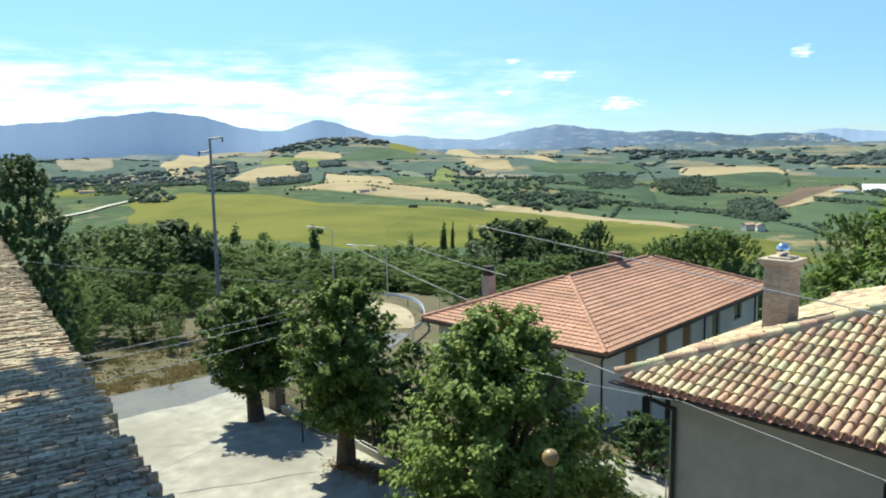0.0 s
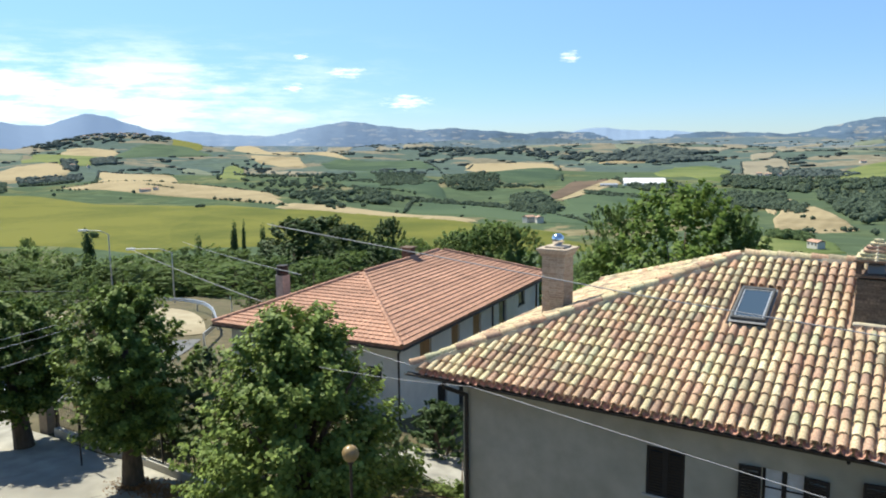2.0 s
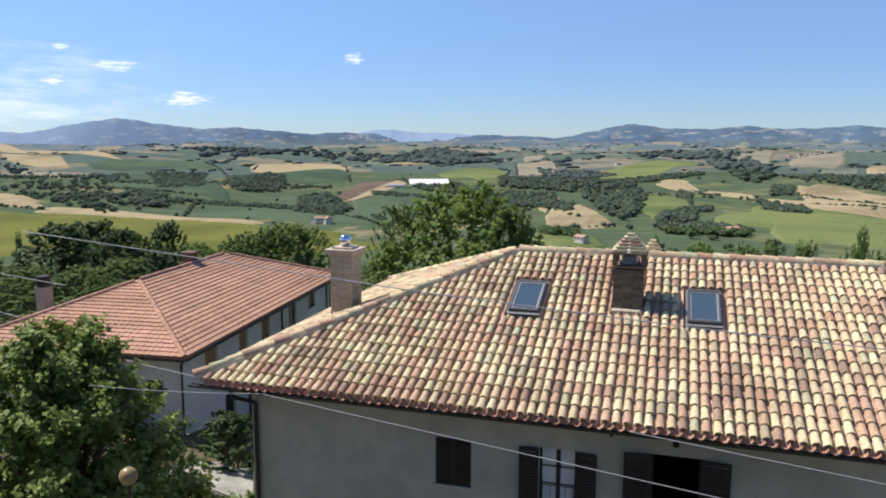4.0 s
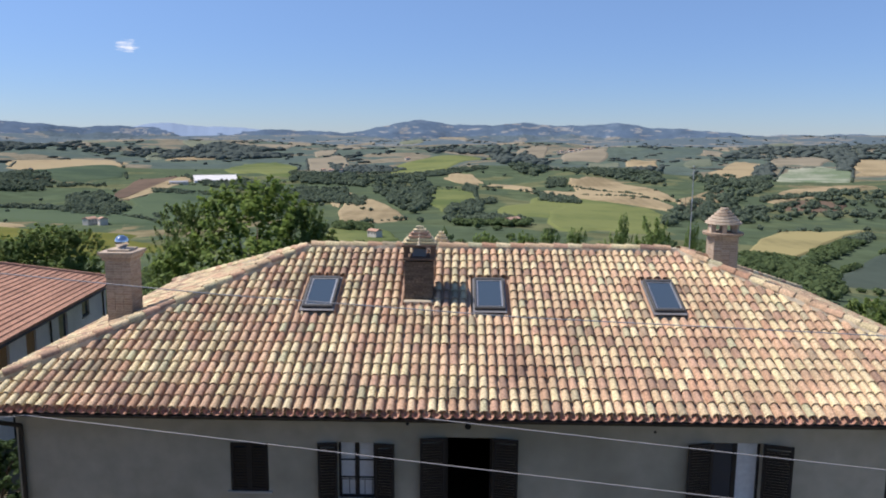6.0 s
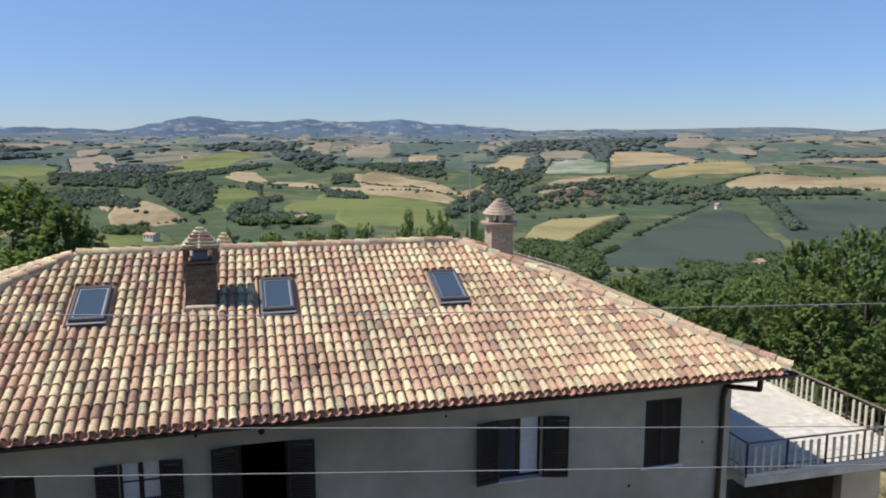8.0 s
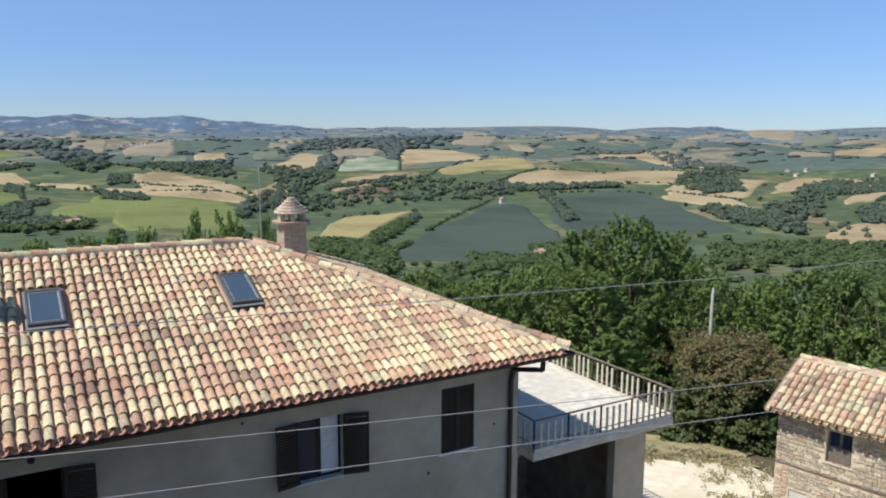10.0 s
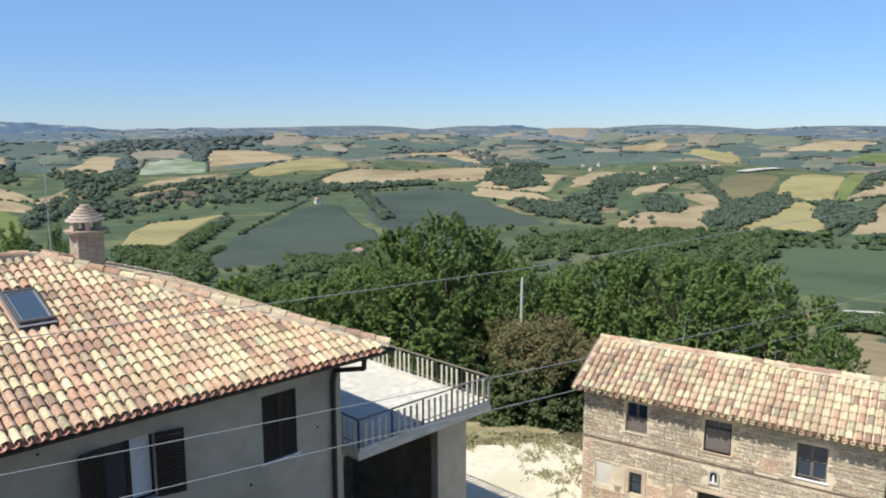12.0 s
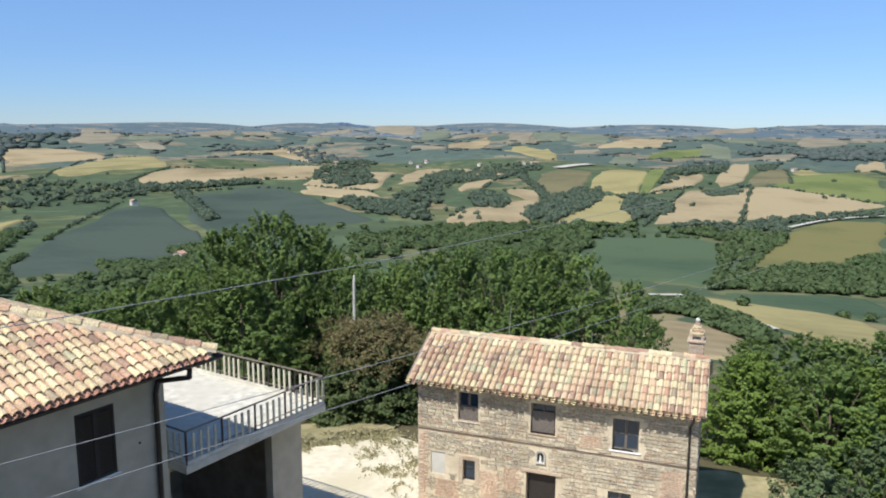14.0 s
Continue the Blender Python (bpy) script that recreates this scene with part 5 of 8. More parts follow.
for k in range(14):                       # the town across the valley
    farm(7.4 + k * 0.19, 1420 + 40 * math.sin(k * 1.9), 9 + 3 * abs(math.sin(k)), 7, 6, 35 * k, name="village_house", label="pale village house with a tiled roof on a far ridge")

# ---- main house ----
YE, XL, XR, ZG = 14.8, -10.55, 12.5, 6.0        # eaves line and gutter height
RUN, RISE, ROOF0 = 6.4, 2.38, 6.12
COSP = RUN / math.hypot(RUN, RISE)
SLOPE = math.hypot(RUN, RISE)
YW, WXL, WXR, YB = 15.5, -9.5, 11.45, 26.9

farmhouse = thing("farmhouse", pose(0, 0, 0), "long grey rendered farmhouse under an old clay tile hip roof", "house")
front_holes = [(-4.87, -4.05, 4.02, 5.12), (-2.55, -1.74, 3.85, 5.16), (-0.24, 0.78, 3.05, 5.31), (5.43, 6.49, 3.82, 5.28), (9.12, 10.08, 3.72, 5.40),
               (-2.5, -1.6, 0.9, 2.2), (5.5, 6.4, 0.9, 2.2), (-0.2, 0.8, 0.0, 2.1)]
bm = bmesh.new()
wall_with_openings(bm, WXL, WXR, -1.5, 5.98, YW, YW + 0.4, front_holes)
wall = part("wall", bm, PLASTER, farmhouse)
part("wall", box_bm(WXL, WXL + 0.4, YW + 0.4, YB, -3, 5.98), PLASTER, farmhouse)
part("wall", box_bm(WXR - 0.4, WXR, YW + 0.4, YB, -3, 5.98), PLASTER, farmhouse)
part("wall", box_bm(WXL + 0.4, WXR - 0.4, YB - 0.4, YB, -3, 5.98), PLASTER, farmhouse)
# floor painted near-black so that the rooms look unlit
part("inner_floor", box_bm(WXL + 0.41, WXR - 0.41, YW + 0.42, YB - 0.42, 2.7, 2.9), SHADE_BLACK, farmhouse)

bm = bmesh.new()
x0, x1, y0, y1 = XL + 0.05, XR - 0.05, YE + 0.05, YE + 2 * RUN - 0.05
e, f = (x0 + RUN, y0 + RUN, ROOF0 + RISE), (x1 - RUN, y0 + RUN, ROOF0 + RISE)
a, b, c, d = (x0, y0, ROOF0), (x1, y0, ROOF0), (x1, y1, ROOF0), (x0, y1, ROOF0)
for q in ((a, b, f, e), (b, c, f), (c, d, e, f), (d, a, e)):
    poly_prism(bm, q, 0.10)
roof = part("roof", bm, MORTAR, farmhouse, "weathered cream, pink and brown clay tiles")
part("soffit", box_bm(WXL - 0.9, WXR + 0.9, YE + 0.12, YE + 2 * RUN - 0.12, 5.985, 6.02), WOOD_WEATHERED, farmhouse)



def slope_v(y):
    """Distance up the front slope of the place above y."""
    return (y - YE) / COSP


SKYLIGHTS = [(-3.84, -3.04), (0.39, 1.18), (4.75, 5.52)]
HOLES = [(a - XL - 0.06, b - XL + 0.06, slope_v(18.05), slope_v(19.54)) for a, b in SKYLIGHTS] + [(-1.38 - XL, -0.64 - XL, slope_v(18.62), slope_v(19.45))]
tiled_face(roof, (XL, YE, ROOF0), (1, 0, 0), (0, RUN, RISE), XR - XL, SLOPE, COSP, 1, HOLES, (4.6, 17.6, 0, 5))
tiled_face(roof, (XR, YE, ROOF0), (0, 1, 0), (-RUN, 0, RISE), 2 * RUN, SLOPE, COSP, 2)
tiled_face(roof, (XL, YE + 2 * RUN, ROOF0), (0, -1, 0), (RUN, 0, RISE), 2 * RUN, SLOPE, COSP, 3)
tiled_face(roof, (XR, YE + 2 * RUN, ROOF0), (-1, 0, 0), (0, -RUN, RISE), XR - XL, SLOPE, COSP, 4)
TOP_L, TOP_R = (XL + RUN, YE + RUN, ROOF0 + RISE + 0.03), (XR - RUN, YE + RUN, ROOF0 + RISE + 0.03)
ridge_line(roof, (XL - 0.02, YE - 0.02, ROOF0 + 0.04), TOP_L, 5)
ridge_line(roof, (XR + 0.02, YE - 0.02, ROOF0 + 0.04), TOP_R, 6)
ridge_line(roof, (XL, YE + 2 * RUN, ROOF0 + 0.04), TOP_L, 7)
ridge_line(roof, (XR, YE + 2 * RUN, ROOF0 + 0.04), TOP_R, 8)
ridge_line(roof, TOP_L, TOP_R, 9)


def gutter(parent, p, q, r=0.075):
    """A half-round gutter along the eaves."""
    p, q = Vector(p), Vector(q)
    d = (q - p).normalized()
    s = d.cross(Vector((0, 0, 1)))
    bm = bmesh.new()
    ends = []
    for c in (p, q):
        ends.append([bm.verts.new(c + s * (-rr * math.cos(math.pi * k / 6)) + Vector((0, 0, -rr * math.sin(math.pi * k / 6)))) for rr in (r, r - 0.012) for k in range(7)])
    A, B = ends
    for k in range(6):
        bm.faces.new((A[k], A[k + 1], B[k + 1], B[k]))
        bm.faces.new((A[7 + k + 1], A[7 + k], B[7 + k], B[7 + k + 1]))
    for k in (0, 6):
        bm.faces.new((A[k], B[k], B[7 + k], A[7 + k]))
    return part("gutter", bm, METAL_DARK, parent)


gutter(farmhouse, (XL - 0.1, YE - 0.10, ZG + 0.02), (XR + 0.1, YE - 0.10, ZG + 0.02))
gutter(farmhouse, (XR + 0.10, YE - 0.1, ZG + 0.02), (XR + 0.10, YE + 2 * RUN, ZG + 0.02))
part("downpipe", pipe_bm([(-9.55, YE - 0.1, 5.94), (-9.55, YE - 0.08, 5.82), (-9.36, YW - 0.07, 5.45), (-9.36, YW - 0.07, -1)], 0.05), METAL_DARK, farmhouse)
part("downpipe", pipe_bm([(11.62, YE - 0.1, 5.94), (11.62, YE - 0.08, 5.72), (11.24, YW - 0.08, 5.60), (11.16, YW - 0.08, 5.3), (11.16, YW - 0.08, -1)], 0.065), METAL_DARK, farmhouse)

for a, b in SKYLIGHTS:                      # roof windows, a little proud of the tiles
    v0, v1 = slope_v(18.16), slope_v(19.50)
    F = frame_matrix((a + 0.02, YE, ROOF0), (1, 0, 0), (0, RUN, RISE))
    w = b - a - 0.04
    bm = bmesh.new()
    for p in ((0, 0.055, v0, v1), (w - 0.055, w, v0, v1), (0.055, w - 0.055, v0, v0 + 0.09), (0.055, w - 0.055, v1 - 0.10, v1)):
        add_box(bm, p[0], p[1], p[2], p[3], 0.0, 0.19, bevel=0.01)
    bmesh.ops.transform(bm, matrix=F, verts=bm.verts[:])
    fr = part("roof_window", bm, WINDOW_METAL, roof, "grey metal framed roof window")
    bm = box_bm(0.05, w - 0.05, v0 + 0.08, v1 - 0.09, 0.13, 0.15)
    bmesh.ops.transform(bm, matrix=F, verts=bm.verts[:])
    part("pane", bm, SKY_GLASS, fr)
    bm = bmesh.new()
    for p in ((0.055, 0.09, v0 + 0.09, v1 - 0.10), (w - 0.09, w - 0.055, v0 + 0.09, v1 - 0.10), (0.09, w - 0.09, v0 + 0.09, v0 + 0.125), (0.09, w - 0.09, v1 - 0.135, v1 - 0.10)):
        add_box(bm, *p, 0.155, 0.165)
    bmesh.ops.transform(bm, matrix=F, verts=bm.verts[:])
    part("sash", bm, GALVANISED, fr)
    bm = box_bm(-0.03, w + 0.03, v0 - 0.10, v0 - 0.01, 0.10, 0.118)
    for p in ((-0.04, -0.004, v0 - 0.10, v1 + 0.06), (w + 0.004, w + 0.04, v0 - 0.10, v1 + 0.06), (-0.004, w + 0.004, v1 + 0.004, v1 + 0.06)):
        add_box(bm, *p, 0.06, 0.105)
    bmesh.ops.transform(bm, matrix=F, verts=bm.verts[:])
    part("flashing", bm, FLASHING, fr)

# windows of the front

def add_shutters(fr, x0, x1, z0, z1, wl, wr, open_l=0, open_r=0, mat=None, closed=False):
    """A pair of louvred shutters: folded back on the wall (or closed in the opening)."""
    h = z1 - z0
    for side, w in ((0, wl), (1, wr)):
        ob = part("shutter", shutter_bm(w, h), mat or SHUTTER, farmhouse, "dark brown louvred shutter" if not mat else "")
        add_slats(ob, w, h, mat or SHUTTER)
        if closed:
            ob.matrix_basis = pose(x0 + 0.01 if side == 0 else x1 - 0.01, YW + 0.03, z0, 0, 0, 0) @ (Matrix.Identity(4) if side == 0 else Matrix.Diagonal((-1, 1, 1, 1)))
        elif side == 0:
            ob.matrix_basis = pose(x0 + 0.0, YW - 0.02, z0, 0, 0, 0) @ Matrix.Rotation(radians(open_l), 4, "Z") @ Matrix.Diagonal((-1, 1, 1, 1))
        else:
            ob.matrix_basis = pose(x1, YW - 0.02, z0, 0, 0, 0) @ Matrix.Rotation(radians(-open_r), 4, "Z")


H = front_holes
w1 = window(farmhouse, *H[0], YW, SHUTTER)
add_shutters(w1, H[0][0], H[0][1], H[0][2], H[0][3], 0.40, 0.40, closed=True)
w2 = window(farmhouse, *H[1], YW, SHUTTER, 2, 2, (True, True))
add_shutters(w2, H[1][0], H[1][1], H[1][2], H[1][3], 0.42, 0.42, 6, 6)
# iron bars low in the second window
bm = bmesh.new()
for k in range(5):
    add_tube(bm, (-2.47 + k * 0.165, YW + 0.06, 3.87), (-2.47 + k * 0.165, YW + 0.06, 4.32), 0.008, n=6)
add_tube(bm, (-2.53, YW + 0.06, 4.30), (-1.76, YW + 0.06, 4.30), 0.01, n=6)
part("window_grille", bm, METAL_DARK, w2, "black iron grille")
bm = bmesh.new()
for a, b, c, d in ((-0.24, -0.18, 3.05, 5.31), (0.72, 0.78, 3.05, 5.31), (-0.18, 0.72, 5.25, 5.31)):
    add_box(bm, a, b, YW + 0.12, YW + 0.2, c, d)
w3 = part("french_window", bm, SHUTTER, farmhouse, "open french window, dark inside")
add_shutters(w3, -0.24, 0.78, 3.05, 5.31, 0.54, 0.54, 8, 8)
w4 = window(farmhouse, *H[3], YW, SHUTTER, 2, 0, (False, True))
add_shutters(w4, H[3][0], H[3][1], H[3][2], H[3][3], 0.55, 0.60, 10, 14)
w5 = window(farmhouse, *H[4], YW, SHUTTER, 2, 1, sill_mat=WHITE_PAINT)
add_shutters(w5, H[4][0], H[4][1], H[4][2], H[4][3], 0.47, 0.47, closed=True)
for hh in H[5:7]:
    window(farmhouse, *hh, YW, SHUTTER)
part("door", box_bm(-0.2, 0.8, YW + 0.15, YW + 0.2, 0.0, 2.1), SHUTTER, farmhouse)
# black discs paint the shade of the holes
for x, z, r in ((0.24, 5.56, 0.07), (-1.05, 5.60, 0.035), (4.2, 5.5, 0.03), (10.7, 4.2, 0.03), (8.75, 3.3, 0.035)):   # vent holes and hooks in the render
    bm = tube_bm((x, YW + 0.01, z), (x, YW - 0.012, z), r, r, 10)
    part("vent", bm, SHADE_BLACK, farmhouse)

# chimneys on the main roof
ch = thing("brick_chimney", pose(0, 0, 0), "tall brick chimney with a moulded cap and a steel ball cowl", "chimney")
shaft = brick_pier(ch, "shaft", -9.31, -8.64, 19.58, 20.24, 6.4, 8.35, BRICK, 21)
bm = bmesh.new()
for k, (g, z) in enumerate(((0.05, 8.35), (0.09, 8.43), (0.13, 8.50))):
    add_box(bm, -9.31 - g, -8.64 + g, 19.58 - g, 20.24 + g, z, z + 0.075, bevel=0.01)
add_box(bm, -9.26, -8.67, 19.62, 20.2, 8.575, 8.63, bevel=0.012)
part("cap", bm, BRICK, ch)
bm = bmesh.new()
bmesh.ops.create_uvsphere(bm, u_segments=20, v_segments=12, radius=0.18, matrix=Matrix.Translation((-8.97, 19.9, 8.80)))
part("cowl", bm, STEEL, ch, "polished steel ball cowl", True)
part("cowl_neck", tube_bm((-8.97, 19.9, 8.62), (-8.97, 19.9, 8.72), 0.10, 0.09, 14), GALVANISED, ch)

ch = thing("dark_chimney", pose(0, 0, 0), "sooty brick chimney with a stepped tile hood", "chimney")
brick_pier(ch, "shaft", -1.34, -0.64, 18.70, 19.38, 7.2, 8.55, BRICK_SMOKED, 22)
for x in (-1.36, -0.70):
    for y in (18.63, 19.31):
        part("hood_post", box_bm(x, x + 0.11, y, y + 0.11, 8.665, 8.928), BRICK_DARK, ch)
bm = bmesh.new()
add_box(bm, -1.38, -0.58, 18.61, 19.44, 8.60, 8.66, bevel=0.01)
part("hood_base", bm, BRICK_DARK, ch)
part("hood_slab", box_bm(-1.41, -0.55, 18.58, 19.47, 8.93, 8.985, bevel=0.01), BRICK_DARK, ch)
part("flue", box_bm(-1.15, -0.81, 18.85, 19.2, 8.66, 8.86, bevel=0.02), WIRE_GREY, ch)
tile_pyramid(ch, -0.98, 19.02, 8.985, 0.74, 0.44, 23)
part("apron", box_bm(-1.36, -0.6, 18.52, 18.68, 7.42, 7.60, bevel=0.03), MORTAR, ch)

ch = thing("dark_chimney", pose(0, 0, 0), "brick chimney with a stepped tile hood behind the ridge", "chimney")
brick_pier(ch, "shaft", -0.78, -0.26, 22.3, 22.85, 7.3, 8.28, BRICK_DARK, 24)
tile_pyramid(ch, -0.52, 22.57, 8.28, 0.62, 0.55, 25)

ch = thing("brick_chimney", pose(0, 0, 0), "brick chimney with a round stepped tile cap", "chimney")
brick_pier(ch, "shaft", 7.38, 8.08, 21.95, 22.6, 7.3, 8.85, BRICK, 26)
bm = bmesh.new()
bmesh.ops.create_cone(bm, cap_ends=True, segments=20, radius1=0.56, radius2=0.58, depth=0.07, matrix=Matrix.Translation((7.73, 22.27, 8.9)))
for k in range(6):
    a = 6.2832 * k / 6 + 0.3
    part("lantern_post", box_bm(-0.08, 0.08, -0.06, 0.06, 8.937, 9.188), BRICK, ch).matrix_basis = Matrix.Translation((7.73 + 0.36 * math.cos(a), 22.27 + 0.36 * math.sin(a), 0)) @ Matrix.Rotation(a, 4, "Z")
part("lantern_base", bm, BRICK, ch)
for k in range(6):
    bm = tube_bm((7.73, 22.27, 9.19 + k * 0.078), (7.73, 22.27, 9.25 + k * 0.078), 0.52 * (1 - k / 6.6), 0.50 * (1 - k / 6.6), 16)
    part("cap_tile", bm, BRICK, ch)

an = thing("aerial", pose(6.42, 21.1, 8.5), "thin television aerial on a metal mast", "aerial")
part("mast", tube_bm((0, 0, -0.3), (0, 0, 2.4), 0.018, 0.012, 6), GALVANISED, an)
bm = bmesh.new()
add_tube(bm, (-0.1, 0.05, 2.33), (0.75, -0.1, 2.3), 0.010, n=5)
for k in range(10):
    add_tube(bm, (-0.05 + k * 0.085, -0.12, 2.32), (-0.05 + k * 0.085, 0.12, 2.32), 0.006, n=4)
part("upper_array", bm, METAL_DARK, an)
bm = bmesh.new()
add_tube(bm, (-0.35, 0, 1.32), (0.3, 0, 1.36), 0.010, n=5)
for k in range(5):
    add_tube(bm, (-0.3 + k * 0.13, -0.05, 1.15), (-0.3 + k * 0.13, 0.05, 1.5), 0.006, n=4)
part("lower_array", bm, METAL_DARK, an)

# terrace over the garage
terrace = thing("terrace", pose(0, 0, 0), "flat concrete roof terrace with a metal railing over a garage", "terrace")
bm = bmesh.new()
add_box(bm, 12.0, 17.35, 15.5, 16.4, 2.84, 3.08, bevel=0.02)
add_box(bm, 11.46, 17.35, 16.4, 22.5, 2.84, 3.08)
part("deck", bm, DECK, terrace, "worn pale concrete deck")
bm = bmesh.new()
wall_with_openings(bm, 11.46, 17.15, -3, 2.84, 16.4, 16.7, [(12.15, 15.85, -3, 2.62)])
part("garage_wall", bm, PLASTER, terrace)
part("garage_wall", box_bm(16.85, 17.15, 16.7, 22.4, -5, 2.84), PLASTER, terrace)
part("garage_wall", box_bm(11.46, 16.85, 22.1, 22.4, -5, 2.84), PLASTER, terrace)
part("garage_floor", box_bm(11.5, 16.85, 16.7, 22.1, -2.9, -2.8), CONCRETE, terrace)
# sheets added over the walls and ceiling to darken the unlit garage
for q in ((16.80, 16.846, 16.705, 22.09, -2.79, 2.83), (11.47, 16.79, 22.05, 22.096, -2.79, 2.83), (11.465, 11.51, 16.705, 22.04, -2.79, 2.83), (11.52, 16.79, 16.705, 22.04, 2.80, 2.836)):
    part("garage_lining", box_bm(*q), GARAGE_SHADE, terrace, "inside of the garage, painted darker for shade")


def railing(parent, p, q, step, flip=False):
    """Square pale bars between dark posts under a dark handrail."""
    p, q = Vector(p), Vector(q)
    d = (q - p)
    n = max(2, round(d.length / step))
    ang = math.atan2(d.y, d.x)
    me = bpy.data.meshes.get("baluster_mesh")
    if me is None:
        b = box_bm(-0.04, 0.04, -0.022, 0.022, 0.06, 0.80, bevel=0.006)
        me = bpy.data.meshes.new("baluster_mesh")
        b.to_mesh(me)
        b.free()
        me.materials.append(WEATHERED_BAR)
        me2 = bpy.data.meshes.new("rail_post_mesh")
        b = box_bm(-0.022, 0.022, -0.022, 0.022, -0.05, 0.90)
        b.to_mesh(me2)
        b.free()
        me2.materials.append(METAL_DARK)
    me2 = bpy.data.meshes["rail_post_mesh"]
    for k in range(n + 1):
        c = p + d * k / n
        child("rail_post" if k % 5 == 0 else "baluster", me2 if k % 5 == 0 else me, parent, Matrix.Translation(c) @ Matrix.Rotation(ang, 4, "Z"))
    up = Vector((0, 0, 1))
    part("handrail", tube_bm(p + up * 0.90, q + up * 0.90, 0.03, n=6), RUSTY, parent)
    part("kerb", box_bm(0, d.length, -0.05, 0.05, 0, 0.10), DECK, parent, "pale concrete kerb").matrix_basis = Matrix.Translation(p) @ Matrix.Rotation(ang, 4, "Z")
    part("lower_rail", tube_bm(p + up * 0.22, q + up * 0.22, 0.018, n=6), RUSTY, parent)


railing(terrace, (12.06, 15.56, 3.08), (17.3, 15.56, 3.08), 0.235)
railing(terrace, (17.3, 15.56, 3.08), (17.3, 22.45, 3.08), 0.235)
railing(terrace, (12.06, 15.56, 3.08), (12.06, 16.5, 3.08), 0.235)

# ---- second house, white with an orange roof ----
h2 = thing("white_house", pose(-19.6, 26.8, 0, 0, 0, 5.8), "white two-storey house under an orange tile hip roof", "house")
EX0, EX1, EY0, EY1, EZ, APX = -11.25, 0.05, -0.15, 20.3, 2.45, 2.08
WX0, WX1, WY0, WY1 = -10.65, -0.6, 0.6, 19.6
right_holes = [(2.7, 3.9, 0.80, 1.92), (6.15, 7.15, -0.35, 1.90), (8.85, 9.95, 0.40, 1.92), (12.6, 13.75, 0.15, 2.0), (15.8, 16.9, 1.0, 2.05), (4.5, 5.6, -4.0, -0.85), (7.0, 8.3, -4.0, -0.85), (10.5, 11.6, -3.0, -1.0)]
bm = bmesh.new()
wall_with_openings(bm, WY0, WY1, -5, 2.42, 0, 0.35, right_holes)
bmesh.ops.transform(bm, matrix=Matrix.Translation((WX1, 0, 0)) @ Matrix.Rotation(radians(90), 4, "Z"), verts=bm.verts[:])
part("wall", bm, WHITE_WALL, h2)
bm = bmesh.new()
front_h2 = [(-2.4, -1.5, -0.2, 1.1), (-6.2, -5.2, -0.2, 1.1), (-9.2, -8.2, -0.2, 1.1)]
wall_with_openings(bm, WX0, WX1 - 0.35, -5, 2.42, WY0, WY0 + 0.35, front_h2)
part("wall", bm, WHITE_WALL, h2)
part("wall", box_bm(WX0, WX0 + 0.35, WY0 + 0.35, WY1, -6, 2.42), WHITE_WALL, h2)
part("wall", box_bm(WX0 + 0.35, WX1 - 0.35, WY1 - 0.35, WY1, -6, 2.42), WHITE_WALL, h2)
# near-black floor in place of shade behind the openings
part("inner_floor", box_bm(WX0 + 0.36, WX1 - 0.36, WY0 + 0.36, WY1 - 0.36, -0.5, -0.3), SHADE_BLACK, h2)
for i, (a, b, c, d) in enumerate(right_holes):
    R = Matrix.Translation((WX1, 0, 0)) @ Matrix.Rotation(radians(90), 4, "Z")
    bm = box_bm(a + 0.02, b - 0.02, 0.12, 0.17, c + 0.02, d - 0.02)
    if i in (0, 1, 2):
        add_box(bm, (a + b) / 2 - 0.03, (a + b) / 2 + 0.03, 0.085, 0.12, c + 0.02, d - 0.02)
    bmesh.ops.transform(bm, matrix=R, verts=bm.verts[:])
    opening = part("shutter" if i in (0, 1, 2) else "window" if i < 5 else "door", bm, SHUTTER_BROWN if i in (0, 1, 2) else GLASS if i < 5 else SHUTTER, h2, "brown closed shutter" if i in (0, 1, 2) else "")
    if i in (0, 1, 2):
        me = as_mesh("slat", *cube_data(), SHUTTER_BROWN)
        n = int((d - c) / 0.09)
        for k in range(n):
            child("slat", me, opening, R @ Matrix.Translation(((a + b) / 2, 0.105, c + 0.075 + k * 0.09)) @ Matrix.Diagonal((b - a - 0.12, 0.03, 0.05, 1)))
    bm = box_bm(a - 0.08, b + 0.08, -0.06, 0.12, c - 0.06, c)
    bmesh.ops.transform(bm, matrix=R, verts=bm.verts[:])
    part("sill", bm, CONCRETE, h2)
for a, b, c, d in front_h2:
    part("window", box_bm(a + 0.02, b - 0.02, WY0 + 0.12, WY0 + 0.16, c + 0.02, d - 0.02), GLASS, h2)
part("downpipe", pipe_bm([(EX1 - 0.1, EY0 + 0.1, 2.3), (WX1 + 0.06, WY0 - 0.06, 1.9), (WX1 + 0.06, WY0 - 0.06, -3)], 0.05), METAL_DARK, h2)
part("downpipe", pipe_bm([(EX1 - 0.05, 11.5, 2.3), (WX1 + 0.06, 11.5, 1.95), (WX1 + 0.06, 11.5, -3)], 0.05), METAL_DARK, h2)
part("downpipe", pipe_bm([(EX1 - 0.05, 19.0, 2.3), (WX1 + 0.06, 19.0, 1.95), (WX1 + 0.06, 19.0, -3)], 0.05), METAL_DARK, h2)
half = (EX1 - EX0) / 2
a, b, c, d = (EX0, EY0, EZ), (EX1, EY0, EZ), (EX1, EY1, EZ), (EX0, EY1, EZ)
e, f = (EX0 + half, EY0 + half, EZ + APX), (EX0 + half, EY1 - half, EZ + APX)
bm = bmesh.new()
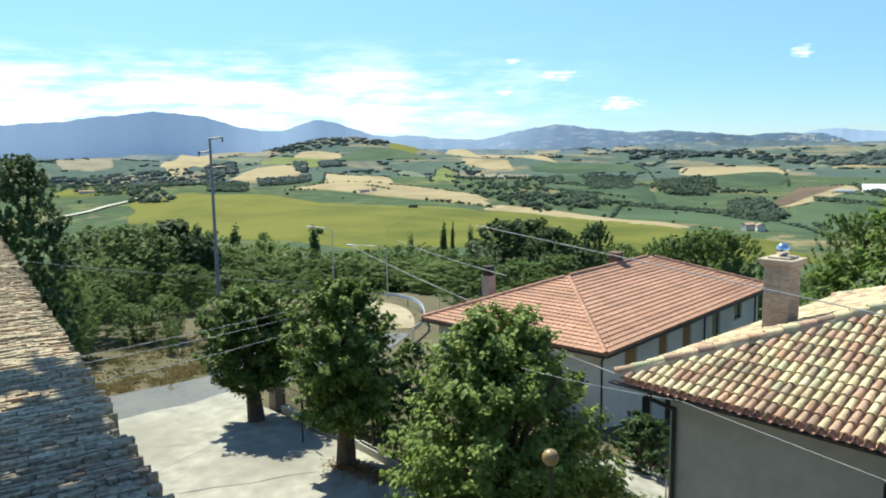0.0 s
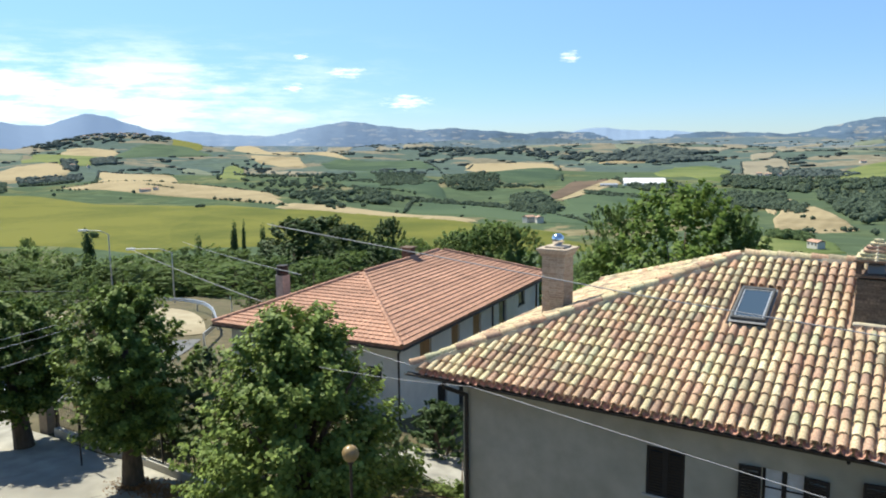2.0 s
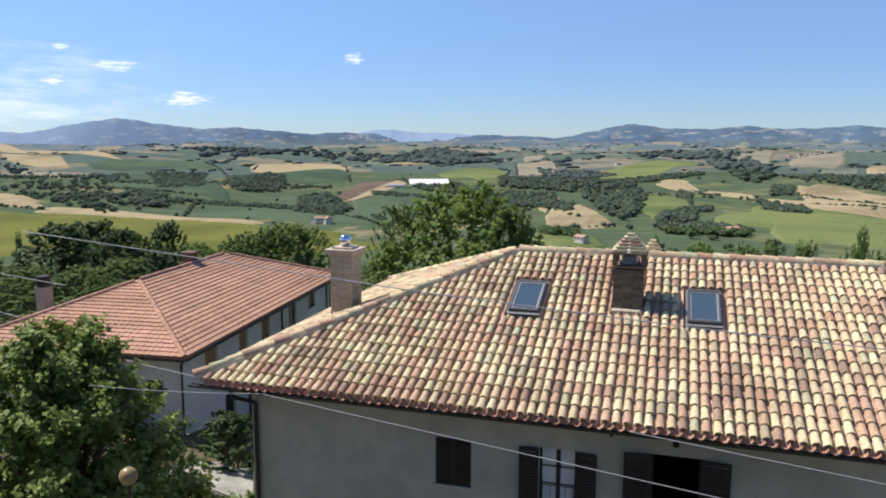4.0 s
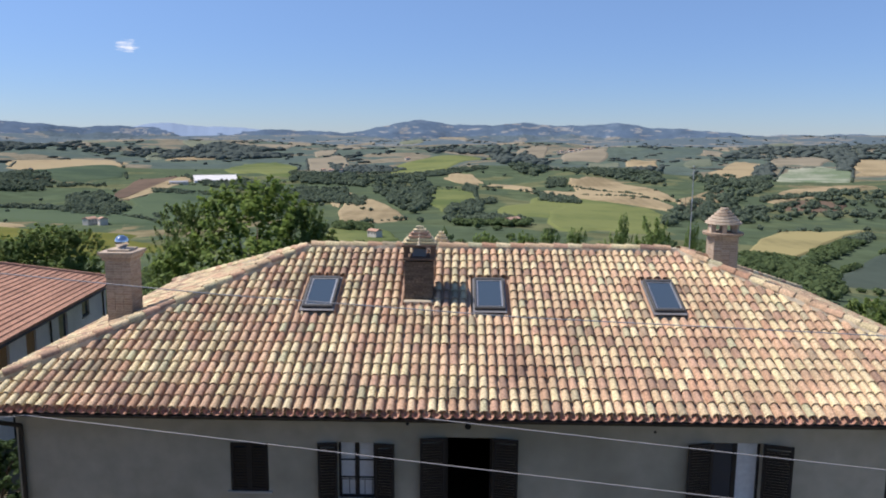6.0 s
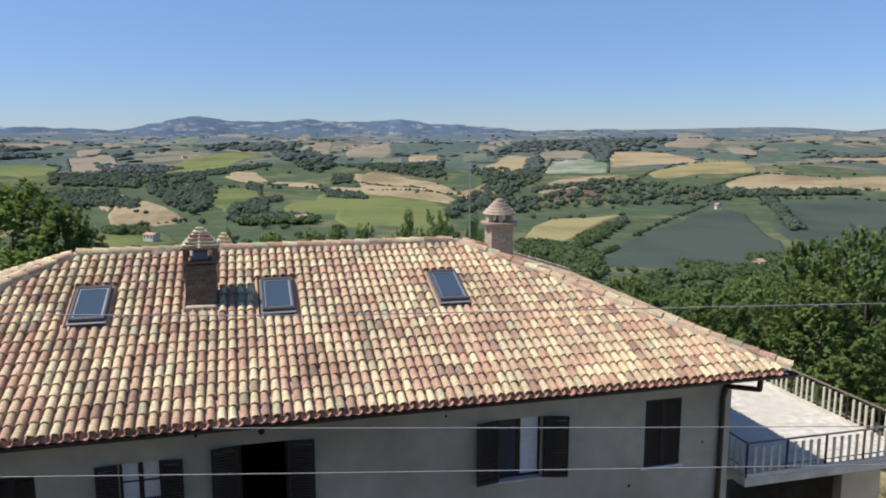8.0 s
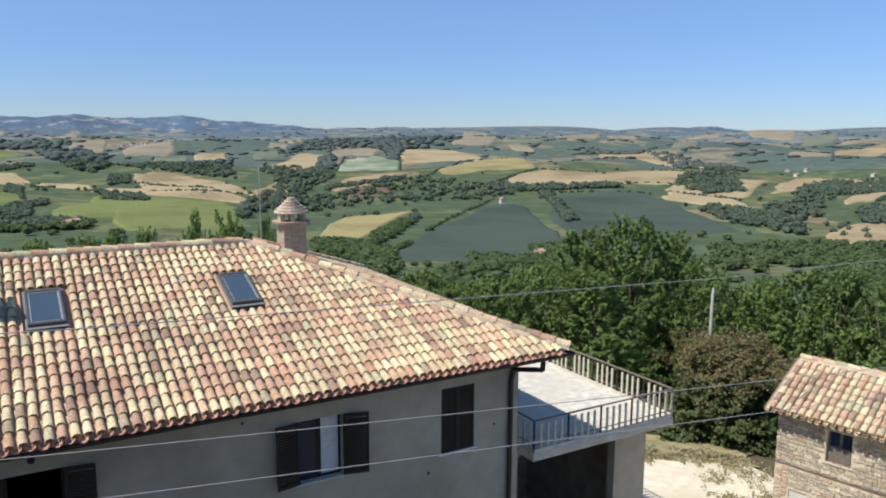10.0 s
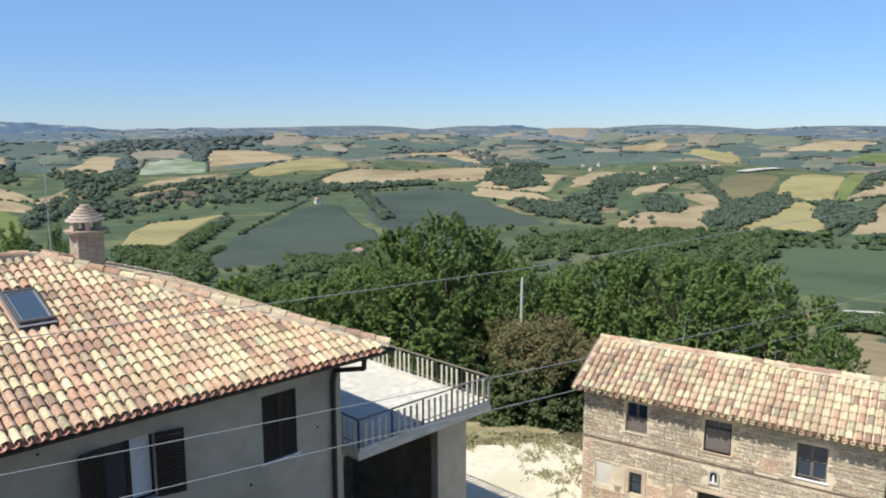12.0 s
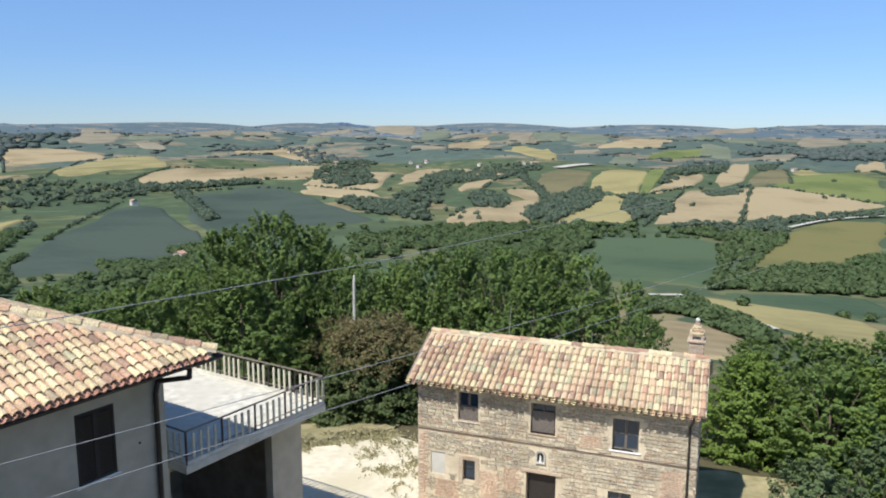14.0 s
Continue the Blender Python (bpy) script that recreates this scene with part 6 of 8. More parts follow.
for q in ((a, b, e), (b, c, f, e), (c, d, f), (d, a, e, f)):
    poly_prism(bm, q, 0.14)
roof2 = part("roof", bm, TILE_RED, h2, "even orange interlocking roof tiles")
part("soffit", box_bm(EX0 + 0.1, EX1 - 0.1, EY0 + 0.1, EY1 - 0.1, 2.30, 2.33), WOOD_WEATHERED, h2)


def courses(roof, o, u, v, length, slope, inset, seed, n):
    """Overlapping courses of flat tiles, each a stepped strip with rolls along it."""
    rng = random.Random(seed)
    F = frame_matrix(o, u, v)
    step = slope / n
    for j in range(n):
        v0, v1 = j * step, min((j + 1) * step + 0.03, slope)
        a0, a1 = inset * v0, inset * v1
        if length - 2 * a0 < 0.3:
            break
        bm = bmesh.new()
        z0, z1 = 0.062 + rng.uniform(0, 0.008), 0.02
        m = max(1, int((length - 2 * a0) / 0.30))
        low, high, under = [], [], []
        for k in range(2 * m + 1):
            t = k / (2 * m)
            lump = 0.022 if k % 2 else 0.0
            low.append(bm.verts.new((a0 + (length - 2 * a0) * t, v0, z0 + lump)))
            high.append(bm.verts.new((a1 + max(length - 2 * a1, 0.02) * t, v1, z1 + lump)))
            under.append(bm.verts.new((a0 + (length - 2 * a0) * t, v0 + 0.01, 0.0)))
        for k in range(2 * m):
            bm.faces.new((low[k], low[k + 1], high[k + 1], high[k]))
            bm.faces.new((under[k], under[k + 1], low[k + 1], low[k]))
        bmesh.ops.transform(bm, matrix=F, verts=bm.verts[:])
        part("tile_course", bm, TILE_RED, roof)


S2 = math.hypot(half, APX)
C2 = half / S2
courses(roof2, b, (0, 1, 0), (-half, 0, APX), EY1 - EY0, S2, C2, 31, 20)
courses(roof2, a, (1, 0, 0), (0, half, APX), EX1 - EX0, S2, C2, 32, 20)
courses(roof2, d, (0, -1, 0), (half, 0, APX), EY1 - EY0, S2, C2, 33, 20)
courses(roof2, c, (-1, 0, 0), (0, -half, APX), EX1 - EX0, S2, C2, 34, 20)


def plain_ridge(roof, p, q, r=0.13, expo=0.42):
    p, q = Vector(p), Vector(q)
    d = q - p
    n = int(d.length / expo)
    d.normalize()
    side = d.cross(Vector((0, 0, 1))).normalized()
    tv, tf = barrel(expo * 1.1, r, r * 0.9)
    me = as_mesh("ridge_tile", tv, tf, TILE_RED, True)
    for k in range(n):
        child("ridge_tile", me, roof, Matrix.Translation(p + d * k * expo + Vector((0, 0, 0.04))) @ frame_matrix((0, 0, 0), side, d))


for p, q in ((b, e), (a, e), (c, f), (d, f), (e, f)):
    plain_ridge(roof2, p, q)
gutter(h2, (EX1 + 0.07, EY0, EZ - 0.1), (EX1 + 0.07, EY1, EZ - 0.1))
gutter(h2, (EX0, EY0 - 0.07, EZ - 0.1), (EX1, EY0 - 0.07, EZ - 0.1))
chim2 = thing("round_chimney", pose(-31.3, 31.2, 0), "plastered chimney with a dark round cowl", "chimney")
part("shaft", box_bm(-0.3, 0.3, -0.3, 0.3, 2.2, 4.0, bevel=0.02), grainy("greyish_plaster", (0.27, 0.25, 0.225), (0.37, 0.345, 0.31), 6, 0.9, 0.2), chim2)
part("cowl", tube_bm((0, 0, 4.0), (0, 0, 4.55), 0.33, 0.33, 16), SHUTTER, chim2)
bm = bmesh.new()
for k in range(3):
    add_tube(bm, (0, 0, 4.08 + k * 0.16), (0, 0, 4.13 + k * 0.16), 0.36, 0.36, 16)
part("cowl_rings", bm, METAL_DARK, chim2)
chim3 = thing("brick_chimney", pose(-26.6, 37.2, 0, 0, 0, 5.8), "small dark brick chimney on the orange roof", "chimney")
brick_pier(chim3, "shaft", -0.3, 0.3, -0.3, 0.3, 3.6, 5.1, BRICK_DARK, 41)
part("cap", box_bm(-0.4, 0.4, -0.4, 0.4, 5.1, 5.2, bevel=0.02), BRICK_DARK, chim3)

# ---- stone house ----
h3 = thing("stone_house", pose(22.25, 15.75, 0, 0, 0, -78.0), "old stone and brick house with a clay tile gable roof", "house")
L3, R3, Z3, P3 = 10.5, 2.4, 2.42, 1.22
holes3 = [(1.81, 2.60, 0.95, 2.05), (4.58, 5.48, 0.88, 2.0), (7.48, 8.38, 0.70, 1.84), (0.72, 1.32, -1.32, -0.42), (2.02, 2.50, -1.40, -0.56), (4.45, 5.55, -3.0, -0.62), (7.4, 8.2, -2.1, -0.85)]
bm = bmesh.new()
wall_with_openings(bm, 0.22, L3 - 0.22, -4.5, 2.40, 0.40, 0.75, holes3)
stone_wall = part("wall", bm, MORTAR, h3, "field stone wall with brick patches")
bm = bmesh.new()
for x in (0.22, L3 - 0.57):
    q = [bm.verts.new((xx, y, z)) for xx in (x, x + 0.35) for y, z in ((0.75, -4.5), (4.35, -4.5), (4.35, 2.38), (R3, 2.38 + 1.05), (0.75, 2.55))]
    bm.faces.new(q[:5])
    bm.faces.new(q[5:][::-1])
    for k in range(5):
        bm.faces.new((q[k], q[(k + 1) % 5], q[5 + (k + 1) % 5], q[5 + k])[::-1])
part("gable_wall", bm, MORTAR, h3)
part("wall", box_bm(0.57, L3 - 0.57, 4.0, 4.35, -4.5, 2.38), MORTAR, h3)
# shade of the rooms put into the floor's colour
part("inner_floor", box_bm(0.58, L3 - 0.58, 0.76, 3.99, 0.2, 0.35), SHADE_BLACK, h3)
bm = bmesh.new()
for q in (((0, 0.05, Z3), (L3, 0.05, Z3), (L3, R3, Z3 + P3), (0, R3, Z3 + P3)), ((L3, 2 * R3, Z3), (0, 2 * R3, Z3), (0, R3, Z3 + P3), (L3, R3, Z3 + P3))):
    poly_prism(bm, q, 0.10)
roof3 = part("roof", bm, MORTAR, h3, "old cream, pink and orange clay tiles")
S3 = math.hypot(R3, P3)
tiled_face(roof3, (0, 0, Z3), (1, 0, 0), (0, R3, P3), L3, S3, 0, 51, (), (0, L3, 0, 6), 0.24, 0.37, BRICK)
tiled_face(roof3, (L3, 2 * R3, Z3), (-1, 0, 0), (0, -R3, P3), L3, S3, 0, 52, (), None, 0.24, 0.37, BRICK)
ridge_line(roof3, (0, R3, Z3 + P3 + 0.03), (L3, R3, Z3 + P3 + 0.03), 53)
part("cornice", box_bm(0.1, L3 - 0.1, 0.22, 0.40, 2.28, 2.40, bevel=0.02), BRICK, h3)
part("string_course", box_bm(0.2, L3 - 0.2, 0.36, 0.40, 0.43, 0.465), BRICK_DARK, h3)
for i, (a, b, c, d) in enumerate(holes3):
    if i < 3 or i == 6:
        fr = window(h3, a, b, c, d, 0.40, WOOD_WEATHERED, 2, 1, None, 0.16, True, WHITE_PAINT if i == 2 else BRICK)
    elif i == 3:
        fr = part("blocked_window", box_bm(a, b, 0.45, 0.6, c, d), CONCRETE, h3, "window opening walled up and rendered grey")
    elif i == 4:
        fr = window(h3, a, b, c, d, 0.40, SHUTTER, 1, 1, None, 0.14, False)
        bm = bmesh.new()
        for p in ((a - 0.16, a - 0.002, 0.37, 0.47, c - 0.1, d + 0.14), (b + 0.002, b + 0.16, 0.37, 0.47, c - 0.1, d + 0.14), (a - 0.002, b + 0.002, 0.37, 0.47, d + 0.002, d + 0.14)):
            add_box(bm, *p)
        part("surround", bm, BRICK, fr)
    else:
        part("door", box_bm(a + 0.03, b - 0.03, 0.62, 0.68, c, d - 0.02), SHUTTER, h3)
        part("lintel", box_bm(a - 0.22, b + 0.22, 0.33, 0.72, d, d + 0.12, bevel=0.015), BRICK, h3)
for i in (0, 1):                         # boards standing in the upper windows
    a, b, c, d = holes3[i]
    part("board", box_bm(a + 0.05, b - 0.05, 0.50, 0.53, c + 0.02, c + (d - c) * (0.5, 0.72)[i]), WOOD_WEATHERED, h3)
bm = bmesh.new()
for k in range(9):
    t0, t1 = math.pi * k / 9, math.pi * (k + 1) / 9
    add_box(bm, -0.03, 0.03, 0.34, 0.44, -0.05, 0.05, m=Matrix.Translation((4.98 + 0.15 * math.cos((t0 + t1) / 2), 0, 0.06 + 0.15 * math.sin((t0 + t1) / 2))) @ Matrix.Rotation(-(t0 + t1) / 2, 4, "Y"))
add_box(bm, 4.80, 5.16, 0.30, 0.44, -0.24, -0.17, bevel=0.01)
add_box(bm, 4.80, 4.86, 0.34, 0.44, -0.17, 0.06)
add_box(bm, 5.10, 5.16, 0.34, 0.44, -0.17, 0.06)
niche = part("niche", bm, CONCRETE, h3, "small arched wall niche with a white figure")
# black panel in front of the wall paints the niche's inner shade
part("niche_back", box_bm(4.86, 5.10, 0.385, 0.395, -0.17, 0.17), SHADE_BLACK, niche)
part("figurine", tube_bm((4.98, 0.365, -0.17), (4.98, 0.365, 0.08), 0.05, 0.02, 10), WHITE_PAINT, niche)
gutter(h3, (-0.05, -0.06, Z3 - 0.03), (L3 + 0.05, -0.06, Z3 - 0.03), 0.055)
part("downpipe", pipe_bm([(10.15, -0.05, 2.3), (10.02, 0.33, 1.9), (10.02, 0.33, -3)], 0.04), METAL_DARK, h3)
ch3 = thing("stone_house_chimney", h3.matrix_world.copy(), "small brick chimney with a pierced cap and a finial", "chimney")
brick_pier(ch3, "shaft", 9.75, 10.25, 2.75, 3.2, 3.1, 4.15, BRICK, 54)
bm = bmesh.new()
add_box(bm, 9.68, 10.32, 2.68, 3.27, 4.15, 4.24, bevel=0.02)
for x in (9.74, 10.14):
    for y in (2.74, 3.10):
        add_box(bm, x, x + 0.11, y, y + 0.11, 4.24, 4.44)
part("cap", bm, BRICK, ch3)
tile_pyramid(ch3, 10.0, 2.97, 4.44, 0.42, 0.42, 55, 4)
bm = bmesh.new()
bmesh.ops.create_icosphere(bm, subdivisions=2, radius=0.09, matrix=Matrix.Translation((10, 2.97, 4.93)))
part("finial", bm, CONCRETE, ch3, "", True)
for x in (3.1, 6.3):
    e = thing("aerial", h3.matrix_world @ Matrix.Translation((x, R3 + 0.2, Z3 + P3)), "thin bent aerial mast on the stone house", "aerial")
    bm = bmesh.new()
    add_tube(bm, (0, 0, -0.2), (0.08 if x < 5 else 0.01, 0, 1.3 if x < 5 else 0.55), 0.014, 0.008, 5)
    part("mast", bm, GALVANISED, e)


def stone_face(parent, x0, x1, z0, z1, y, holes, seed, single, m=None, mat=None):
    """Courses of rough stones and odd bricks, a little proud of the mortar; the first ones in the single stretch are built one by one."""
    rng = random.Random(seed)
    cv, cf = cube_data()
    vs = [(x * (0.93 if z > 0 else 1), yy, z) for x, yy, z in cv]
    loose, ones = [], []
    z = z0
    while z < z1 - 0.06:
        h = rng.choice((0.06, 0.08, 0.10, 0.13, 0.16))
        x = x0 + rng.uniform(-0.1, 0)
        while x < x1:
            w = h * rng.uniform(0.9, 3.0) if h > 0.065 else rng.choice((0.13, 0.26))
            a, b = max(x, x0), min(x + w - 0.018, x1)
            if b - a > 0.06 and not any(a < q[1] and b > q[0] and z < q[3] and z + h > q[2] for q in holes):
                p = Matrix.Translation(((a + b) / 2, y, z + h / 2 + rng.uniform(-0.012, 0.012))) @ Euler((0, radians(rng.uniform(-7, 7)), 0)).to_matrix().to_4x4() @ Matrix.Diagonal((b - a, 0.045 + rng.uniform(0, 0.024), h * rng.uniform(0.68, 0.95), 1))
                if m is not None:
                    p = m @ p
                (ones if single and single[0] < z < single[1] and len(ones) < 300 else loose).append(p)
            x += w
        z += h
    if ones:
        me = as_mesh("stone", vs, cf, mat or STONE)
        for p in ones:
            child("stone", me, parent, p)
    child("stonework", stamp("stonework", vs, cf, loose, mat or STONE), parent)["kind"] = "stuff"


PATCHES = [(0.22, 0.50, -3.2, 0.4), (0.95, 1.75, -2.2, -1.5), (2.75, 3.3, -2.4, -0.9), (3.6, 4.1, -1.5, -0.6), (6.4, 7.0, 0.6, 1.1), (9.2, 9.8, -1.4, 0.2)]


def brick_patch(parent, x0, x1, z0, z1, y, seed, holes):
    """Courses of bricks let into the stone wall where it was mended."""
    rng = random.Random(seed)
    cv, cf = cube_data()
    poses, z, k = [], z0, 0
    while z < z1:
        x = x0 + (0.06 if k % 2 else 0.0) + rng.uniform(-0.12, 0.02)
        end = x1 + rng.uniform(-0.02, 0.16)
        while x < end - 0.1:
            if x > 0.20 and not any(x < q[1] and x + 0.24 > q[0] and z < q[3] and z + 0.06 > q[2] for q in holes):
                poses.append(Matrix.Translation((x + 0.12, y, z + 0.03)) @ Matrix.Rotation(radians(rng.uniform(-2, 2)), 4, "Y") @ Matrix.Diagonal((0.225, 0.055 + rng.uniform(0, 0.012), 0.05, 1)))
            x += 0.24
        z += 0.066
        k += 1
    child("brick_patch", stamp("brick_patch", cv, cf, poses, HOUSE_BRICK), parent)["kind"] = "stuff"


OPENINGS3 = [(a - 0.02, b + 0.02, c - 0.06, d + 0.02) for a, b, c, d in holes3] + [(0.2, L3, 0.42, 0.48)]
for k, (a, b, c, d) in enumerate(PATCHES):
    brick_patch(stone_wall, a, b, c, d, 0.395, 160 + k, OPENINGS3)
hs = PATCHES + [(a - 0.02, b + 0.02, c - 0.06, d + 0.02) for a, b, c, d in holes3] + [(0.2, L3, 0.425, 0.47), (4.78, 5.18, -0.26, 0.24), (1.84, 2.68, -1.52, -0.40)]
stone_face(stone_wall, 0.22, L3 - 0.22, -3.2, 2.28, 0.395, hs, 61, (0.5, 2.0))
stone_face(stone_wall, 0.42, 4.3, -3.2, 2.4, 0, [], 62, None, Matrix.Translation((L3 - 0.215, 0, 0)) @ Matrix.Rotation(radians(90), 4, "Z"))
stone_face(stone_wall, -4.3, -0.42, -3.2, 2.4, 0, [], 63, None, Matrix.Translation((0.215, 0, 0)) @ Matrix.Rotation(radians(-90), 4, "Z"))

# ---- yards, road and bank ----
def sheet(name, mat, quad, label, category, lift=0.03, n=24, wobble=0.04, seed=0):
    """Ground cover draped between four corners, with an uneven edge."""
    a, b, c, d = quad
    ph = seed * 1.7
    vs, fs = [], []
    for j in range(n + 1):
        for i in range(n + 1):
            u, v = i / n, j / n
            u2 = u + wobble * (math.sin(v * 9 + ph) + 0.5 * math.sin(v * 23 + ph)) * (1 if i in (0, n) else 0.5)
            v2 = v + wobble * (math.sin(u * 8 + ph * 2) + 0.5 * math.sin(u * 27 + ph)) * (1 if j in (0, n) else 0.5)
            x = (a[0] * (1 - u2) + b[0] * u2) * (1 - v2) + (d[0] * (1 - u2) + c[0] * u2) * v2
            y = (a[1] * (1 - u2) + b[1] * u2) * (1 - v2) + (d[1] * (1 - u2) + c[1] * u2) * v2
            vs.append((x, y, ground_z(x, y) + lift))
    for j in range(n):
        for i in range(n):
            o = j * (n + 1) + i
            fs.append((o, o + 1, o + n + 2, o + n + 1))
    return tagged(new(name, as_mesh(name, vs, fs, mat, True)), label, category, kind="structure")


def ribbon(name, mat, pts, width, label, lift=0.05):
    """A road along a line of points, following the ground."""
    fine = []
    for (x0, y0), (x1, y1) in zip(pts, pts[1:]):
        n = max(2, int(math.hypot(x1 - x0, y1 - y0) / 1.2))
        fine += [(x0 + (x1 - x0) * k / n, y0 + (y1 - y0) * k / n) for k in range(n)]
    for _ in range(6):
        fine = [fine[0]] + [((p[0] + 2 * q[0] + r[0]) / 4, (p[1] + 2 * q[1] + r[1]) / 4) for p, q, r in zip(fine, fine[1:], fine[2:])] + [fine[-1]]
    vs, fs, m = [], [], 6
    for i, (x, y) in enumerate(fine):
        p, q = fine[max(i - 1, 0)], fine[min(i + 1, len(fine) - 1)]
        dx, dy = q[0] - p[0], q[1] - p[1]
        l = math.hypot(dx, dy)
        nx, ny = -dy / l, dx / l
        zc = ground_z(x, y)
        for k in range(m + 1):
            s = (k / m - 0.5) * width
            vs.append((x + nx * s, y + ny * s, max(zc, ground_z(x + nx * s, y + ny * s)) + lift))
    for i in range(len(fine) - 1):
        for k in range(m):
            o = i * (m + 1) + k
            fs.append((o, o + 1, o + m + 2, o + m + 1))
    tagged(new(name, as_mesh(name, vs, fs, mat, True)), label, "road", kind="structure")
    return fine


ROAD = [(-36.3, -25), (-36.2, 0), (-36.0, 9), (-35.9, 15), (-36.5, 20), (-38.6, 26.5), (-43.0, 32.3), (-48.2, 36.4), (-53.2, 38.0), (-57.8, 36.3), (-63, 32), (-69, 29.0), (-78, 24), (-90, 14), (-105, 0)]
SANDY = grainy("sandy_track", (0.30, 0.25, 0.16), (0.44, 0.38, 0.26), 0.8, 0.95, 0.4, 12, (0.24, 0.19, 0.11))
centre = ribbon("road", ASPHALT, ROAD[:7], 4.3, "worn grey asphalt road past the yard")[:-1] + ribbon("road_bend", SANDY, ROAD[6:], 4.3, "dusty ochre road round the bend")
PALE_ROAD = grainy("dusty_road", (0.42, 0.40, 0.35), (0.56, 0.53, 0.46), 0.4, 0.95)
ribbon("country_road", PALE_ROAD, [(-470, 118), (-499.5, 144.8), (-529.9, 167.0), (-551.3, 188.8), (-572, 204)], 3.6, "pale country road between the fields", 0.9)
ribbon("country_road", PALE_ROAD, [(652, 291), (690, 293), (744, 294)], 12.0, "pale country road between the fields", 1.2)
ribbon("country_road", PALE_ROAD, [(154, 47), (161, 41), (150, 35), (127, 22), (120, 17)], 2.0, "pale farm track below the village", 0.3)
ribbon("country_road", PALE_ROAD, [(345, 50), (389, 41), (415, 29), (431, 16)], 2.4, "pale farm track along a field", 0.9)
sheet("yard", GRAVEL, ((-34.15, 3.0), (-9.8, 3.0), (-9.8, 15.2), (-34.2, 16.4)), "pale sun-bleached concrete yard with cracks", "yard", 0.075, 40, 0.012, 1)
sheet("pavement", GRAVEL, ((-19.5, 21.6), (-10.2, 22.2), (-10.2, 25.5), (-17.0, 25.0)), "pale paving beside the white house", "paving", 0.05, 16, 0.03, 2)
BRIGHT_GRAVEL = grainy("bright_gravel", (0.58, 0.52, 0.385), (0.78, 0.71, 0.545), 3.0, 0.95, 0.4, 30, (0.58, 0.52, 0.37))
sheet("gravel_yard", BRIGHT_GRAVEL, ((12.6, 3.0), (22.6, 3.0), (28.2, 21.2), (18.5, 25.6)), "bright sun-bleached gravel yard", "yard", 0.12, 60, 0.012, 3)


sheet("dry_grass", grainy("parched_grass", (0.26, 0.22, 0.11), (0.44, 0.38, 0.21), 3.0, 0.95, 0.6, 14, (0.20, 0.19, 0.085)), ((18.6, 25.2), (28.6, 20.6), (33.5, 25.0), (24.0, 30.5)), "parched yellow grass behind the gravel yard", "grass", 0.09, 40, 0.02, 5)


sheet("dry_grass", bpy.data.materials["parched_grass"], ((25.5, 8.5), (31.0, 9.5), (33.8, 2.6), (28.5, 2.0)), "parched yellow grass beside the stone house", "grass", 0.09, 24, 0.03, 6)


def crack(pts):
    """A repaired crack in the yard: a narrow darker strip."""
    vs, fs = [], []
    for (x, y) in pts:
        z = ground_z(x, y) + 0.085
        vs += [(x, y - 0.02, z), (x + 0.05, y + 0.02, z)]
    for i in range(len(pts) - 1):
        fs.append((2 * i, 2 * i + 1, 2 * i + 3, 2 * i + 2))
    tagged(new("yard_crack", as_mesh("yard_crack", vs, fs, ASPHALT)), "dark crack across the pale yard", "crack", kind="structure")


crack([(-24.4, 9.4), (-24.0, 10.5), (-23.4, 11.6), (-23.1, 12.8), (-22.6, 13.8)])
crack([(-30.5, 9.5), (-29.2, 10.4), (-28.6, 11.5), (-27.2, 12.3), (-26.6, 13.4)])
crack([(-26, 7.6), (-25.2, 8.6), (-24.4, 9.4)])

# fence along the yard: low wall, iron bars, gate pier
fence = thing("iron_fence", pose(0, 0, 0), "low wall with rusty iron railings along the yard", "fence")
FA, FB = Vector((-29.6, 16.35, 0)), Vector((-17.0, 15.9, 0))
d = FB - FA
ang = math.atan2(d.y, d.x)
n = 6
for k in range(n):
    p = FA + d * (k + 0.5) / n
    part("kerb_wall", box_bm(-d.length / n / 2 + 0.004, d.length / n / 2 - 0.004, -0.12, 0.12, -0.6, 0.34 + 0.02 * (k % 2), bevel=0.015), CONCRETE, fence).matrix_basis = Matrix.Translation((p.x, p.y, ground_z(p.x, p.y))) @ Matrix.Rotation(ang, 4, "Z")
post_me, bar_me = None, None
bm = box_bm(-0.03, 0.03, -0.03, 0.03, 0.3, 1.55)
post_me = bpy.data.meshes.new("fence_post")
bm.to_mesh(post_me)
bm.free()
post_me.materials.append(METAL_DARK)
bm = tube_bm((0, 0, 0.3), (0, 0, 1.4), 0.011, 0.011, 5)
bar_me = bpy.data.meshes.new("fence_bar")
bm.to_mesh(bar_me)
bm.free()
bar_me.materials.append(METAL_DARK)
nb = 84
for k in range(nb + 1):
    p = FA + d * k / nb
    child("fence_post" if k % 12 == 0 else "fence_bar", post_me if k % 12 == 0 else bar_me, fence, Matrix.Translation((p.x, p.y, ground_z(p.x, p.y))) @ Matrix.Rotation(ang, 4, "Z"))
for h in (0.5, 1.32):
    part("fence_rail", tube_bm(FA + Vector((0, 0, h + ground_z(FA.x, FA.y))), FB + Vector((0, 0, h + ground_z(FB.x, FB.y))), 0.016, n=6), METAL_DARK, fence)
pier = thing("gate_pier", pose(-30.4, 16.5, ground_z(-30.4, 16.5), 0, 0, 3), "square rendered gate pier by the road", "pier")
part("shaft", box_bm(-0.28, 0.28, -0.28, 0.28, -0.3, 1.55, bevel=0.02), grainy("brown_render", (0.24, 0.19, 0.15), (0.34, 0.28, 0.22), 6, 0.9, 0.3), pier)
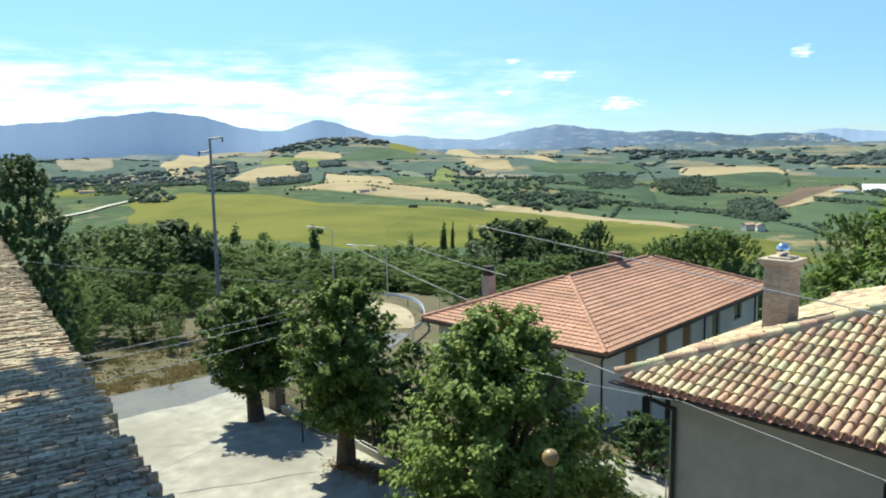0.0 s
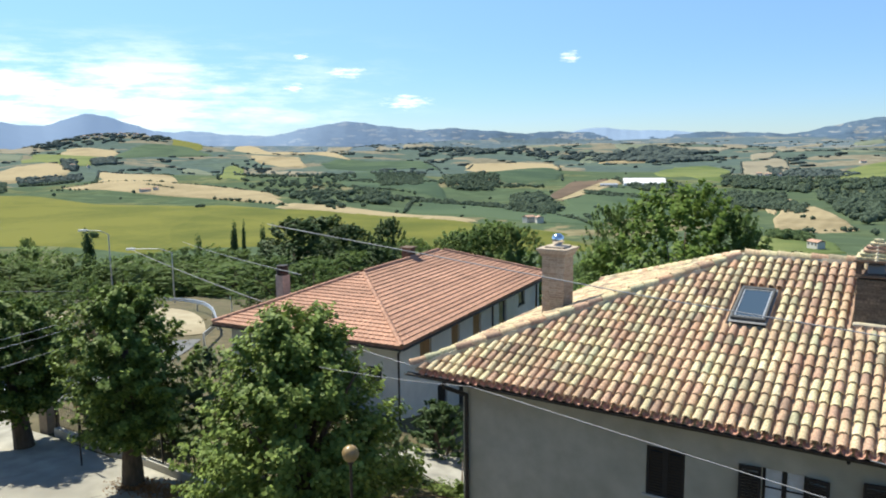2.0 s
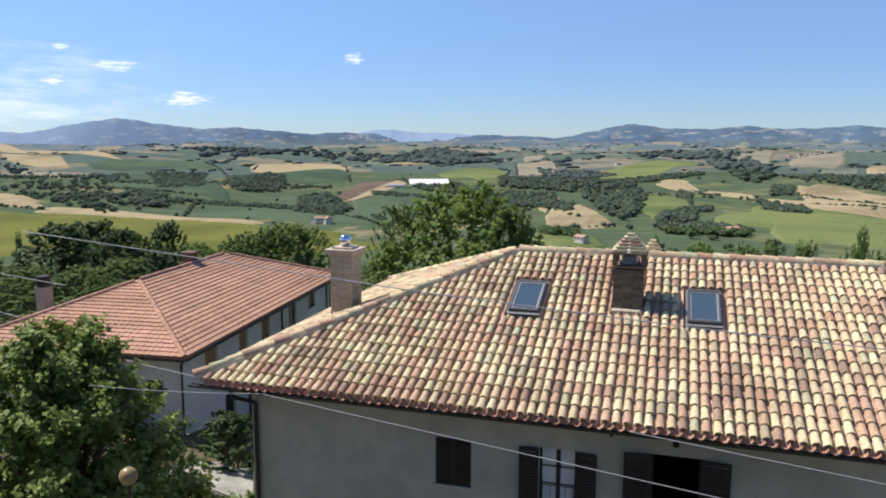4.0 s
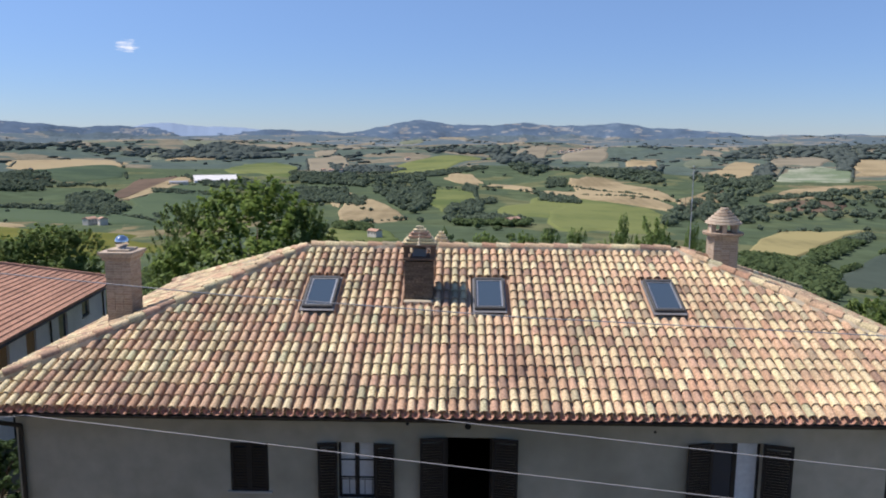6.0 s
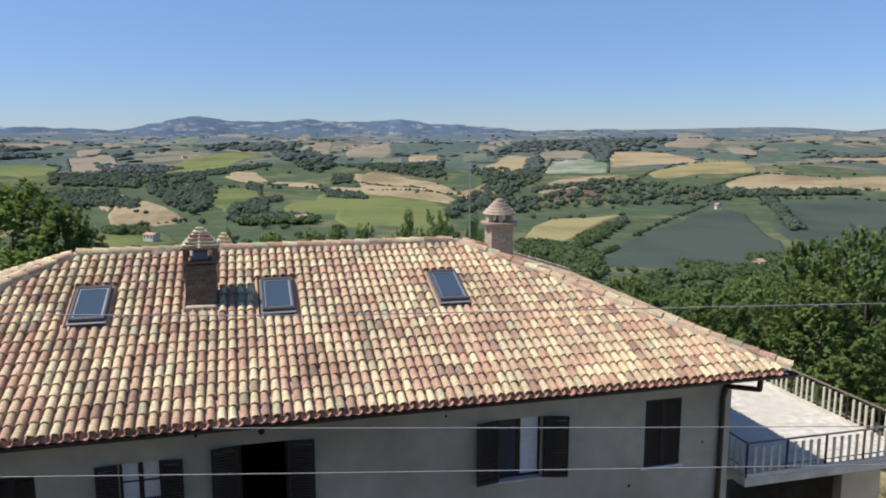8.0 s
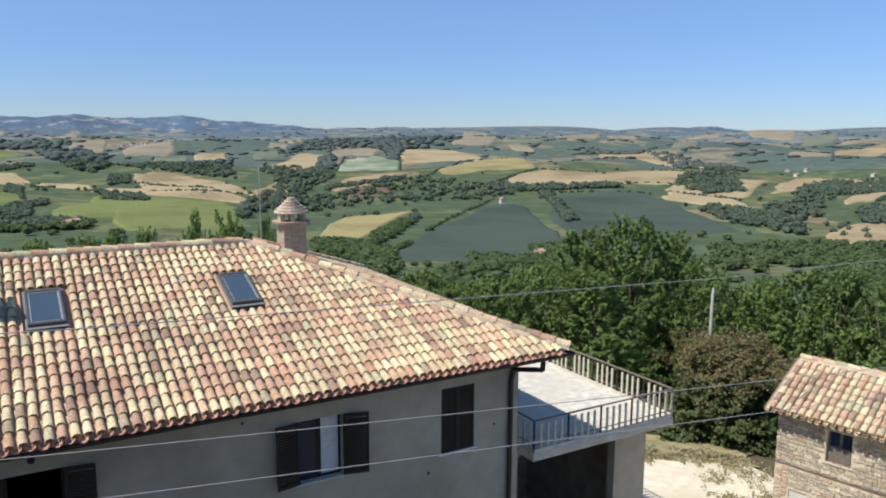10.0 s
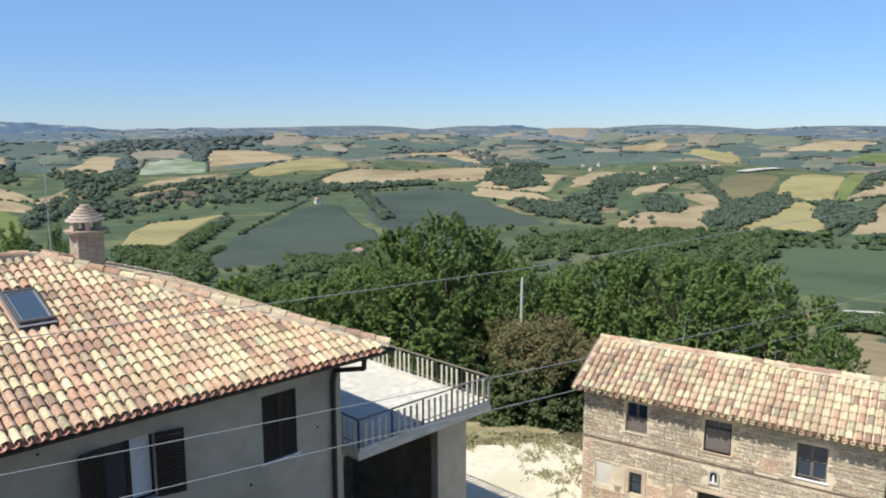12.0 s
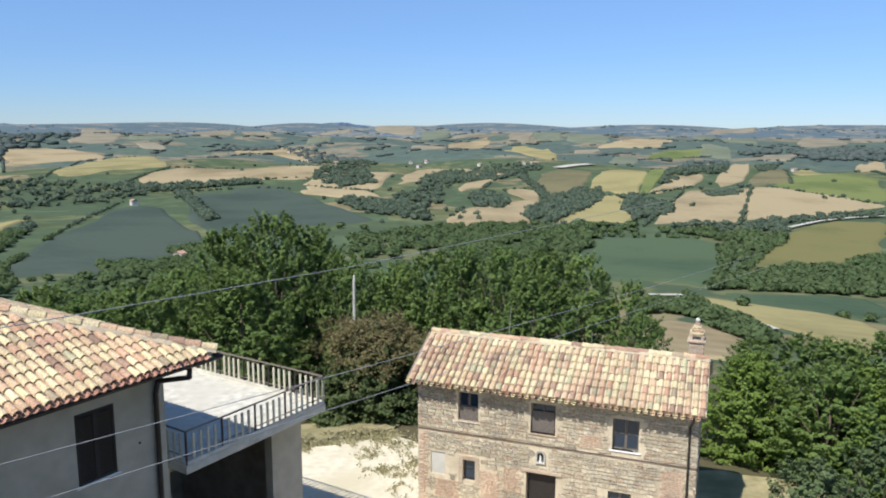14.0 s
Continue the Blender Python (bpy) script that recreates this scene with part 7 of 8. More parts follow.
part("cap", box_bm(-0.33, 0.33, -0.33, 0.33, 1.55, 1.63, bevel=0.02), CONCRETE, pier)
sign = thing("sign_post", pose(-25.5, 14.9, ground_z(-25.5, 14.9)), "thin metal sign post beside the fence", "post")
part("post", tube_bm((0, 0, -0.2), (0, 0, 2.7), 0.03, n=8), METAL_DARK, sign)
part("sign", box_bm(-0.2, 0.2, -0.012, 0.012, 2.2, 2.65, bevel=0.005), SHUTTER_BROWN, sign)

# an estate car on the road, at the yard's corner
CAR_PAINT = material("silver_paint", (0.44, 0.46, 0.49), 0.32, 0.6)[0]
TYRE = material("tyre_rubber", (0.025, 0.025, 0.026), 0.85)[0]
CAR_GLASS = material("car_glass", (0.02, 0.024, 0.03), 0.05)[0]
car = thing("estate_car", pose(-37.0, 18.8, ground_z(-37.0, 18.8) + 0.06, 0, 0, -88), "silver estate car driving on the asphalt road", "car")
SIDE = [(2.22, 0.28), (2.26, 0.52), (2.10, 0.70), (1.15, 0.92), (0.45, 1.36), (-0.30, 1.45), (-1.50, 1.42), (-1.95, 1.20), (-2.22, 0.92), (-2.26, 0.45), (-2.20, 0.28)]
bm = bmesh.new()
rows = []
for y, tuck in ((-0.88, 0.0), (-0.90, 0.0), (0.90, 0.0), (0.88, 0.0)):
    rows.append([bm.verts.new((x * (0.985 if abs(y) < 0.9 else 1.0), y * (1 - 0.20 * max(0.0, z - 0.92) / 0.53), z)) for x, z in SIDE])
for A, B in zip(rows, rows[1:]):
    for k in range(len(SIDE)):
        j = (k + 1) % len(SIDE)
        bm.faces.new((A[k], B[k], B[j], A[j]))
bm.faces.new(rows[0])
bm.faces.new(rows[-1][::-1])
bmesh.ops.recalc_face_normals(bm, faces=bm.faces[:])
part("body", bm, CAR_PAINT, car)
for sgn in (-1, 1):
    for x0, x1, x2, x3 in ((0.95, 0.46, -0.22, -0.22), (-0.30, -0.30, -1.10, -1.10), (-1.18, -1.18, -1.52, -1.85)):
        bm = bmesh.new()
        q = [(x0, 0.97), (x1, 1.33), (x2, 1.38), (x3, 0.97)]
        vs = [bm.verts.new((x, sgn * (0.905 * (1 - 0.20 * (z - 0.92) / 0.53)), z)) for x, z in q]
        ws = [bm.verts.new((x, sgn * (0.88 * (1 - 0.20 * (z - 0.92) / 0.53)), z)) for x, z in q]
        bm.faces.new(vs)
        bm.faces.new(ws[::-1])
        for k in range(4):
            bm.faces.new((vs[k], ws[k], ws[(k + 1) % 4], vs[(k + 1) % 4]))
        bmesh.ops.recalc_face_normals(bm, faces=bm.faces[:])
        part("side_window", bm, CAR_GLASS, car)
    for x in (1.38, -1.36):
        wheel = part("wheel", tube_bm((x, sgn * 0.70, 0.32), (x, sgn * 0.915, 0.32), 0.32, 0.32, 24), TYRE, car, "black tyre")
        part("rim", tube_bm((x, sgn * 0.90, 0.32), (x, sgn * 0.925, 0.32), 0.21, 0.19, 16), GALVANISED, wheel, "silver rim")
    part("headlight", box_bm(2.08, 2.20, sgn * 0.62 - 0.18, sgn * 0.62 + 0.18, 0.56, 0.68, bevel=0.02), GLASS, car)
    part("door_mirror", box_bm(0.82, 0.98, sgn * 0.99 - 0.09, sgn * 0.99 + 0.09, 0.92, 1.04, bevel=0.03), CAR_PAINT, car)
for name, quad in (("windscreen", ((1.12, 0.95), (0.50, 1.345))), ("rear_window", ((-1.98, 1.20), (-2.21, 0.95)))):
    (xa, za), (xb, zb) = quad
    bm = bmesh.new()
    o = 0.012 if name == "windscreen" else -0.012
    wa, wb = 0.80 * (1 - 0.20 * (za - 0.92) / 0.53), 0.80 * (1 - 0.20 * (zb - 0.92) / 0.53)
    poly_prism(bm, [(xa + o, -wa, za + 0.012), (xa + o, wa, za + 0.012), (xb + o, wb, zb + 0.012), (xb + o, -wb, zb + 0.012)], 0.01)
    bmesh.ops.recalc_face_normals(bm, faces=bm.faces[:])
    part(name, bm, CAR_GLASS, car)
part("grille", box_bm(2.20, 2.262, -0.42, 0.42, 0.34, 0.50, bevel=0.01), METAL_DARK, car)

# lamps and poles
lamp = thing("globe_lamp", pose(-11.15, 13.1, ground_z(-11.15, 13.1)), "street lamp with a yellowed glass globe", "lamp")
part("post", tube_bm((0, 0, -0.2), (0, 0, 4.4), 0.045, 0.035, 10), METAL_DARK, lamp)
bm = bmesh.new()
bmesh.ops.create_uvsphere(bm, u_segments=20, v_segments=12, radius=0.2, matrix=Matrix.Translation((0, 0, 4.58)))
part("globe", bm, material("yellowed_globe", (0.32, 0.22, 0.10), 0.35)[0], lamp, "yellowed globe", True)
part("collar", tube_bm((0, 0, 4.33), (0, 0, 4.42), 0.07, 0.09, 12), METAL_DARK, lamp)


def street_lamp(x, y, height, arm, label):
    e = thing("street_lamp", pose(x, y, ground_z(x, y)), label, "lamp", "street lamps")
    part("pole", tube_bm((0, 0, -0.3), (0, 0, height - 0.5), 0.08, 0.05, 8), GALVANISED, e)
    part("arm", pipe_bm([(0, 0, height - 0.5), (arm[0] * 0.35, arm[1] * 0.35, height - 0.12), arm_end(arm, height)], 0.035, 6), GALVANISED, e)
    ax, ay, az = arm_end(arm, height)
    u = Vector((arm[0], arm[1], 0)).normalized()
    bm = box_bm(-0.12, 0.62, -0.13, 0.13, -0.08, 0.08, bevel=0.04)
    bmesh.ops.transform(bm, matrix=Matrix.Translation((ax, ay, az)) @ Matrix.Rotation(math.atan2(u.y, u.x), 4, "Z"), verts=bm.verts[:])
    part("lamp_head", bm, WHITE_PAINT, e, "white lamp head")


def arm_end(arm, height):
    return (arm[0], arm[1], height)


street_lamp(-56.4, 42.7, 5.1, (-1.85, -2.45), "tall street lamp with a white head on a bent arm")
street_lamp(-63.0, 41.0, 6.9, (-1.1, -1.5), "distant street lamp on a thin bent pole")
pole = thing("power_pole", pose(-56.55, 25.9, -3.75), "tall tapered steel power line pole with crossarms", "pole")
part("shaft", tube_bm((0, 0, -2.0), (0, 0, 16.2), 0.20, 0.09, 10), grainy("weathered_steel", (0.16, 0.17, 0.19), (0.24, 0.25, 0.27), 5, 0.7, 0), pole)
for z, a, b in ((16.15, -0.1, 0.95), (15.1, -0.85, 0.1), (13.9, -0.1, 1.1)):
    bm = bmesh.new()
    u = Vector((0.44, 0.90, 0)).normalized()
    add_tube(bm, u * a + Vector((0, 0, z)), u * b + Vector((0, 0, z + 0.1)), 0.06, n=6)
    t = b if abs(b) > abs(a) else a
    add_tube(bm, u * t + Vector((0, 0, z + 0.1)), u * t + Vector((0, 0, z - 0.28)), 0.06, n=6)
    part("crossarm", bm, METAL_DARK, pole)
cp = thing("concrete_pole", pose(36.3, 29.9, ground_z(36.3, 29.9)), "pale concrete pole among the trees", "pole")
part("shaft", tube_bm((0, 0, -0.3), (0, 0, 8.25), 0.13, 0.09, 10), CONCRETE, cp)
part("insulator", tube_bm((0, 0, 8.25), (0, 0, 8.55), 0.05, 0.05, 8), WHITE_PAINT, cp)

mark = thing("marker_post", pose(-46.9, 40.9, ground_z(-46.9, 40.9)), "bent white marker post on the bank by the bend", "post")
part("post", pipe_bm([(0, 0, -0.2), (0.02, 0, 0.7), (-0.12, -0.05, 1.4)], 0.05), WHITE_PAINT, mark)
# guard rail round the outside of the bend
rail = thing("guard_rail", pose(0, 0, 0), "curved galvanised guard rail at the road bend", "guard rail")
line = []
for i, (x, y) in enumerate(centre):
    if -62 < x < -40.5:
        p, q = centre[i - 1], centre[i + 1]
        dx, dy = q[0] - p[0], q[1] - p[1]
        l = math.hypot(dx, dy)
        line.append((x + dy / l * 2.9, y - dx / l * 2.9))
bm = bmesh.new()
prev = None
for i, (x, y) in enumerate(line):
    z = ground_z(x, y) + 0.1
    ring = [bm.verts.new((x + o, y + o * 0.4, z + h)) for o, h in ((0, 0.52), (-0.06, 0.60), (0, 0.68), (-0.06, 0.76), (0, 0.84), (0.03, 0.84), (0.03, 0.52))]
    if prev:
        for k in range(7):
            bm.faces.new((prev[k], prev[(k + 1) % 7], ring[(k + 1) % 7], ring[k]))
    prev = ring
    if i % 3 == 0:
        part("rail_post", box_bm(x + 0.03, x + 0.13, y - 0.05, y + 0.05, z - 0.5, z + 0.8), GALVANISED, rail)
part("beam", bm, GALVANISED, rail)

# ---- the old wall under the camera ----
WALL_M = pose(-3.47, 1.39, 0, 0, 0, -8.4)
ram = thing("old_wall", WALL_M, "weathered top of the old brick and stone wall", "wall", kind="structure")
core = part("core", box_bm(-34, 5.6, -3.6, -0.06, -3, 10.0), MORTAR, ram)


def wall_top():
    rng = random.Random(71)
    cv, cf = cube_data()
    loose, ones = [], []
    x = 5.6
    while x > -34:
        w = rng.choice((0.026, 0.030, 0.034, 0.040, 0.05)) * (1.0 if x > -16 else 2.0)
        y = -rng.uniform(0.0, 0.13)
        lift = rng.uniform(-0.010, 0.010)
        while y > -3.6:
            ln = rng.choice((0.05, 0.07, 0.10, 0.13, 0.2))
            h = 0.12 + lift + rng.uniform(-0.018, 0.010)
            p = Matrix.Translation((x - w / 2, y - ln / 2, 10.0 + h / 2 - 0.02)) @ Euler((radians(rng.uniform(-2.5, 2.5)), radians(rng.uniform(-6, 6)), radians(rng.uniform(-5, 5)))).to_matrix().to_4x4() @ Matrix.Diagonal((w - 0.004, ln - 0.006, h, 1))
            if -2.2 > x > -4.5 and y > -0.6 and len(ones) < 300:
                ones.append(p)
            else:
                loose.append(p)
            y -= ln
        x -= w
    me = as_mesh("brick", cv, cf, OLD_BRICK_TOP)
    for p in ones:
        child("brick", me, core, p)
    child("brickwork", stamp("brickwork", cv, cf, loose, OLD_BRICK_TOP), core)["kind"] = "stuff"


wall_top()
stone_face(core, -34, 5.6, 0.0, 9.95, -0.06, [], 72, None)


# ---- trees ----
def limb(bm, pts, radii, n=7):
    """A bent, tapering branch through points."""
    rings = []
    for i, (p, r) in enumerate(zip(pts, radii)):
        p = Vector(p)
        d = (Vector(pts[min(i + 1, len(pts) - 1)]) - Vector(pts[max(i - 1, 0)])).normalized()
        q = d.to_track_quat("Z", "Y")
        rings.append([bm.verts.new(p + q @ Vector((math.cos(6.2832 * k / n) * r, math.sin(6.2832 * k / n) * r, 0))) for k in range(n)])
    for a, b in zip(rings, rings[1:]):
        for k in range(n):
            bm.faces.new((a[k], a[(k + 1) % n], b[(k + 1) % n], b[k]))
    bm.faces.new(rings[-1])
    bm.faces.new(rings[0][::-1])


def tree_wood(e, rng, h, r0, fork, spread, limbs=7):
    """The trunk and the limbs that fork from it."""
    bm = bmesh.new()
    top = (rng.uniform(-0.15, 0.15), rng.uniform(-0.15, 0.15), fork)
    limb(bm, [(0, 0, -0.3), (0, 0, 0.05), (top[0] * 0.5, top[1] * 0.5, fork * 0.5), top, (top[0], top[1], h * 0.8)], [r0 * 1.45, r0 * 1.15, r0 * 0.9, r0 * 0.75, r0 * 0.12], 9)
    part("trunk", bm, BARK, e, smooth=True)
    for i in range(limbs):
        a = 6.2832 * (i + rng.uniform(-0.3, 0.3)) / limbs
        z0 = fork * rng.uniform(0.85, 1.3)
        z1 = h * rng.uniform(0.55, 0.88)
        s = spread * rng.uniform(0.5, 0.8)
        bm = bmesh.new()
        limb(bm, [(top[0], top[1], z0), (math.cos(a) * s * 0.45, math.sin(a) * s * 0.45, (z0 + z1) / 2), (math.cos(a) * s, math.sin(a) * s, z1)], [r0 * 0.42, r0 * 0.27, r0 * 0.06], 6)
        part("limb", bm, BARK, e, smooth=True)


PROFILES = {"round": lambda f: math.sin(math.pi * (0.14 + 0.80 * f)) ** 0.6,
            "dome": lambda f: (1 - f ** 2.6) ** 0.60 * min(1.0, 0.82 + 0.8 * f),
            "egg": lambda f: math.sin(math.pi * (0.15 + 0.80 * f ** 1.05)) ** 0.65,
            "broad": lambda f: math.sin(math.pi * (0.27 + 0.69 * f)) ** 0.60,
            "tall": lambda f: math.sin(math.pi * (0.22 + 0.74 * f)) ** 0.9}


def shoot_crown(rng, h0, h1, half_w, profile, shoots, each, seed, reach=1.0, ruffle=0.27, spray=0.22, ragged=0.86):
    """Leaves along shoots that grow outwards and up through an uneven hull, and a looser filling behind them."""
    P, N = [], []
    shape = PROFILES[profile]
    for k in range(shoots):
        f, a = rng.uniform(0, 1), rng.uniform(0, 6.2832)
        swell = 1 + (0.40 if ragged > 0.8 else 0.20) * noise.noise((1.7 * math.cos(a), 1.7 * math.sin(a) + seed * 0.7, f * 3.4)) + 0.20 * noise.noise((4.2 * math.cos(a), 4.2 * math.sin(a), f * 8 + seed))
        inner = rng.random() < 0.28
        r = half_w * shape(f) * swell * (rng.uniform(0.35, 0.8) if inner else rng.uniform(ragged, 1.05))
        tip = np.array([r * math.cos(a), r * math.sin(a), h0 + (h1 - h0) * (f + (0.05 * rng.random() if f > 0.8 else 0))])
        d = np.array([math.cos(a) * rng.uniform(0.5, 1.1), math.sin(a) * rng.uniform(0.5, 1.1), rng.uniform(-0.1, 0.8) + 1.2 * f ** 2])
        d /= np.linalg.norm(d)
        length = half_w * rng.uniform(0.20, 0.38) * reach
        u = rng.uniform(0, 1, each)
        across = np.cross(d, (0, 0, 1.0))
        fan = rng.normal(size=each) * length * spray * (0.35 + u)
        p = tip - d * (u * length)[:, None] + across * fan[:, None] + rng.normal(size=(each, 3)) * length * 0.06
        p[:, 2] -= length * (0.22 * (1 - u) ** 2 + 0.8 * (fan / length) ** 2)
        P.append(p)
        N.append(np.tile(d * 0.35 + np.array([0, 0, 0.75]), (each, 1)) + np.array([0.3 * math.cos(a), 0.3 * math.sin(a), 0]) + rng.normal(size=(each, 3)) * ruffle)
    return np.concatenate(P), np.concatenate(N)


def make_tree(name, label, mat, seed, h, w, leaves, leaf, clear=0.18, r0=0.16, lumps=12, clumps=0, profile=None, each=44, reach=1.0, ruffle=0.27, spray=0.22, ragged=0.86):
    """A tree at the origin: trunk and crown."""
    rng = np.random.default_rng(seed)
    e = thing(name, pose(0, 0, 0), label, "tree")
    tree_wood(e, rng, h, r0, h * max(clear * 1.25, 0.26), w * 0.42)
    if profile:
        p, nm = shoot_crown(rng, h * clear, h, w / 2, profile, leaves // each, each, seed, reach, ruffle, spray, ragged)
    elif clumps:
        # leaves gathered in drooping tufts, so that light and dark pockets show
        p0, n0 = crown_points(rng, clumps, h * clear, h, w / 2, lumps)
        each = leaves // clumps
        d = rng.normal(size=(clumps * each, 3)) * np.array([0.27, 0.27, 0.11]) * w * 0.15
        p = np.repeat(p0, each, 0) + d
        nm = np.repeat(n0 * np.array([0.5, 0.5, 0.3]), each, 0) + np.array([0, 0, 0.9]) + rng.normal(size=p.shape) * 0.35
    else:
        p, nm = crown_points(rng, leaves, h * clear, h, w / 2, lumps)
    me = leaf_cards("crown", p, nm, leaf * rng.uniform(0.7, 1.35, len(p)), mat, seed)
    c = new("crown", me)
    c.parent = e
    return e


STOCK = {}


def place(kind, x, y, h, w):
    """A tree of a kind at (x, y), of that height and width; the first of each shape is built, the others copied."""
    rng = random.Random(int(x * 31 + y * 17))
    name, label, mat, shapes, h0, w0, leaves, leaf, clear, group = kind
    v = rng.randrange(shapes)
    m = Matrix.Translation((x, y, ground_z(x, y) - 0.05)) @ Matrix.Rotation(rng.uniform(0, 6.28), 4, "Z") @ Matrix.Diagonal((w / w0, w / w0, h / h0, 1))
    if (name, v) not in STOCK:
        t = make_tree(name, label, mat, 40 + v * 7 + len(name), h0, w0, leaves, leaf, clear, 0.16, 16, 0, None if name == "cypress" else ("round", "egg", "round")[v % 3], 26, 0.75)
        t["group"] = group
        STOCK[name, v] = t
        t.matrix_basis = m
    else:
        src = STOCK[name, v]
        t = copy_thing(src, Matrix.Identity(4))
        t.matrix_basis = m
    return t


OAK = ("oak_tree", "leafy green oak tree on the slope", LEAF_OAK, 3, 8.0, 5.5, 13000, 0.165, 0.12, "trees below the village")
DARK_OAK = ("holm_oak", "dense dark green holm oak", LEAF_DARK, 2, 8.0, 5.5, 17000, 0.20, 0.10, "trees below the village")
ACACIA = ("acacia_tree", "light green acacia tree with feathery leaves", LEAF_ACACIA, 3, 7.0, 5.0, 13000, 0.14, 0.10, "trees below the village")
WALNUT = ("walnut_tree", "large bright green walnut tree behind the farmhouse", LEAF_WALNUT, 1, 8.0, 6.5, 20000, 0.17, 0.10, "trees below the village")
CYPRESS = ("cypress", "narrow dark green cypress", LEAF_DARK, 1, 9.0, 1.6, 2600, 0.22, 0.03, "trees below the village")
place(DARK_OAK, -45.0, 9.4, 12.6, 5.8)
place(OAK, -76.6, 22.9, 8.9, 9.3)
place(OAK, -71.7, 25.1, 8.1, 8.3)
place(DARK_OAK, -74.3, 29.7, 9.2, 8.9)
place(OAK, -77.8, 34.2, 9.0, 8.0)
place(ACACIA, -85.4, 41.7, 8.9, 9.9)
place(ACACIA, -79.1, 42.9, 8.5, 9.5)
place(OAK, -73.0, 43.6, 6.6, 7.4)
place(ACACIA, -79.0, 52.8, 7.4, 10.2)
place(ACACIA, -80.6, 59.1, 8.5, 11.8)
place(ACACIA, -73.9, 59.8, 8.2, 11.2)
place(OAK, -65.9, 58.3, 6.6, 9.6)
place(DARK_OAK, -59.2, 61.0, 9.8, 9.2)
place(DARK_OAK, -60.0, 67.1, 11.1, 9.7)
place(DARK_OAK, -51.6, 61.1, 9.0, 7.0)
place(DARK_OAK, -51.2, 67.9, 11.0, 5.7)
place(OAK, -46.4, 65.2, 8.7, 6.9)
place(OAK, -39.6, 63.7, 10.1, 7.8)
place(OAK, -38.4, 67.9, 11.5, 8.7)
place(OAK, -34.3, 66.7, 11.4, 7.6)
place(ACACIA, -67.0, 20.3, 5.2, 5.7)
place(OAK, -69.8, 24.6, 5.6, 6.8)
place(ACACIA, -68.6, 32.8, 3.3, 5.8)
place(OAK, -68.6, 37.1, 3.9, 7.5)
place(ACACIA, -51.2, 31.3, 4.0, 3.3)
place(ACACIA, -46.8, 30.7, 3.3, 3.9)
place(OAK, -52.6, 28.8, 3.0, 4.7)
place(ACACIA, -50.9, 25.6, 3.3, 3.8)
place(OAK, -68.2, 45.5, 4.8, 8.0)
place(ACACIA, -67.9, 49.4, 4.8, 8.3)
place(OAK, -64.1, 51.1, 4.6, 8.9)
place(ACACIA, -57.1, 50.1, 3.3, 8.3)
place(OAK, -81.0, 22.2, 8.6, 8.2)
place(OAK, -74.3, 29.6, 6.8, 8.2)
place(ACACIA, -74.9, 33.4, 6.4, 8.5)
place(OAK, -75.0, 37.9, 6.1, 8.8)
place(ACACIA, -73.0, 41.5, 5.4, 8.9)
place(ACACIA, -72.9, 45.7, 5.3, 8.4)
place(OAK, -78.0, 25.2, 7.6, 7.4)
place(OAK, -44.4, 43.2, 4.7, 6.7)
place(ACACIA, -40.8, 44.0, 5.2, 6.5)
place(OAK, -41.1, 49.1, 6.2, 6.9)
place(DARK_OAK, -37.9, 49.1, 7.4, 4.8)
place(OAK, -37.5, 54.3, 8.0, 6.3)
place(OAK, -50.4, 12.9, 5.8, 4.1)
place(CYPRESS, -89.8, 79.5, 13.9, 1.4)
place(CYPRESS, -88.9, 80.6, 14.0, 0.8)
place(CYPRESS, -85.5, 81.3, 13.3, 1.1)
place(CYPRESS, -97.9, 60.4, 13.8, 2.0)
place(CYPRESS, -107.9, 52.5, 14.5, 2.2)
place(OAK, -101.5, 54.1, 12.6, 4.0)
place(CYPRESS, -89.4, 72.4, 12.0, 1.3)
place(ACACIA, -55.9, 15.5, 4.7, 5.2)
place(ACACIA, -52.8, 17.8, 2.8, 3.2)
place(ACACIA, -51.4, 19.6, 3.4, 3.2)
place(OAK, -62.5, 25.8, 4.2, 5.1)
place(ACACIA, -47.3, 18.3, 2.5, 1.1)
place(ACACIA, -52.6, 23.9, 2.5, 3.0)
place(OAK, -63.4, 21.5, 4.5, 4.3)
place(OAK, -57.3, 13.2, 5.6, 3.1)
place(WALNUT, -11.4, 41.5, 12.8, 9.9)
place(OAK, -15.8, 43.2, 11.8, 4.9)
place(OAK, -8.2, 41.2, 11.3, 4.0)
place(OAK, -36.4, 65.6, 11.6, 8.8)
place(OAK, -37.2, 61.6, 10.2, 7.1)
place(ACACIA, -15.8, 41.1, 9.8, 3.5)
place(ACACIA, 6.5, 41.5, 10.1, 2.5)
place(ACACIA, 8.5, 39.1, 10.9, 1.6)
place(ACACIA, 10.2, 39.7, 10.9, 3.2)
place(ACACIA, 11.2, 36.3, 10.6, 1.3)
place(ACACIA, 5.3, 43.7, 10.0, 2.6)
place(ACACIA, -0.8, 40.0, 9.9, 1.2)
place(ACACIA, 1.8, 46.0, 9.9, 4.1)
place(ACACIA, 9.4, 45.0, 10.1, 4.0)
place(ACACIA, 3.7, 43.8, 9.8, 3.9)
place(OAK, 36.9, 42.1, 12.6, 7.2)
place(OAK, 36.5, 37.0, 13.1, 6.6)
place(OAK, 40.5, 37.2, 12.6, 6.9)
place(ACACIA, 38.4, 32.0, 10.2, 4.8)
place(ACACIA, 28.5, 36.1, 9.5, 5.5)
place(OAK, 25.2, 36.1, 8.3, 5.7)
place(ACACIA, 22.0, 35.8, 7.8, 5.0)
place(OAK, 22.1, 40.4, 8.4, 5.0)
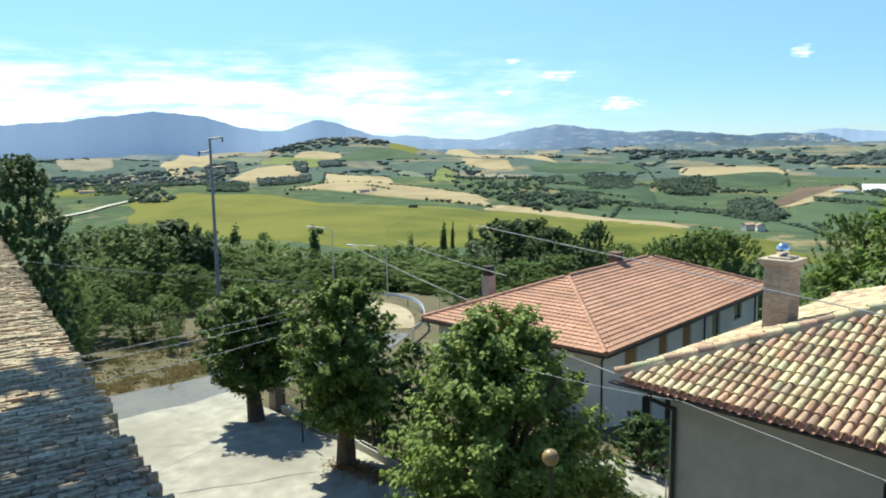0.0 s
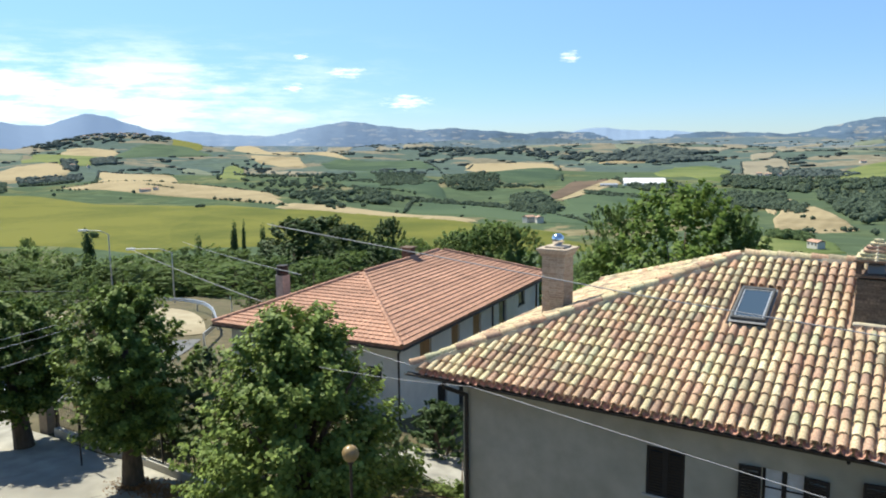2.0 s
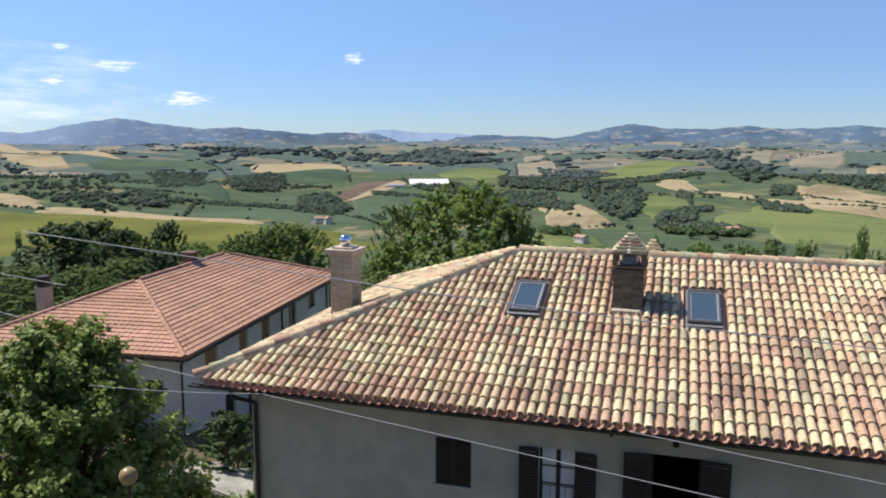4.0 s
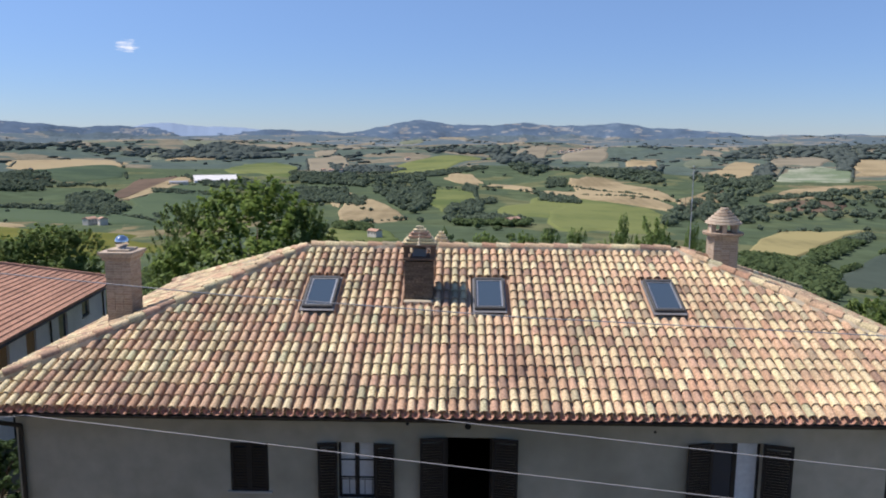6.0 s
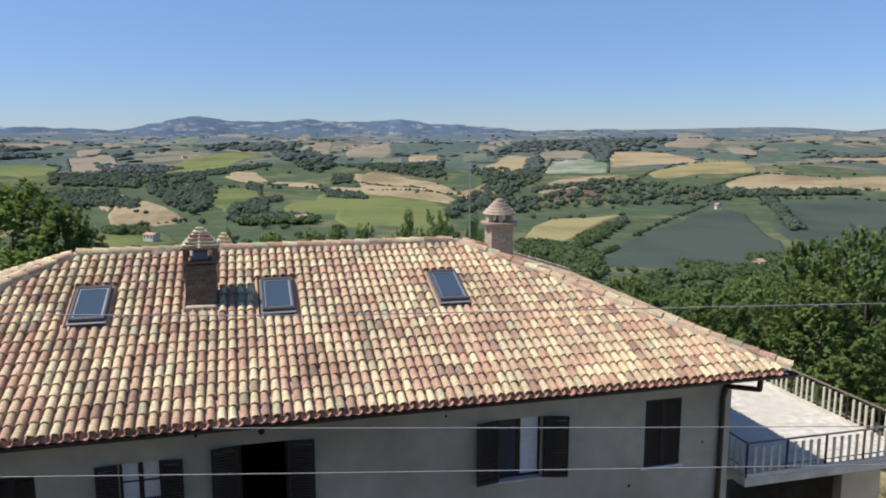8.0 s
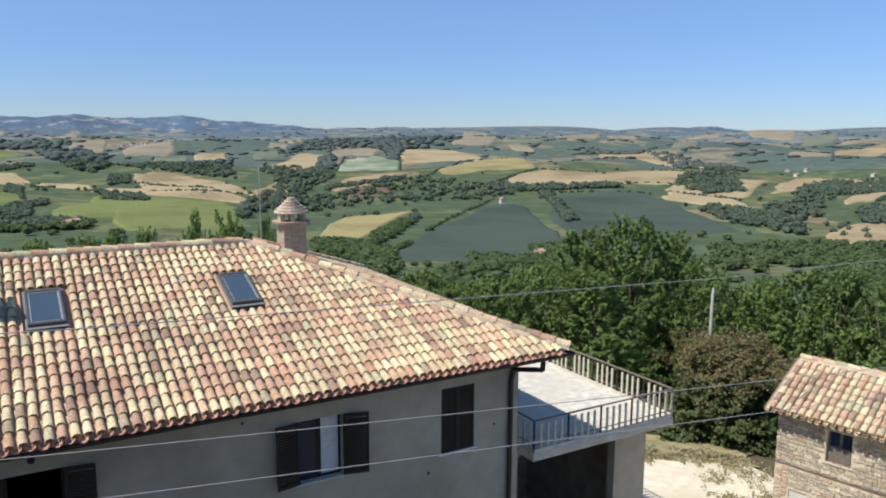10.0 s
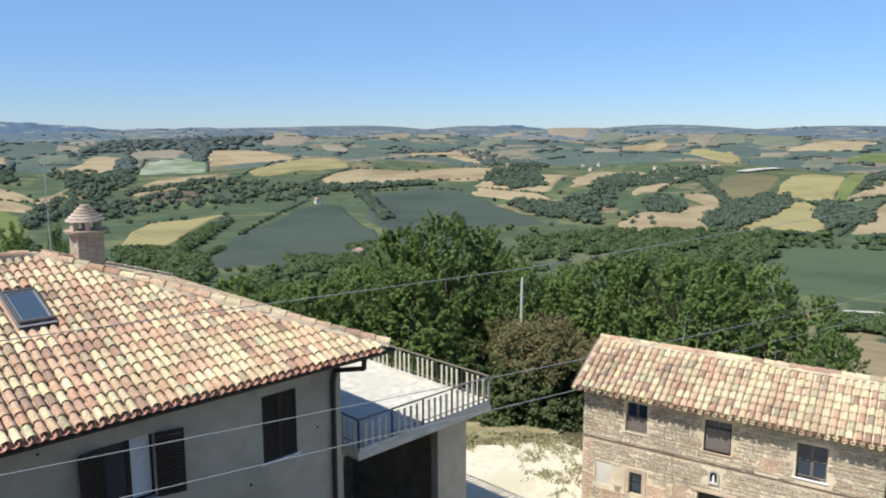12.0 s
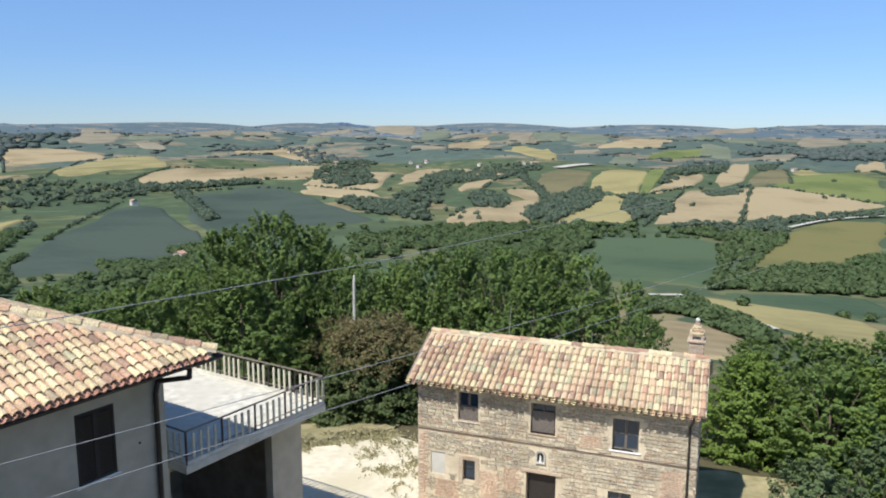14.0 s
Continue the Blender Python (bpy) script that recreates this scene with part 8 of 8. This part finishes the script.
place(OAK, 28.8, 32.0, 8.9, 6.5)
place(ACACIA, 30.2, 33.2, 8.6, 5.1)
place(ACACIA, 40.3, 29.6, 9.4, 5.3)
place(OAK, 40.0, 26.5, 10.0, 5.4)
place(ACACIA, 39.5, 23.6, 10.3, 4.7)
place(ACACIA, 38.9, 20.5, 10.1, 5.2)
place(OAK, 41.6, 19.5, 10.0, 5.3)
place(ACACIA, 42.6, 17.4, 10.0, 5.1)
place(OAK, 40.5, 24.6, 9.4, 5.7)
place(OAK, 37.0, 17.6, 8.4, 5.5)
place(ACACIA, 42.0, 30.5, 9.4, 4.8)
place(ACACIA, 43.6, 14.7, 8.4, 4.9)
place(ACACIA, 38.2, 11.9, 6.4, 3.1)
place(OAK, 39.4, 6.6, 5.5, 5.3)
place(OAK, 39.0, 4.2, 6.1, 5.0)
place(OAK, 37.9, 2.4, 6.2, 5.0)
place(OAK, 37.0, 0.5, 6.8, 5.1)
place(OAK, 36.0, -1.3, 6.9, 4.8)
place(ACACIA, 33.9, 2.7, 5.2, 4.3)
place(OAK, 44.6, 40.2, 11.6, 6.4)
place(OAK, 39.0, 42.9, 11.2, 6.1)
place(ACACIA, 32.8, 42.9, 9.6, 5.6)
place(OAK, 28.7, 43.4, 8.4, 5.2)

# three lime trees along the yard
for i, (x, y, h, w, leaves) in enumerate(((-29.4, 14.9, 6.15, 4.9, 24000), (-22.3, 14.8, 7.1, 4.75, 26000), (-14.95, 15.3, 7.25, 6.45, 50000))):
    t = make_tree("lime_tree", ("small lime tree with a thick trunk at the yard's edge", "pruned lime tree with a round crown beside the fence", "large spreading lime tree with a full dark green crown")[i],
                  LEAF_LIME, 60 + i, h, w, leaves, (0.15, 0.145, 0.145)[i], (0.32, 0.30, 0.04)[i], (0.34, 0.34, 0.3)[i], 14, 0, ("round", "egg", "broad")[i], 80, 1.6, 0.42, 0.13, 0.72)
    t.matrix_basis = Matrix.Translation((x, y, ground_z(x, y))) @ t.matrix_basis
    t["group"] = "lime trees"


def bush(name, label, x, y, h, w, mat, leaves, leaf, seed, depth=None, lumps=10):
    """A bush that grows from the ground in several stems."""
    rng = np.random.default_rng(seed)
    e = thing(name, pose(x, y, ground_z(x, y)), label, "bush")
    bm = bmesh.new()
    for i in range(6):
        a = i * 1.05
        limb(bm, [(0.1 * math.cos(a), 0.1 * math.sin(a), -0.1), (w * 0.15 * math.cos(a), w * 0.15 * math.sin(a), h * 0.4), (w * 0.3 * math.cos(a), w * 0.3 * math.sin(a), h * 0.75)], [0.05, 0.035, 0.01], 5)
    part("stem", bm, BARK, e)
    p, nm = shoot_crown(rng, 0.0, h, w / 2, "dome", leaves // 40, 40, seed)
    leaves = len(p)
    p[:, 2] = np.maximum(p[:, 2], 0.02)
    if depth:
        p[:, 1] *= depth / w
    c = new("foliage", leaf_cards("foliage", p, nm, leaf * rng.uniform(0.7, 1.3, leaves), mat, seed))
    c.parent = e
    return e


# the tree that shades the top of the old wall: its stem stands behind the wall, the crown leans over it
# unseen; added for its dappled shade and bent to stay out of view
t = make_tree("plane_tree", "tall plane tree out of view, leaning over the old wall to shade it", LEAF_OAK, 77, 18.4, 5.6, 950, 0.25, 0.76, 0.24, 12, 95)
for ob in t.children:
    for v in ob.data.vertices:
        lean = smooth(10.5, 15.0, v.co.z)
        v.co.y += 4.9 * lean
        v.co.x += 0.9 * lean
t.matrix_basis = Matrix.Translation((-9.4, -3.0, ground_z(-9.4, -3.0))) @ t.matrix_basis
# bushes
pb = bush("purple_bush", "broad dark green bush with a brownish purple top above the yard", 33.1, 25.9, 5.6, 7.6, LEAF_PURPLE_GREEN, 44000, 0.17, 81, None, 34)
rng = np.random.default_rng(181)
p0, n0 = crown_points(rng, 520, 2.8, 6.0, 3.7, 30)
p0 = p0[p0[:, 2] > 4.3 - 0.35 * np.hypot(p0[:, 0], p0[:, 1])]
p = np.repeat(p0, 26, 0) + rng.normal(size=(len(p0) * 26, 3)) * np.array([0.19, 0.19, 0.15])
nm = rng.normal(size=p.shape) * 0.5 + np.array([0, 0, 0.7]) + p * np.array([0.15, 0.15, 0.0])
top = new("top_foliage", leaf_cards("top_foliage", p, nm, 0.14 * rng.uniform(0.7, 1.3, len(p)), LEAF_RED, 182))
top.parent = pb
top["label"] = "brownish purple leaves"
bush("olive_bush", "grey-green bush beside the stone house", 24.1, 6.4, 1.9, 1.5, LEAF_GREY, 3500, 0.10, 82)
bush("olive_bush", "tall grey-green bush on the slope", 25.9, 2.3, 3.9, 3.8, LEAF_GREY, 9000, 0.12, 83)
bush("olive_bush", "tall grey-green bush on the slope", 28.4, 0.4, 4.3, 3.6, LEAF_GREY, 8000, 0.13, 84)
bush("olive_bush", "grey-green bush near the white house", -15.4, 20.4, 2.2, 2.2, LEAF_GREY, 6000, 0.09, 85)
bush("laurel_bush", "dark green bush against the white house", -16.2, 24.9, 2.3, 2.6, LEAF_DARK, 5000, 0.13, 86)
bush("laurel_bush", "dark green bush against the white house", -17.6, 26.3, 1.9, 2.0, LEAF_DARK, 4000, 0.12, 87)
bush("olive_bush", "grey-green shrub between the lime trees", -21.3, 17.4, 4.4, 2.6, LEAF_GREY, 6500, 0.13, 88)
bush("garden_shrub", "dark green shrub behind the iron fence", -27.6, 17.6, 2.0, 2.6, LEAF_DARK, 5000, 0.13, 89)
bush("garden_shrub", "dark green shrub behind the iron fence", -24.4, 17.9, 2.2, 2.6, LEAF_OAK, 5000, 0.13, 90)
bush("garden_shrub", "yellow-green shrub by the road bend", -28.2, 22.4, 2.7, 1.6, LEAF_LIME, 3500, 0.13, 91)
bush("clipped_hedge", "low clipped yellowish hedge beside the paving", -13.2, 21.4, 0.75, 6.5, LEAF_LIME, 7000, 0.08, 92, 1.0)
bush("hazel_bush", "dense green bush on the slope behind the stone house", 35.3, 6.0, 5.2, 5.0, LEAF_WALNUT, 26000, 0.12, 93)
bush("hazel_bush", "dense green bush on the slope behind the stone house", 35.2, 1.5, 5.2, 5.6, LEAF_WALNUT, 26000, 0.12, 94)

def weeds(name, label, mat, x0, y0, x1, y1, spread, count, size, seed):
    """Tufts of grass and weeds along a strip of ground."""
    rng = np.random.default_rng(seed)
    f = rng.uniform(0, 1, count)
    x, y = x0 + (x1 - x0) * f + rng.normal(size=count) * spread, y0 + (y1 - y0) * f + rng.normal(size=count) * spread
    C, N, S = [], [], []
    for a, b in zip(x, y):
        if noise.noise((a * 0.7, b * 0.7, seed)) < -0.12:
            continue
        z, k = ground_z(a, b) + 0.10, 9
        d = rng.normal(size=(k, 3)) * np.array([0.12, 0.12, 0.05])
        C.append(np.array([a, b, z + 0.06]) + np.abs(d) * np.array([0, 0, 1]) + d * np.array([1, 1, 0]))
        N.append(rng.normal(size=(k, 3)) * np.array([1, 1, 0.35]))
        S.append(rng.uniform(0.6, 1.4, k) * size)
    me = leaf_cards(name, np.concatenate(C), np.concatenate(N), np.concatenate(S), mat, seed)
    tagged(new(name, me), label, "weeds", kind="stuff")


weeds("dry_weeds", "dry weeds growing through the gravel", LEAF_STRAW, 23.4, 16.4, 27.6, 21.6, 0.8, 320, 0.09, 95)
weeds("dry_weeds", "dry grass along the edge of the gravel", LEAF_STRAW, 20.5, 25.6, 28.5, 22.0, 0.6, 900, 0.13, 96)
weeds("dry_weeds", "dry tufts of grass along the road bank", LEAF_BANK, -40.2, 2.0, -40.6, 27.0, 1.1, 2600, 0.12, 97)
weeds("orchard_grass", "rough olive grass under the orchard trees", LEAF_ORCHARD, -46.5, 5.0, -47.5, 30.0, 3.0, 1500, 0.11, 197)
weeds("fallen_leaves", "brown fallen leaves beside the fence", LEAF_FALLEN, -22.5, 14.6, -19.5, 15.2, 0.3, 260, 0.06, 98)

# cables
def cable(pts, r=0.008, sag=0.0, label="thin grey overhead cable"):
    """An overhead cable through points, hanging a little between them."""
    fine = []
    for p, q in zip(pts, pts[1:]):
        p, q = Vector(p), Vector(q)
        n = 14
        for k in range(n):
            f = k / n
            fine.append(p.lerp(q, f) - Vector((0, 0, sag * 4 * f * (1 - f))))
    fine.append(Vector(pts[-1]))
    bm = bmesh.new()
    prev = None
    for i, p in enumerate(fine):
        d = (fine[min(i + 1, len(fine) - 1)] - fine[max(i - 1, 0)]).normalized()
        q = d.to_track_quat("Z", "Y")
        ring = [bm.verts.new(p + q @ Vector((r * math.cos(1.257 * k), r * math.sin(1.257 * k), 0))) for k in range(5)]
        if prev:
            for k in range(5):
                bm.faces.new((prev[k], prev[(k + 1) % 5], ring[(k + 1) % 5], ring[k]))
        prev = ring
    ob = finish("cable", bm, WIRE_GREY, smooth=True)
    tagged(ob, label, "cable", "overhead cables")


cable([(-0.67, 14.62, 6.07), (60.00, 10.00, 2.60)], 0.011, 0.25)
cable([(-8.74, 14.62, 6.00), (62.00, 10.00, 1.20)], 0.011, 0.20)
cable([(-13.06, 14.20, 5.90), (-8.74, 14.62, 6.00)], 0.008, 0.05)
cable([(-54.20, 52.13, 3.67), (-10.20, 10.00, 10.16), (-3.20, 10.00, 9.56), (0.84, 10.00, 9.30), (12.20, 10.00, 8.85), (60.00, 10.00, 8.00)], 0.008, 0.00)
cable([(-47.94, 33.00, 4.03), (-29.25, 27.58, 3.32)], 0.020, 0.10)
cable([(-47.47, 37.02, 4.15), (-20.88, 21.82, 6.42)], 0.015, 0.10)
cable([(-29.82, 4.54, 8.30), (-34.37, 20.84, 4.56)], 0.009, 0.15)
cable([(-16.78, 3.66, 7.38), (-25.52, 15.19, 5.44)], 0.009, 0.05)
cable([(-16.78, 3.65, 7.24), (-25.52, 15.18, 5.17)], 0.009, 0.08)
cable([(-16.79, 3.60, 6.76), (-25.22, 14.72, 4.65)], 0.009, 0.10)
cable([(-17.09, 18.52, 5.26), (-10.45, 14.70, 6.21)], 0.010, 0.03)
